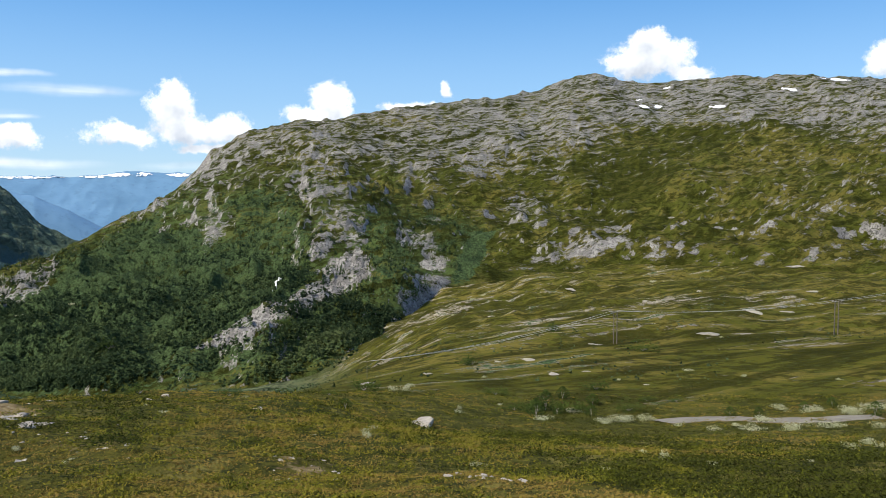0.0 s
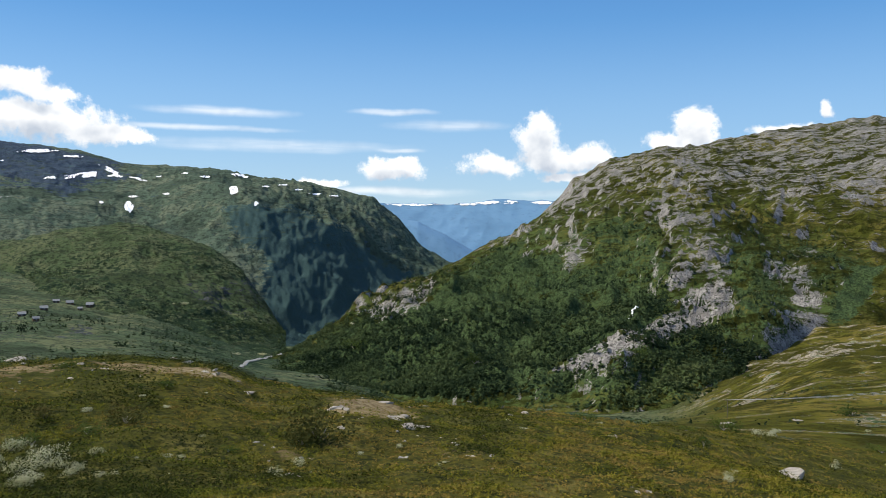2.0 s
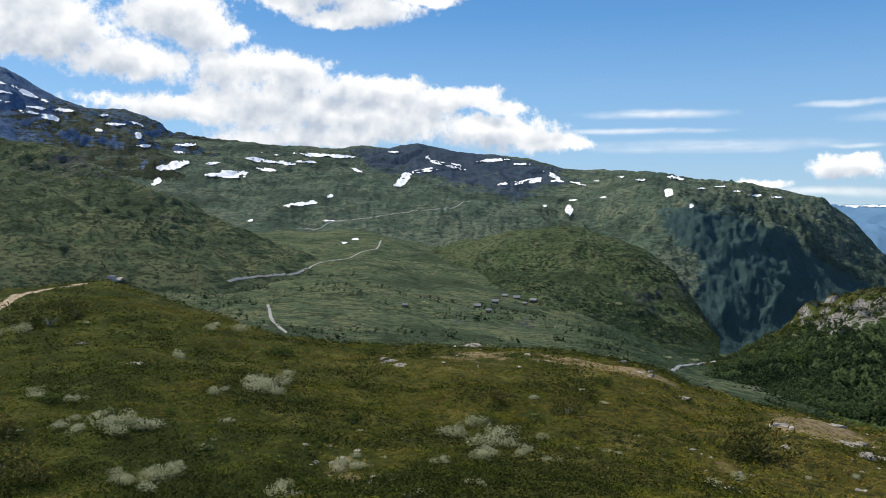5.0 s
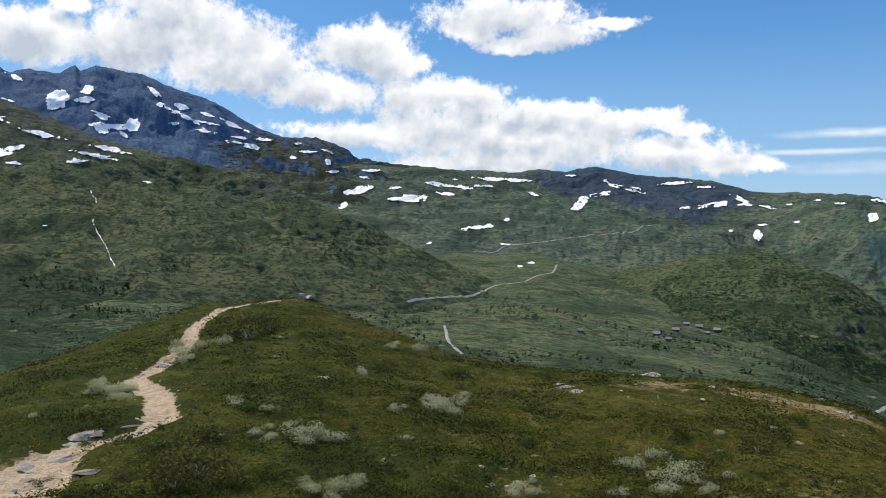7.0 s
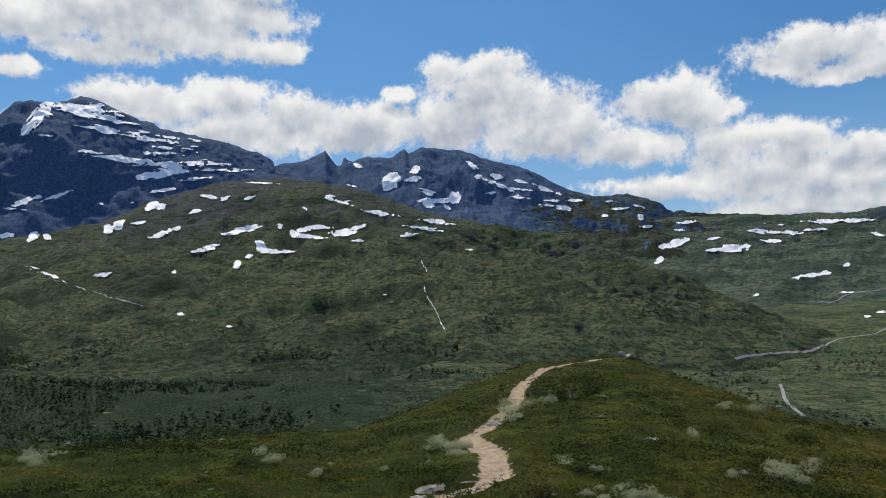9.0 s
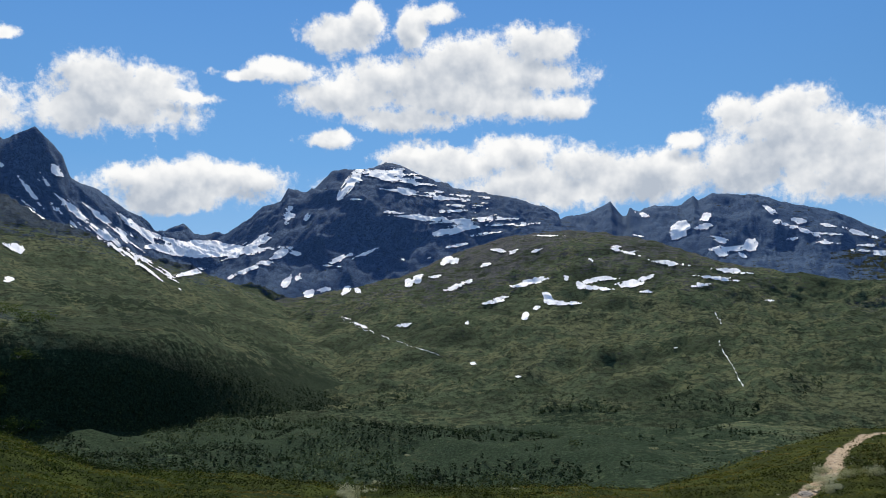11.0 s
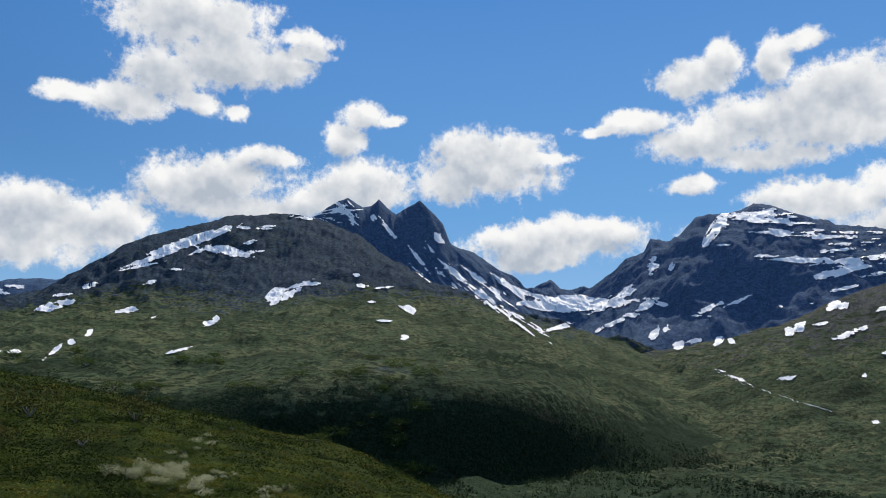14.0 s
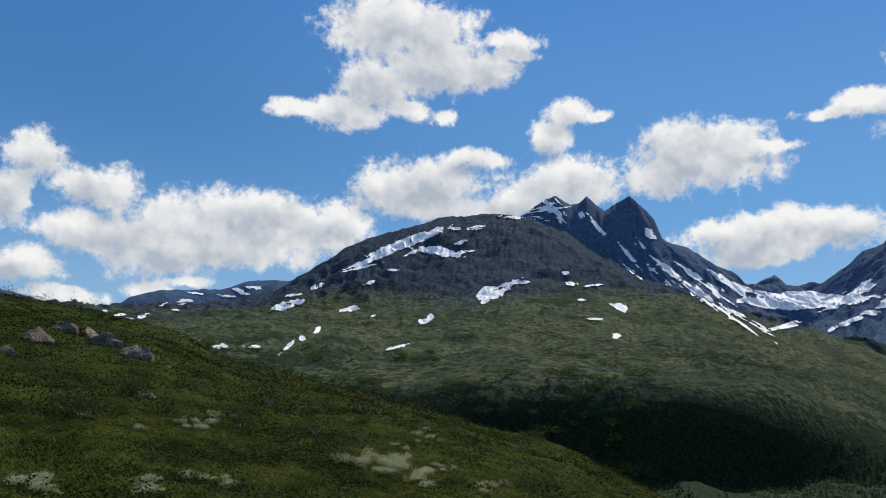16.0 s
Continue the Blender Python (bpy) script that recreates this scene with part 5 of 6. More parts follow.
SNOW_TWIN2 = [
    (-149.32, 12.29, 0.58, 0.11, -1, 0), (-148.02, 12.3, 0.52, 0.09, 4, 0), (-149.67, 10.48, 1.42, 0.28, -3, 0.2), (-148.77, 11.34, 0.58, 0.14, 29, 0), (-146.24, 7.72, 1.2, 0.33, 31, 0),
    (-144.78, 8.59, 0.95, 0.18, 7, 0), (-141.31, 9.3, 0.25, 0.15, -1, 0), (-141.03, 8.56, 0.54, 0.19, -3, 0), (-139.35, 8.46, 0.73, 0.11, 7, 0), (-140.26, 7.45, 0.29, 0.11, -1, 0),
    (-137.57, 6.98, 0.67, 0.31, -21, 0), (-139.37, 6.14, 0.54, 0.11, -1, 0), (-137.8, 5.02, 0.37, 0.23, 9, 0),
]
SNOW_TWIN3 = [
    (-152.76, 11.22, 2.85, 0.44, 22, 0), (-154.74, 10.13, 2.02, 0.24, 24, 0), (-151.15, 11.88, 0.9, 0.24, 12, 0), (-155.9, 9.28, 1.12, 0.12, 16, 0), (-150.5, 10.7, 1.63, 0.36, -3, 0),
    (-152.12, 10.64, 0.81, 0.16, 27, 0), (-149.06, 10.55, 0.89, 0.24, 10, 0), (-149.32, 12.34, 0.57, 0.1, 2, 0), (-147.89, 12.46, 0.65, 0.1, 7, 0), (-148.89, 11.35, 0.65, 0.16, 27, 0.3),
    (-161.25, 6.23, 0.77, 0.35, 12, 0), (-160.31, 6.67, 1.01, 0.31, 12, 0.2), (-160.46, 7.13, 0.54, 0.12, 12, 0), (-159.01, 7.8, 0.47, 0.2, 22, 0),
]
SNOW_TWIN4 = [
    (-156.43, 6.35, 0.63, 0.24, 10, 0), (-155.25, 8.23, 0.4, 0.2, 22, 0), (-153.68, 9.22, 0.4, 0.12, 2, 0), (-151.32, 5.68, 0.64, 0.2, 17, 0), (-150.85, 5.98, 0.2, 0.32, 2, 0),
    (-153.44, 3.71, 0.87, 0.16, 16, 0), (-146.97, 7.81, 0.72, 0.56, 37, 0), (-145.37, 8.52, 1.04, 0.2, 22, 0), (-165.02, 3.32, 0.74, 0.19, 2, 0), (-162.96, 3.42, 0.53, 0.15, 2, 0),
    (-160.68, 3.53, 0.61, 0.15, 47, 0), (-158.74, 4.75, 0.31, 0.2, 42, 0), (-159.75, 4.15, 0.23, 0.23, 2, 0), (-154.93, 5.94, 0.32, 0.12, 22, 0),
]
SNOW_HILLS = [
    (-167.85, 6.2, 0.65, 0.26, 17, 0.2), (-171.46, 4.75, 0.42, 0.15, 12, 0), (-170.27, 5.09, 0.63, 0.22, 22, 0.3), (-167.17, 6.82, 0.51, 0.11, -3, 0), (-165.11, 6.77, 0.82, 0.12, -3, 0.2),
    (-164.2, 7.14, 0.61, 0.19, -18, 0), (-163.27, 7.47, 0.53, 0.16, -3, 0), (-167.38, 7.11, 0.44, 0.09, 2, 0), (-172.52, 4.94, 0.17, 0.11, 2, 0), (-169.1, 5.93, 0.29, 0.11, 32, 0),
    (-168.34, 5.6, 0.29, 0.08, 2, 0),
]
SNOW_FAR = [
    (-27.04, 0.86, 1.11, 0.12, 0, 0.3), (-25.21, 0.89, 0.44, 0.08, 0, 0), (-22.01, 1.03, 1.4, 0.11, 2, 0.4), (-20.46, 1.1, 0.68, 0.15, 0, 0.3), (-17.94, 1.05, 0.46, 0.11, 0, 0),
    (-23.42, 0.89, 0.5, 0.08, 0, 0),
]
SNOW_MOOR = [
    (15.47, 6.86, 0.29, 0.11, 0, 0), (14.76, 5.65, 0.22, 0.15, 0, 0), (13.83, 5.67, 0.3, 0.11, -10, 0), (13.45, 6.13, 0.22, 0.08, 0, 0), (23.04, 6.45, 0.67, 0.11, -10, 0),
    (25.65, 6.95, 0.8, 0.1, -8, 0), (18.58, 5.54, 0.36, 0.11, 0, 0),
]

CELL = 0.036


def snowfields(spots, label, group, grow=1.12, lift=0.0004):
    """Each patch of snow within the ellipses (bearing, angle, half sizes, tilt, how broken up it is) is one thin sheet on the slope."""
    spots = [(a, e, grow * w, grow * h, tilt, broken) for a, e, w, h, tilt, broken in spots]
    s = np.array(spots, float)
    m = max(s[:, 2].max(), s[:, 3].max()) + 0.3
    az = np.arange(s[:, 0].min() - m, s[:, 0].max() + m, CELL)
    el = np.arange(s[:, 1].min() - m, s[:, 1].max() + m, CELL)
    A, E = np.meshgrid(az, el, indexing="ij")
    wob = fbm(A, 1.6 * E, 0.42, 4, 61, 0.7)
    field = np.full(A.shape, -9.0)
    for a, e, w, h, tilt, broken in spots:
        c, q = math.cos(radians(tilt)), math.sin(radians(tilt))
        u, v = (A - a) * c + (E - e) * q, -(A - a) * q + (E - e) * c
        f = 0.95 - np.abs(u / w) ** 1.3 - np.abs(v / max(0.8 * h, 0.04)) ** 1.6 + 1.5 * wob * min(1.0, max(0.3, 0.2 / h))
        if broken:
            f = f - broken * (0.7 + 3.0 * fbm(u / 6, v, 0.22, 4, 67))
        field = np.maximum(field, f)
    corner, verts, quads = {}, [], {}
    for i, j in zip(*np.nonzero(field > 0)):
        quad = []
        for a, b in ((i, j), (i + 1, j), (i + 1, j + 1), (i, j + 1)):
            if (a, b) not in corner:
                p = sighted(az[0] + CELL * (a - 0.5) + 0.013 * math.sin(7.1 * a + 3.3 * b), el[0] + CELL * (b - 0.5) + 0.013 * math.sin(5.7 * b + 2.9 * a))
                corner[a, b] = len(verts) if p else None
                if p:
                    verts.append(p + Vector((0, 0, 0.4 + lift * p.length)))
            quad.append(corner[a, b])
        if None not in quad:
            far = [verts[k].length for k in quad]
            if max(far) < 1.12 * min(far):
                quads[i, j] = quad
    # old snow lies smoother than the rock under it
    bed = [v.z for v in verts]
    for turn in range(3):
        total, count = [0.0] * len(verts), [0] * len(verts)
        for quad in quads.values():
            mean = sum(verts[k].z for k in quad) / 4
            for k in quad:
                total[k], count[k] = total[k] + mean, count[k] + 1
        for k, v in enumerate(verts):
            if count[k]:
                v.z = min(max(total[k] / count[k], bed[k] - 0.0002 * v.length), bed[k] + 0.0006 * v.length)
    while quads:
        todo, patch = [next(iter(quads))], []
        while todo:
            i, j = todo.pop()
            if (i, j) in quads:
                patch.append(quads.pop((i, j)))
                todo += [(i + 1, j), (i - 1, j), (i, j + 1), (i, j - 1)]
        if len(patch) > 5:
            own = {k: n for n, k in enumerate(sorted({k for q in patch for k in q}))}
            ob = link("snow_patch", [tuple(verts[k]) for k in own], [[own[k] for k in q] for q in patch], M_SNOW)
            tagged(ob, label, "snow patch", group)


snowfields(SNOW_DALE + SNOW_DALE2 + SNOW_DALE3, "white snow patch lying on the dark green fell", "snow on the fell")
snowfields(SNOW_HORNS + SNOW_HORNS2, "white snow gully on jagged dark rock peaks", "snow on the jagged peaks", 1.2)
snowfields(SNOW_UPLAND, "white snow patch lying on the open upland", "snow on the upland")
snowfields(SNOW_GREEN + SNOW_GREEN2 + SNOW_GREEN3, "ragged white snow patch on green fellside", "snow on the fellside")
snowfields(SNOW_DOME + SNOW_DOME2 + SNOW_DOME3, "streaky white snowfield on dark mountain rock", "snow on the mountain")
snowfields(SNOW_GLAC, "white glacier and snow bands in a mountain saddle", "snow in the saddle", 1.0)
snowfields(SNOW_TWIN + SNOW_TWIN2, "white snow patch below pointed rock horns", "snow below the horns")
snowfields(SNOW_TWIN3 + SNOW_TWIN4, "white snow patch on the dark domed mountain", "snow on the dome")
snowfields(SNOW_HILLS, "white snow patch on low distant hills", "snow on the hills")
snowfields(SNOW_MOOR, "small white snow patch under a grey rock ridge", "snow on the ridge")
snowfields(SNOW_FAR, "thin white snow along a distant blue ridge", "snow on the distant ridge", 1.6, 0.0001)

# ---- heath, shrubs and woods ----
def triangles(name, corners, tone, material, parent=None):
    """A mesh of loose leaves: corners is (n, 3, 3), tone one number a leaf."""
    n = len(corners)
    me = bpy.data.meshes.new(name)
    me.vertices.add(3 * n)
    me.vertices.foreach_set("co", np.ascontiguousarray(corners, np.float32).ravel())
    me.loops.add(3 * n)
    me.loops.foreach_set("vertex_index", np.arange(3 * n, dtype=np.int32))
    me.polygons.add(n)
    me.polygons.foreach_set("loop_start", np.arange(0, 3 * n, 3, dtype=np.int32))
    me.polygons.foreach_set("loop_total", np.full(n, 3, np.int32))
    me.attributes.new("tone", "FLOAT", "POINT").data.foreach_set("value", np.repeat(np.clip(tone, 0, 1), 3).astype(np.float32))
    me.materials.append(material)
    me.update(calc_edges=True)
    ob = new(name, me)
    if parent:
        ob.parent = parent
    return ob


def leaves(centre, size, rise=0.5, slim=0.55):
    """One leaf at each centre, lying any way but mostly showing its top."""
    n = len(centre)
    a = rng.uniform(0, 2 * np.pi, n)
    tip = np.stack([np.cos(a), np.sin(a), rng.normal(rise, 0.5, n)], 1)
    tip /= np.linalg.norm(tip, axis=1)[:, None]
    side = np.cross(tip, rng.normal(0, 1, (n, 3)) + (0, 0, 1.2))
    side /= np.linalg.norm(side, axis=1)[:, None] + 1e-9
    s = np.asarray(size).reshape(-1, 1)
    return np.stack([centre - 0.5 * s * tip - slim * 0.5 * s * side, centre - 0.5 * s * tip + slim * 0.5 * s * side, centre + 0.6 * s * tip], 1)


def heath(r0, r1, per_m2, blades, tall, az0=-179, az1=30, green=None):
    """Dwarf shrubs in tufts over a ring of the hilltop."""
    n = int(per_m2 * radians(az1 - az0) / 2 * (r1 * r1 - r0 * r0))
    r = np.sqrt(rng.uniform(r0 * r0, r1 * r1, n))
    az = rng.uniform(az0, az1, n)
    x, y = xy(az, r)
    bare = np.clip(sum(w * hump(az, r, a, aw, q, rw) for a, aw, q, rw, w in BARE) + 1.2 * fbm(x, y, 2.4, 4, 71), 0, 1)
    keep = (trail_distance(x, y) > 0.75 + 0.6 * fbm(x, y, 2.2, 4, 21)) & (rng.random(n) > 0.8 * bare)
    if green is not None:
        share = np.clip((-8 - az) / 45 + 0.9 * fbm(x, y, 4.0, 3, 79), 0, 0.9)
        keep &= rng.random(n) < (share if green else 1 - share)
    az, r, x, y, bare = az[keep], r[keep], x[keep], y[keep], bare[keep]
    n = len(az)
    z = ground_at(az, r)
    clump = 0.8 * fbm(x, y, 2.6, 4, 73) + 0.7 * fbm(x, y, 7, 3, 77) + 0.6 * fbm(x, y, 0.7, 3, 89)
    high = tall * np.clip(0.9 + 3.4 * clump, 0.2, 3.4) * rng.uniform(0.6, 1.3, n)
    hue = fbm(x, y, 9, 4, 75)
    lush = np.clip((-118 - az) / 14, 0, 1)
    high = high * (1 + 0.9 * lush)
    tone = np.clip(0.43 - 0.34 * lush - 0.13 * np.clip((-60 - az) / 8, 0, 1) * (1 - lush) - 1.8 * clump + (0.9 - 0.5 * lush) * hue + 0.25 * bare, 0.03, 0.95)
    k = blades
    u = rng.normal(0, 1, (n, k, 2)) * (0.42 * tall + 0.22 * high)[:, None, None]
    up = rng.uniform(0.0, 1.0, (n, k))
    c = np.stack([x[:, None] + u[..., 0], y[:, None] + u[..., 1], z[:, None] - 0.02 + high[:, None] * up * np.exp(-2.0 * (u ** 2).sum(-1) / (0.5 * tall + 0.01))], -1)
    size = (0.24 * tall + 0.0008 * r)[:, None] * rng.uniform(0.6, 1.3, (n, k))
    # shade inside the tufts put into the tone: dark low down, light tips
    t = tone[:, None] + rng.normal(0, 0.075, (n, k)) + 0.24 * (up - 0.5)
    return leaves(c.reshape(-1, 3), size.ravel()), t.ravel()


def shrub_mesh(name, n, leaf, material, flat=0.6, lumps=7):
    """A shrub one metre in half width, of leaves on a few lumps."""
    mid = np.stack([rng.normal(0, 0.45, lumps), rng.normal(0, 0.45, lumps), rng.uniform(0.1, 0.5, lumps) * flat * 1.6], 1)
    d = rng.normal(0, 1, (n, 3))
    d /= np.linalg.norm(d, axis=1)[:, None]
    w = rng.integers(0, lumps, n)
    c = mid[w] + d * rng.uniform(0.25, 0.48, n)[:, None] * (1, 1, flat * 1.2)
    c[:, 2] = np.maximum(c[:, 2], 0.02)
    # the shrub's shading is in its tone: lower leaves dark, upper ones pale
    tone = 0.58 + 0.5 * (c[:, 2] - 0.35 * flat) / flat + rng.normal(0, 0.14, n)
    return triangles(name, leaves(c, leaf * rng.uniform(0.6, 1.3, n)), tone, material)


def stems(n, high, spread, thick):
    bm = bmesh.new()
    for i in range(n):
        a = 2.4 * i
        q = Vector((0, 0, 1)).rotation_difference(Vector((spread * math.cos(a), spread * math.sin(a), high))).to_matrix().to_4x4()
        m = Matrix.Translation((0.12 * math.cos(a), 0.12 * math.sin(a), high * 0.45)) @ q
        bmesh.ops.create_cone(bm, segments=5, radius1=thick, radius2=thick * 0.4, depth=high, matrix=m, cap_ends=True)
    return bm


def part(name, bm, material, parent, label=""):
    me = bpy.data.meshes.new(name)
    bm.to_mesh(me)
    bm.free()
    me.materials.append(material)
    ob = new(name, me)
    ob.parent = parent
    if label:
        ob["label"] = label
    return ob


def shrub(name, n, leaf, material, flat, lumps):
    root = new(name)
    crown = shrub_mesh("foliage", n, leaf, material, flat, lumps)
    crown.parent = root
    part("stem", stems(5, 0.5 * flat, 0.35, 0.03), M_BARK, root)
    return root


def plant(kinds, spots, label, category, group, squash=1.0, grow=1.0):
    """Copies of the kinds at the spots (bearing, angle, half width in degrees)."""
    for i, (az, el, w) in enumerate(spots):
        p = sighted(az, el)
        if p is None:
            continue
        r = grow * p.length * math.radians(w)
        ob = copy_thing(kinds[i % len(kinds)], Matrix.Translation(p - Vector((0, 0, 0.04 * r))) @ Matrix.Rotation(2.1 * i, 4, "Z"))
        ob.scale = (r, r, r * squash * (0.85 + 0.3 * ((i * 7) % 5) / 4))
        tagged(ob, label, category, group)


def retire(kinds):
    for ob in kinds:
        for o in (*ob.children_recursive, ob):
            bpy.data.objects.remove(o)


def sward(name, rings, az0, az1, material, label, green=None):
    made = [heath(*ring, az0=az0, az1=az1, green=green) for ring in rings]
    tagged(triangles(name, np.concatenate([c for c, t in made]), np.concatenate([t for c, t in made]), material), label, "heath", kind="stuff")


HILLTOP = [(10, 19, 74, 11, 0.16), (19, 32, 27, 11, 0.20), (32, 60, 8, 10, 0.27), (60, 105, 2.0, 9, 0.36)]
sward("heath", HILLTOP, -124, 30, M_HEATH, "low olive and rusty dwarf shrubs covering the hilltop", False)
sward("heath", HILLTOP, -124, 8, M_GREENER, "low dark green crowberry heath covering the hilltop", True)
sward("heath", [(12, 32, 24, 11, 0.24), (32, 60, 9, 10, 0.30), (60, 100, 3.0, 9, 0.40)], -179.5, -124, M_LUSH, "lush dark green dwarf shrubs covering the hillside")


def woodland(name, where, count, high, material, label, squat=1.0, tufts=7):
    """Small birches far off, each a few ragged tufts of foliage."""
    x, y, z, tone = where(count)
    n = len(x)
    h = high * rng.uniform(0.55, 1.25, n)
    out, ton = [], []
    for k in range(tufts):
        w = 0.30 * h * squat
        c = np.stack([x + rng.normal(0, 0.5, n) * w, y + rng.normal(0, 0.5, n) * w, z + h * (0.15 + 0.75 * k / (tufts - 1)) * rng.uniform(0.8, 1.15, n)], 1)
        for side in range(2):
            out.append(leaves(c, h * (0.52 - 0.26 * k / (tufts - 1)) * rng.uniform(0.7, 1.2, n), rise=0.4, slim=0.9))
            # tone rises with each tuft: the crown's shading put into its colour
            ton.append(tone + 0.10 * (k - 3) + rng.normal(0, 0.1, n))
    return tagged(triangles(name, np.concatenate(out), np.concatenate(ton), material), label, "woodland", kind="stuff")


def on_massif(massif, mask, a0, a1, s0, s1, patch, level):
    def where(count):
        az, s = rng.uniform(a0, a1, count), rng.uniform(s0, s1, count)
        r, z = massif.at(az, s)
        x, y = xy(az, r)
        el = np.degrees(np.arctan2(z - EYE, r))
        m = mask(az, el, s, x, y)
        keep = m["wood"] + 0.9 * fbm(x, y, patch, 4, 81) + 0.3 * rng.normal(0, 1, count) > level
        return x[keep], y[keep], z[keep], (0.45 + 0.7 * fbm(x, y, patch * 1.7, 3, 83))[keep]
    return where


def on_ground(a0, a1, r0, r1, patch, level):
    def where(count):
        az, r = rng.uniform(a0, a1, count), np.sqrt(rng.uniform(r0 * r0, r1 * r1, count))
        x, y = xy(az, r)
        keep = fbm(x, y, patch, 4, 85) > level
        return x[keep], y[keep], ground_at(az, r)[keep], (0.5 + 0.9 * fbm(x, y, patch * 0.6, 3, 87))[keep]
    return where


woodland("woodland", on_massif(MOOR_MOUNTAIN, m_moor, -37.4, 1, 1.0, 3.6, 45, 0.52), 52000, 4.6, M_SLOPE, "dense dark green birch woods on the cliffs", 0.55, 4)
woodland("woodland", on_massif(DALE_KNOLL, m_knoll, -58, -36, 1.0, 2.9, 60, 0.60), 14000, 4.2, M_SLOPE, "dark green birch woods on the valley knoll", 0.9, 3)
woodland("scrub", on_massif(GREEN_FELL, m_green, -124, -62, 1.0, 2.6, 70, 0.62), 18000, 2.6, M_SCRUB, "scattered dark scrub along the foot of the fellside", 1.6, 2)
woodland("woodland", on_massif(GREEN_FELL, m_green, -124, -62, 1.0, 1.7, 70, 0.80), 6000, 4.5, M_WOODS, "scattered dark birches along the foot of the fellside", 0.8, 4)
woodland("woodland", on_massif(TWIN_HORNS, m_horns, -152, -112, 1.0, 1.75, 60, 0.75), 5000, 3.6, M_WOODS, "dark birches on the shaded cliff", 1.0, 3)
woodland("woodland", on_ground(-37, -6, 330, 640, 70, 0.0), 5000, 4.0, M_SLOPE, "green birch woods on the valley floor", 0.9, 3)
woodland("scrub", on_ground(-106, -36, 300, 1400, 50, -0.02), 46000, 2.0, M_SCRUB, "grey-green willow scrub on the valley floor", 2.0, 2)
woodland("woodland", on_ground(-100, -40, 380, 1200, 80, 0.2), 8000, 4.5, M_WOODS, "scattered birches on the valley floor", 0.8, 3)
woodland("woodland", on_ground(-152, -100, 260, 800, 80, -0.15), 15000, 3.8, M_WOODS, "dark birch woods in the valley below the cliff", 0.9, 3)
woodland("scrub", on_ground(-10, 32, 120, 600, 30, 0.12), 5000, 1.1, M_SCRUB, "low green scrub on the moor", 2.4, 3)

# ---- shrubs, stones, tracks, poles and cabins, by bearing and angle, placed to fit the camera's view ----
ROAD_LOW = [(-65.83, -8.28), (-66.5, -7.8), (-67.06, -7.22), (-67.09, -6.68), (-67.31, -6.12)]
ROAD_MID = [(-70.05, -4.64), (-69.25, -4.42), (-67.45, -4.23), (-65.25, -4.1), (-64.03, -3.46), (-63.5, -3.29), (-61.55, -3.02), (-60.82, -2.57), (-59.65, -2.35), (-59.27, -1.55)]
ROAD_HIGH = [(-65.38, -0.92), (-63.82, -1.04), (-62.94, -0.48), (-60.43, -0.21), (-57.85, 0.22), (-55.96, 0.42), (-54.05, 0.59), (-53.86, 0.9), (-52.89, 1.11)]
TRACK_RIGHT = [(14.79, -15.7), (18.34, -15.1), (21.23, -14.91), (24.34, -14.66), (29.14, -13.83)]
VALLEY_ROAD = [(-36.12, -9.58), (-37.55, -9.87), (-38.78, -10.08), (-39.13, -10.57), (-39.2, -11.03)]
BROOK_FELL = [(-91.2, 2.93), (-90.75, 2.22), (-90.58, 1.75)]
BROOK_FELL_LOW = [(-90.91, 0.93), (-90.74, 0.2), (-90.15, -0.71), (-89.8, -1.63), (-89.38, -2.48)]
BROOK_SADDLE = [(-116.81, 2.83), (-115.45, 2.02), (-114.29, 1.6), (-112.76, 0.99), (-109.74, -0.02)]
CASCADE = [(-11.35, -5.96), (-11.75, -6.46), (-11.91, -6.93)]
BOULDERS_A = [(-53.14, -9.18, 0.71), (-58.47, -10.15, 0.63), (-59.06, -9.97, 0.39), (-43.58, -9.61, 0.35), (-49.0, -9.62, 0.24), (-47.6, -9.99, 0.31), (-49.52, -10.47, 0.39), (-38.54, -12.0, 0.51), (-29.09, -12.95, 0.47), (-32.17, -13.22, 0.47), (-27.93, -13.89, 0.55), (-26.79, -14.52, 0.67), (-40.76, -10.46, 0.31), (-54.11, -9.23, 0.31), (-52.36, -9.4, 0.31), (-19.12, -13.58, 0.31), (-43.79, -9.71, 0.35), (-42.49, -9.88, 0.31), (-41.17, -10.56, 0.31), (-32.67, -13.24, 0.55), (-32.11, -14.46, 0.31), (-27.31, -14.61, 0.63), (-28.28, -14.0, 0.47), (-1.52, -16.3, 1.02), (-13.09, -14.82, 0.31), (7.85, -12.77, 0.35), (-58.09, -10.4, 0.55), (-78.95, -8.36, 0.35), (-86.32, -8.79, 0.39), (-76.01, -9.78, 0.55)]
BOULDERS_B = [(-77.45, -4.24, 0.47), (-76.87, -4.35, 0.35), (-88.54, -6.35, 0.55), (-90.71, -12.76, 0.86), (-92.54, -14.2, 1.02), (-87.77, -13.18, 0.47), (-85.68, -8.59, 0.31), (-91.72, -13.38, 0.55), (-94.16, -14.52, 0.78), (-86.64, -12.6, 0.39), (-40.64, -10.72, 0.35), (-27.25, -14.51, 0.55), (-28.66, -13.89, 0.47), (-12.96, -14.78, 0.31), (-20.04, -13.69, 0.24), (-26.06, -13.19, 0.2)]
BOULDERS = BOULDERS_A + BOULDERS_B
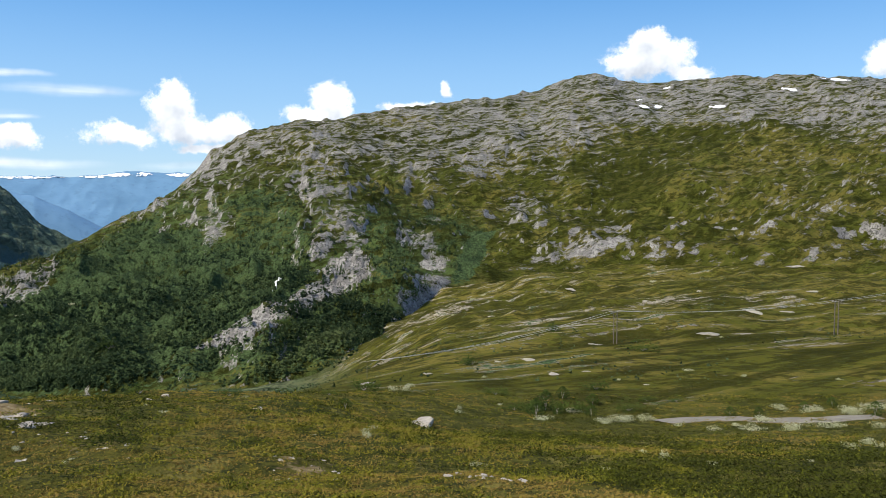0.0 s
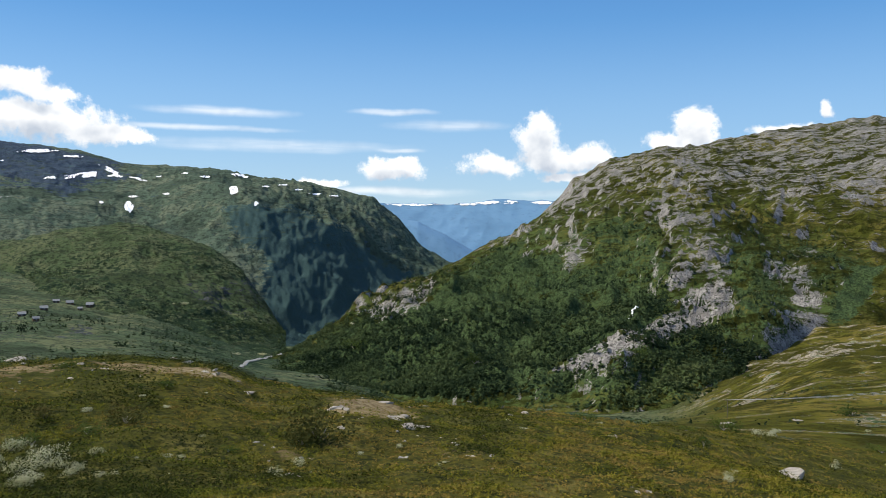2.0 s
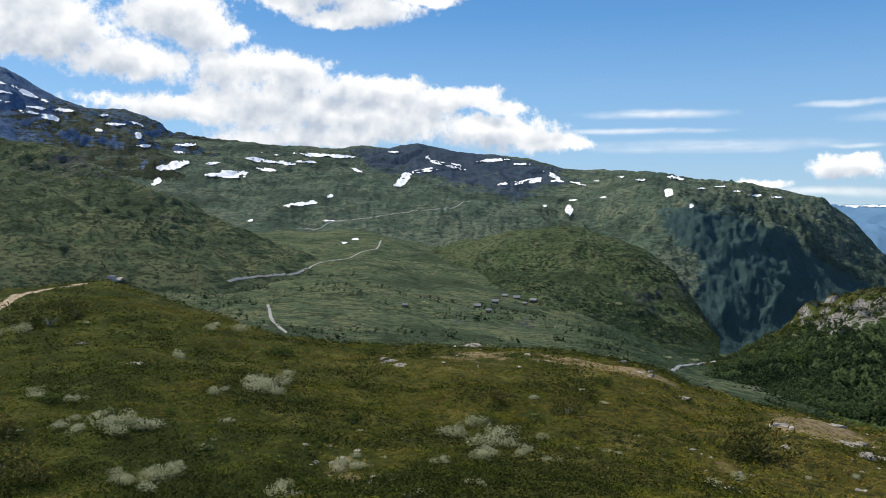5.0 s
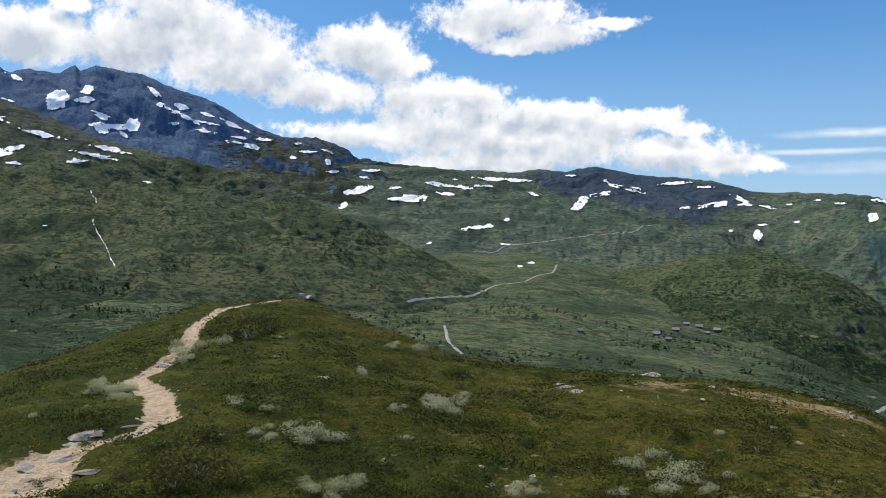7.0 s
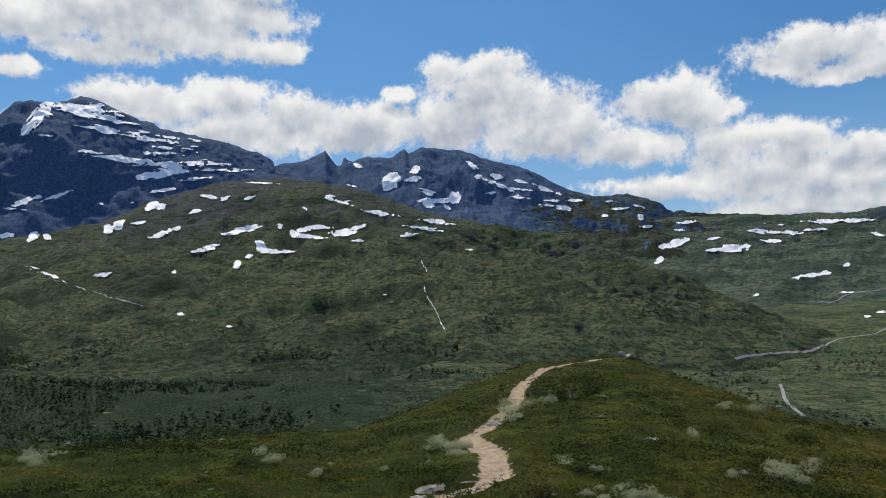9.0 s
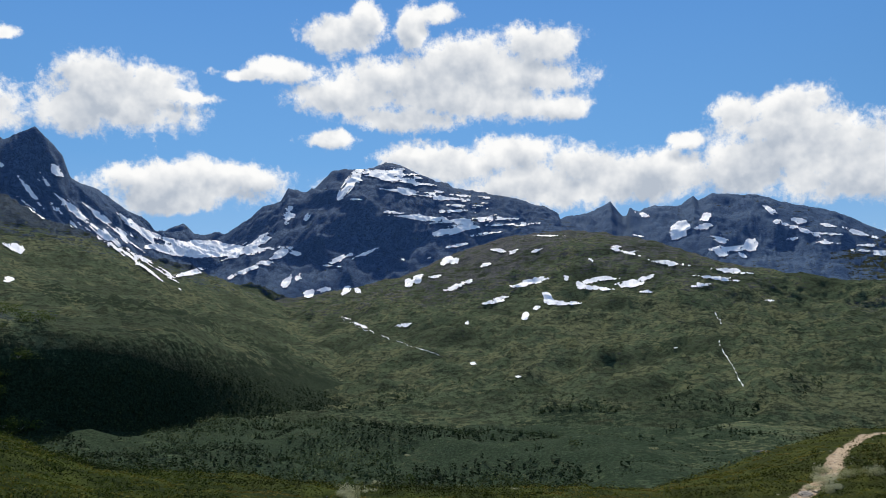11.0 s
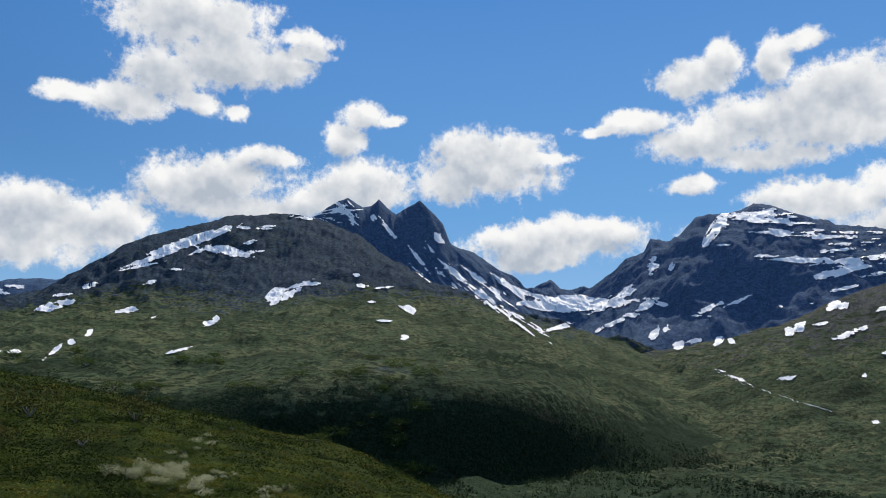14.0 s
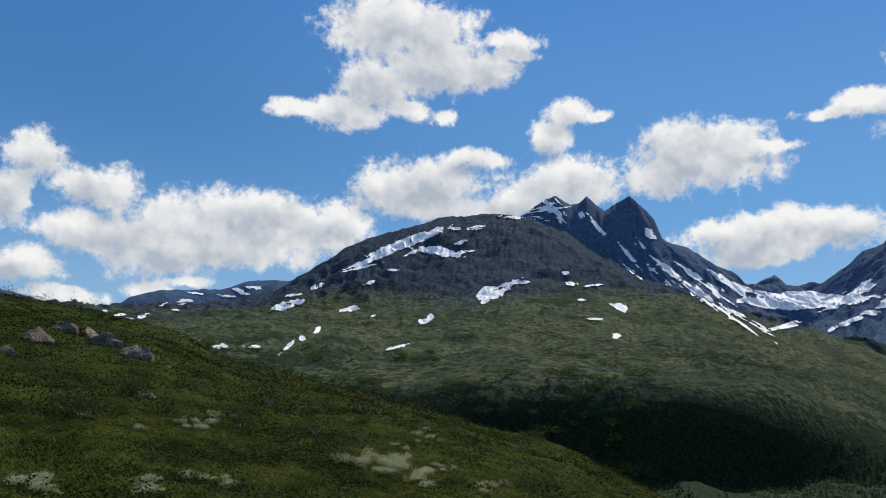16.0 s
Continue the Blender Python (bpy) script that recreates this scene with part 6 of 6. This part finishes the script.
LEDGES = [(18.21, -9.59, 0.94), (21.04, -7.94, 1.02), (10.65, -10.62, 0.71), (5.9, -11.81, 0.94), (-5.42, -13.5, 0.78), (9.03, -6.86, 0.71), (14.06, -7.52, 0.39), (23.71, -4.86, 0.78), (15.65, -1.8, 0.47), (3.89, -12.0, 0.47), (24.76, -6.45, 0.71), (14.26, -8.01, 0.31), (10.28, -12.49, 0.55), (14.36, -13.18, 0.39), (7.91, -12.77, 0.2), (17.78, -6.73, 0.55), (-0.97, -12.85, 0.55), (3.47, -8.85, 0.31), (23.12, -7.86, 0.63)]
CRAGS = [(-174.6, 3.88, 0.94), (-173.22, 3.53, 0.84), (-171.81, 3.07, 0.79), (-170.35, 2.41, 0.73), (-169.3, -0.12, 0.5), (-176.64, 3.21, 0.84), (-177.79, 2.26, 0.73), (-168.35, 1.84, 0.29)]
WILLOWS_A = [(-52.98, -15.24, 1.96), (-51.4, -16.24, 1.37), (-54.54, -14.98, 0.98), (-67.74, -11.6, 1.25), (-66.56, -11.59, 0.86), (-61.72, -17.04, 1.18), (-54.94, -16.89, 0.86), (-48.01, -15.2, 0.51), (-42.96, -15.89, 0.63), (-36.29, -17.2, 0.86), (-65.99, -18.25, 1.41), (-48.61, -12.58, 0.39), (-47.4, -16.54, 0.71), (-70.83, -11.79, 0.39), (-70.03, -11.81, 0.31), (-52.99, -18.2, 0.78), (-56.88, -18.87, 0.78), (-58.77, -18.01, 0.63), (-34.89, -16.88, 0.55), (-49.41, -15.74, 0.78), (-89.37, -10.27, 1.33), (-84.95, -8.31, 1.18), (-84.41, -7.76, 1.33), (-76.15, -13.67, 1.96), (-79.64, -13.58, 1.02), (-70.96, -15.49, 0.63), (-67.42, -11.66, 1.33), (-74.52, -17.34, 1.76), (-76.5, -16.78, 0.98), (-50.92, -15.87, 1.18)]
WILLOWS_B = [(-71.09, -7.76, 0.78), (-73.05, -9.56, 0.55), (-79.28, -11.9, 0.55), (-70.62, -12.08, 0.55), (-81.58, -11.16, 0.47), (-65.82, -11.05, 0.55), (-69.08, -7.97, 0.55), (-85.95, -16.05, 0.39), (-69.79, -13.79, 0.63), (-102.07, -10.47, 1.18), (-89.23, -10.45, 1.18), (-88.04, -10.29, 0.55), (-94.0, -11.6, 0.39), (-98.67, -11.72, 0.78), (-116.32, -9.28, 1.18), (-114.4, -8.98, 0.78), (-81.43, -11.5, 0.63), (-77.67, -12.93, 0.78), (-153.46, -4.51, 1.57), (-152.09, -4.95, 0.98), (-165.89, -1.66, 0.71), (-166.66, -5.11, 1.02), (-175.62, -5.64, 1.41), (-149.78, -4.4, 0.63), (-168.49, -6.17, 1.02), (-164.12, -5.44, 0.86), (-155.2, -4.3, 0.63), (-150.51, -5.65, 0.78), (-173.99, -6.06, 0.63), (-169.73, -2.22, 0.47)]
WILLOWS_C = [(-146.67, -5.4, 0.71), (15.41, -17.79, 0.59), (2.5, -18.85, 0.43), (-5.24, -16.69, 0.63), (13.94, -17.54, 0.27), (11.36, -18.78, 0.39), (27.05, -15.96, 0.43), (28.64, -15.57, 0.86), (1.06, -15.33, 0.63), (-2.59, -13.97, 0.78), (-27.94, -15.86, 0.31), (-5.44, -16.8, 0.35), (18.59, -17.83, 0.27)]
WILLOWS_D = [(-154.89, -4.04, 1.3), (-152.84, -3.76, 0.9), (-150.52, -4.58, 0.9), (-149.19, -4.26, 0.7), (-168.31, -5.75, 1.2), (-164.25, -5.34, 1.0), (-165.44, -1.62, 1.0), (-166.24, -2.09, 0.8), (-151.22, -2.05, 0.8), (-146.07, -5.39, 1.0), (-163.76, -1.35, 0.6), (-152.32, -2.82, 0.6)]
WILLOWS = WILLOWS_D + WILLOWS_A + WILLOWS_B + WILLOWS_C
JUNIPERS = [(-33.33, -15.32, 1.65), (-46.2, -13.51, 1.18), (-50.99, -12.84, 0.78), (-83.76, -15.94, 2.35), (-85.22, -16.63, 1.57), (-81.13, -16.52, 1.37), (-80.87, -7.18, 1.57), (-79.35, -6.62, 0.94), (-83.05, -13.52, 1.18), (-33.62, -15.28, 1.96), (-34.73, -15.55, 1.18), (-173.18, -1.59, 1.57), (-161.54, -0.53, 1.57), (-155.39, -0.71, 1.57), (-169.94, -0.06, 0.94), (-158.38, -2.32, 1.33), (-163.29, -2.08, 1.18)]
SAPLINGS = [(-6.96, -15.12, 0.39), (6.66, -15.62, 0.55), (7.33, -15.21, 0.55), (8.14, -15.45, 0.39), (10.52, -15.47, 0.35), (10.62, -14.7, 0.39), (8.52, -14.41, 0.39), (21.58, -14.84, 0.31), (19.79, -14.83, 0.31), (28.42, -13.89, 0.39), (24.32, -14.02, 0.31), (25.98, -13.59, 0.27), (-116.16, -8.97, 0.39), (-111.99, -8.7, 0.35)]
TRACKSIDE = [(11.51, -15.91, 0.78), (12.67, -15.73, 1.02), (14.21, -15.52, 0.71), (9.13, -15.26, 0.78), (7.14, -15.87, 0.71), (21.93, -14.88, 0.78), (21.24, -15.59, 0.78), (23.68, -15.33, 0.94), (25.7, -14.92, 1.02), (26.98, -13.9, 1.02), (28.56, -13.43, 0.94), (25.0, -13.98, 0.86), (22.96, -14.13, 0.63), (28.91, -14.51, 0.78), (18.72, -15.83, 0.55), (20.17, -15.41, 0.55), (16.49, -15.73, 0.47)]
CABINS = [(-52.54, -6.46, 0.2), (-51.29, -6.12, 0.2), (-50.58, -5.69, 0.16), (-49.79, -5.82, 0.2), (-48.6, -5.99, 0.2), (-51.76, -6.78, 0.16), (-49.19, -6.22, 0.12), (-57.72, -6.46, 0.16)]

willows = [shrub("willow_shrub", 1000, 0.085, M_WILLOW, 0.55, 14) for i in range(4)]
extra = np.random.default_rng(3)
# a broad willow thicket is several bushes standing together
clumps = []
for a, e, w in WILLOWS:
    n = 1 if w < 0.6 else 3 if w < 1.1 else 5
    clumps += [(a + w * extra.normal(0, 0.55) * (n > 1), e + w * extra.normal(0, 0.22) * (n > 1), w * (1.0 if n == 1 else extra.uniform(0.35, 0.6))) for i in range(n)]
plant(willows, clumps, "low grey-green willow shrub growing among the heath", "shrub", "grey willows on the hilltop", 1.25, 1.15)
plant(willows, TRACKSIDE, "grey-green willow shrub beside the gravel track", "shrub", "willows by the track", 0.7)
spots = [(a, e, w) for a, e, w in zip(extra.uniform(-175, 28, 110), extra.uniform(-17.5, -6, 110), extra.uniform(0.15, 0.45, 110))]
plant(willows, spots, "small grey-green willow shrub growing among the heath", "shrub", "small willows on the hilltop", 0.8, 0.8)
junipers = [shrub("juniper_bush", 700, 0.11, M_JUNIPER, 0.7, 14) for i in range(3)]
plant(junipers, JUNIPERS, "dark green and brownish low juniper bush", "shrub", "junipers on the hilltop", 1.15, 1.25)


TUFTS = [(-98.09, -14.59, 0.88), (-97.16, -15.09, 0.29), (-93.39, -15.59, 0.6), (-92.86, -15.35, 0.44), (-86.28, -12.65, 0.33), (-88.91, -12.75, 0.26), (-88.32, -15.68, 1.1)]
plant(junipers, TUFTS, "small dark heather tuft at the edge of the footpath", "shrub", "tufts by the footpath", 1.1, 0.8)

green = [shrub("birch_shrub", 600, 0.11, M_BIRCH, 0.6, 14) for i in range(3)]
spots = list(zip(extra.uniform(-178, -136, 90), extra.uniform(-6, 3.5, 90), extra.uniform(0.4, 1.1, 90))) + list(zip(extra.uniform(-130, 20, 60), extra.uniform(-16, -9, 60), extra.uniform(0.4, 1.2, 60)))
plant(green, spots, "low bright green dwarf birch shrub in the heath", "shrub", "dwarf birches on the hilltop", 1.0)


def sapling(n):
    root = new("birch_sapling")
    part("trunk", stems(3, 1.5, 0.35, 0.04), M_BARK, root)
    up = rng.uniform(0.1, 1, n)
    wide = 1.35 * np.sin(np.pi * np.clip(up * 0.85 + 0.12, 0, 1)) * rng.uniform(0.2, 1, n) ** 0.6
    a = rng.uniform(0, 2 * np.pi, n)
    c = np.stack([wide * np.cos(a), wide * np.sin(a), 2.3 * up], 1)
    # crown tone lightens upwards, shading put into the leaf colour
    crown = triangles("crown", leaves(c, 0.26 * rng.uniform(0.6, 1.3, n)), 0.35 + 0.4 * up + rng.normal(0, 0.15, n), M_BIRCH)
    crown.parent = root
    return root


saplings = [sapling(420) for i in range(3)]
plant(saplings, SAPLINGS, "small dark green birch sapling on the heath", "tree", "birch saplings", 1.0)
retire(willows + junipers + saplings + green)


def boulder_mesh(seed, flat, fine):
    """A cracked block with rounded edges, about one metre in half width."""
    q = np.random.default_rng(seed)
    bm = bmesh.new()
    bmesh.ops.create_icosphere(bm, subdivisions=fine, radius=1.0)
    cuts = [(Vector(q.normal(0, 1, 3)).normalized(), q.uniform(0.35, 0.75)) for i in range(11)]
    for v in bm.verts:
        for n, d in cuts:
            over = v.co.dot(n) - d
            if over > 0:
                v.co -= n * over * 0.97
        v.co *= 1 + 0.16 * noise.fractal(v.co * 2.6 + Vector((seed, 0, 0)), 0.8, 2.0, 4)
        v.co.z *= flat
    return bm


def boulders(name, spots, material, flat, sink, label, category, group, fine=3):
    for i, (az, el, w) in enumerate(spots):
        p = sighted(az, el)
        if p is None:
            continue
        me = bpy.data.meshes.new(name)
        bm = boulder_mesh(11 * i + len(name), flat, fine)
        bm.to_mesh(me)
        bm.free()
        me.materials.append(material)
        r = p.length * math.radians(w)
        ob = new(name, me)
        ob.matrix_world = Matrix.Translation(p - Vector((0, 0, sink * r * flat))) @ Matrix.Rotation(1.7 * i, 4, "Z") @ Matrix.Diagonal((r, r * 0.8, r, 1))
        tagged(ob, label, category, group)


boulders("boulder", [(a, e, 1.65 * w) for a, e, w in BOULDERS], M_STONE, 0.36, 0.25, "pale grey lichened boulder lying on the heath", "rock", "boulders on the hilltop")
boulders("rock_ledge", LEDGES, M_LEDGE, 0.16, 0.3, "flat pale rock ledge bare in the moor", "rock", "ledges in the moor")
boulders("crag", [(a, e, 2.2 * w) for a, e, w in CRAGS], M_CRAG, 0.75, 0.3, "grey rock crag sticking out of the heath slope", "rock", "crags on the slope")
SLABS = [(-90.19, -12.68, 1.12), (-88.17, -12.49, 0.66), (-91.91, -14.3, 1.58), (-90.35, -14.98, 1.19), (-94.37, -15.22, 0.86), (-88.9, -13.19, 0.53), (-98.15, -14.99, 0.43), (-96.83, -14.65, 0.4),
         (-93.74, -15.76, 0.99), (-89.79, -15.94, 0.72), (-86.47, -12.64, 0.4), (-96.15, -15.47, 0.46)]
boulders("rock_slab", SLABS, M_SLAB, 0.16, 0.25, "flat grey-brown rock slab bare in the sandy footpath", "rock", "slabs in the footpath", 4)
bits = np.random.default_rng(5)
small = []
for a, aw, q, rw, w in BARE[:8]:
    for i in range(16):
        az, r = a + aw * bits.uniform(-1, 1), q + rw * bits.uniform(-1, 1)
        small.append((az, math.degrees(math.atan2(float(ground_at(np.array([az]), np.array([r]))[0]) - EYE, r)), math.degrees(bits.uniform(0.05, 0.15) / r)))
for (a0, r0), (a1, r1) in zip(TRAIL[1:-1], TRAIL[2:]):
    for i in range(7):
        f = bits.uniform(0, 1)
        r = r0 + f * (r1 - r0)
        az = a0 + f * (a1 - a0) + math.degrees(bits.normal(0, 0.45) / r)
        small.append((az, math.degrees(math.atan2(float(ground_at(np.array([az]), np.array([r]))[0]) - EYE, r)), math.degrees(bits.uniform(0.04, 0.13) / r)))
boulders("stone", small, M_STONE, 0.45, 0.1, "small pale stone on bare ground", "stone", "stones on bare ground", 2)


def ribbon(name, line, wide, lift, material, label, category, ragged=0.0, step=0.12):
    """A strip laid on the land along a line of bearings and angles."""
    pts = []
    for (a0, e0), (a1, e1) in zip(line[:-1], line[1:]):
        n = max(2, int(math.hypot(a1 - a0, e1 - e0) / step))
        pts += [sighted(a0 + (a1 - a0) * i / n + 0.09 * ragged * math.sin(9.0 * (e0 + (e1 - e0) * i / n)), e0 + (e1 - e0) * i / n) for i in range(n)]
    pts = [p for p in pts + [sighted(*line[-1])] if p is not None]
    usual = sorted(p.length for p in pts)[len(pts) // 2]
    pts = [p for p in pts if 0.55 * usual < p.length < 1.8 * usual]
    smooth = [sum(pts[max(0, i - 2):i + 3], Vector()) / len(pts[max(0, i - 2):i + 3]) for i in range(len(pts))]
    verts, faces = [], []
    for i, p in enumerate(smooth):
        d = smooth[min(i + 1, len(smooth) - 1)] - smooth[max(i - 1, 0)]
        d.z = 0
        across = Vector((d.y, -d.x, 0)).normalized() * wide * 0.5 * (1 + ragged * math.sin(2.3 * i) * math.sin(0.7 * i)) * (0.2 if ragged > 0.8 and math.sin(1.9 * i) + 0.6 * math.sin(4.3 * i) < -0.35 else 1.0)
        for k in (-1.0, 1.0):
            q = p + across * k
            down = LAND.ray_cast(Vector((q.x, q.y, 3000)), Vector((0, 0, -1)))[0]
            top = (down.z if down is not None else q.z) + lift
            verts += [(q.x, q.y, top), (q.x + across.x * k * 0.1, q.y + across.y * k * 0.1, top - lift - 0.3)]
        if i:
            b = 4 * i
            faces += [[b - 4, b - 2, b + 2, b], [b - 3, b - 4, b, b + 1], [b - 2, b - 1, b + 3, b + 2]]
    ob = link(name, verts, faces, material, smooth=False)
    return tagged(ob, label, category, kind="structure" if "road" in name or "track" in name else "")


ribbon("road", ROAD_LOW, 2.5, 0.3, M_GRAVEL, "pale road winding along the valley floor", "road")
ribbon("road", ROAD_MID, 3.2, 0.25, M_GRAVEL, "pale road crossing the green valley", "road")
ribbon("road", ROAD_HIGH, 3.4, 0.8, M_GRAVEL, "pale road climbing the far valley side", "road")
ribbon("road", VALLEY_ROAD, 3.0, 0.6, M_GRAVEL, "pale road at the mouth of the gorge", "road")
ribbon("track", TRACK_RIGHT, 3.4, 0.06, M_TRACK, "grey gravel track between willow shrubs", "track", step=0.5)
ribbon("brook", BROOK_FELL, 1.6, 0.5, M_FOAM, "thin white brook running down the fellside", "stream", 0.95)
ribbon("brook", BROOK_FELL_LOW, 0.8, 0.4, M_FOAM, "thin white brook running down the fellside", "stream", 0.95)
ribbon("brook", BROOK_SADDLE, 1.0, 0.5, M_FOAM, "white brook coming down from the glacier", "stream", 0.9)
ribbon("waterfall", CASCADE, 2.6, 0.8, M_FOAM, "white waterfall among dark birch woods", "waterfall", 0.6)


def tube(p, q, r0, r1, seg=8):
    p, q = Vector(p), Vector(q)
    bm = bmesh.new()
    m = Matrix.Translation((p + q) / 2) @ (q - p).to_track_quat("Z", "Y").to_matrix().to_4x4()
    bmesh.ops.create_cone(bm, segments=seg, radius1=r0, radius2=r1, depth=(q - p).length, matrix=m, cap_ends=True)
    return bm


def power_pole(twin, high, spread):
    root = new("power_pole")
    for k in ((-spread, spread) if twin else (0,)):
        part("pole", tube((k, 0, -0.6), (k, 0, high), 0.018 * high, 0.013 * high), M_POLE, root)
    arm = spread + 0.09 * high
    beam = part("crossarm", tube((-arm, 0, 0.95 * high), (arm, 0, 0.95 * high), 0.010 * high, 0.010 * high, 6), M_POLE, root)
    for k in (-0.9 * arm, 0, 0.9 * arm):
        part("insulator", tube((k, 0, 0.955 * high), (k, 0, 0.99 * high), 0.007 * high, 0.005 * high, 6), M_STONE, beam, "pale porcelain insulator")
    if twin:
        part("brace", tube((-spread, 0, 0.74 * high), (spread, 0, 0.93 * high), 0.006 * high, 0.006 * high, 6), M_POLE, root)
    return root


tops = []
for az, el, deg, twin in ((-5.42, -13.15, 1.25, False), (12.12, -10.53, 2.3, True), (26.1, -9.11, 2.2, True)):
    p = sighted(az, el)
    high = p.length * math.tan(radians(deg))
    ob = power_pole(twin, high, 0.05 * high)
    ob.matrix_world = Matrix.Translation(p) @ Matrix.Rotation(radians(-az + 15), 4, "Z")
    tops.append((p + Vector((0, 0, 0.99 * high)), Matrix.Rotation(radians(-az + 15), 3, "Z") @ Vector((0.12 * high, 0, 0))))
    tagged(ob, "weathered wooden power pole with twin legs on the moor" if twin else "thin weathered wooden power pole in the moor", "power pole", "power poles")
tops.append((tops[-1][0] + Vector((70, 25, 9)), tops[-1][1]))
for (p, u), (q, v) in zip(tops[:-1], tops[1:]):
    for k in (-1, 1):
        a, b = p + k * u, q + k * v
        sag = 0.02 * (b - a).length
        knots = [a.lerp(b, i / 14) - Vector((0, 0, 4 * sag * (i / 14) * (1 - i / 14))) for i in range(15)]
        bm = bmesh.new()
        for c, d in zip(knots[:-1], knots[1:]):
            m = Matrix.Translation((c + d) / 2) @ (d - c).to_track_quat("Z", "Y").to_matrix().to_4x4()
            bmesh.ops.create_cone(bm, segments=5, radius1=0.025, radius2=0.025, depth=(d - c).length, matrix=m)
        wire_line = part("power_cable", bm, M_CABLE, None)
        tagged(wire_line, "thin pale sagging power cable between wooden poles", "cable", "power cables")


def box(x0, x1, y0, y1, z0, z1):
    bm = bmesh.new()
    bmesh.ops.create_cube(bm, size=1, matrix=Matrix.Translation(((x0 + x1) / 2, (y0 + y1) / 2, (z0 + z1) / 2)) @ Matrix.Diagonal((x1 - x0, y1 - y0, z1 - z0, 1)))
    return bm


def cabin(long, deep, wall, ridge):
    root = new("cabin")
    bm = box(-long / 2, long / 2, -deep / 2, deep / 2, -1.5, wall)
    for x in (-long / 2, long / 2):
        a = [bm.verts.new((x, y, z)) for y, z in ((-deep / 2, wall), (deep / 2, wall), (0, ridge))]
        bm.faces.new(a)
    part("wall", bm, M_PLANK, root)
    for s in (-1, 1):
        bm = bmesh.new()
        e, o = deep / 2 + 0.5, long / 2 + 0.5
        drop = (ridge - wall) / (deep / 2) * 0.5
        lo = [bm.verts.new((x, s * y, z)) for x, y, z in ((-o, 0, ridge), (o, 0, ridge), (o, e, wall - drop), (-o, e, wall - drop))]
        f = bm.faces.new(lo)
        up = bmesh.ops.extrude_face_region(bm, geom=[f])["geom"]
        bmesh.ops.translate(bm, vec=(0, 0, 0.25), verts=[v for v in up if isinstance(v, bmesh.types.BMVert)])
        part("roof", bm, M_TURF, root)
    part("door", box(-0.5, 0.5, -deep / 2 - 0.06, -deep / 2 - 0.004, 0, 2.0), M_BARK, root)
    for x in (-long * 0.3, long * 0.3):
        part("window", box(x - 0.5, x + 0.5, -deep / 2 - 0.06, -deep / 2 - 0.004, 0.9, 1.9), M_GLASS, root)
    return root


for i, (az, el, w) in enumerate(CABINS):
    p = sighted(az, el)
    size = min(2.2 * p.length * math.radians(w), 8.0)
    ob = cabin(size, 0.7 * size, 2.1, 2.1 + 0.28 * size)
    ob.matrix_world = Matrix.Translation(p + Vector((0, 0, 0.4))) @ Matrix.Rotation(radians(-az + 20 * math.sin(3.0 * i)), 4, "Z")
    tagged(ob, "small brown wooden cabin with a pale roof", "cabin", "cabins in the valley")
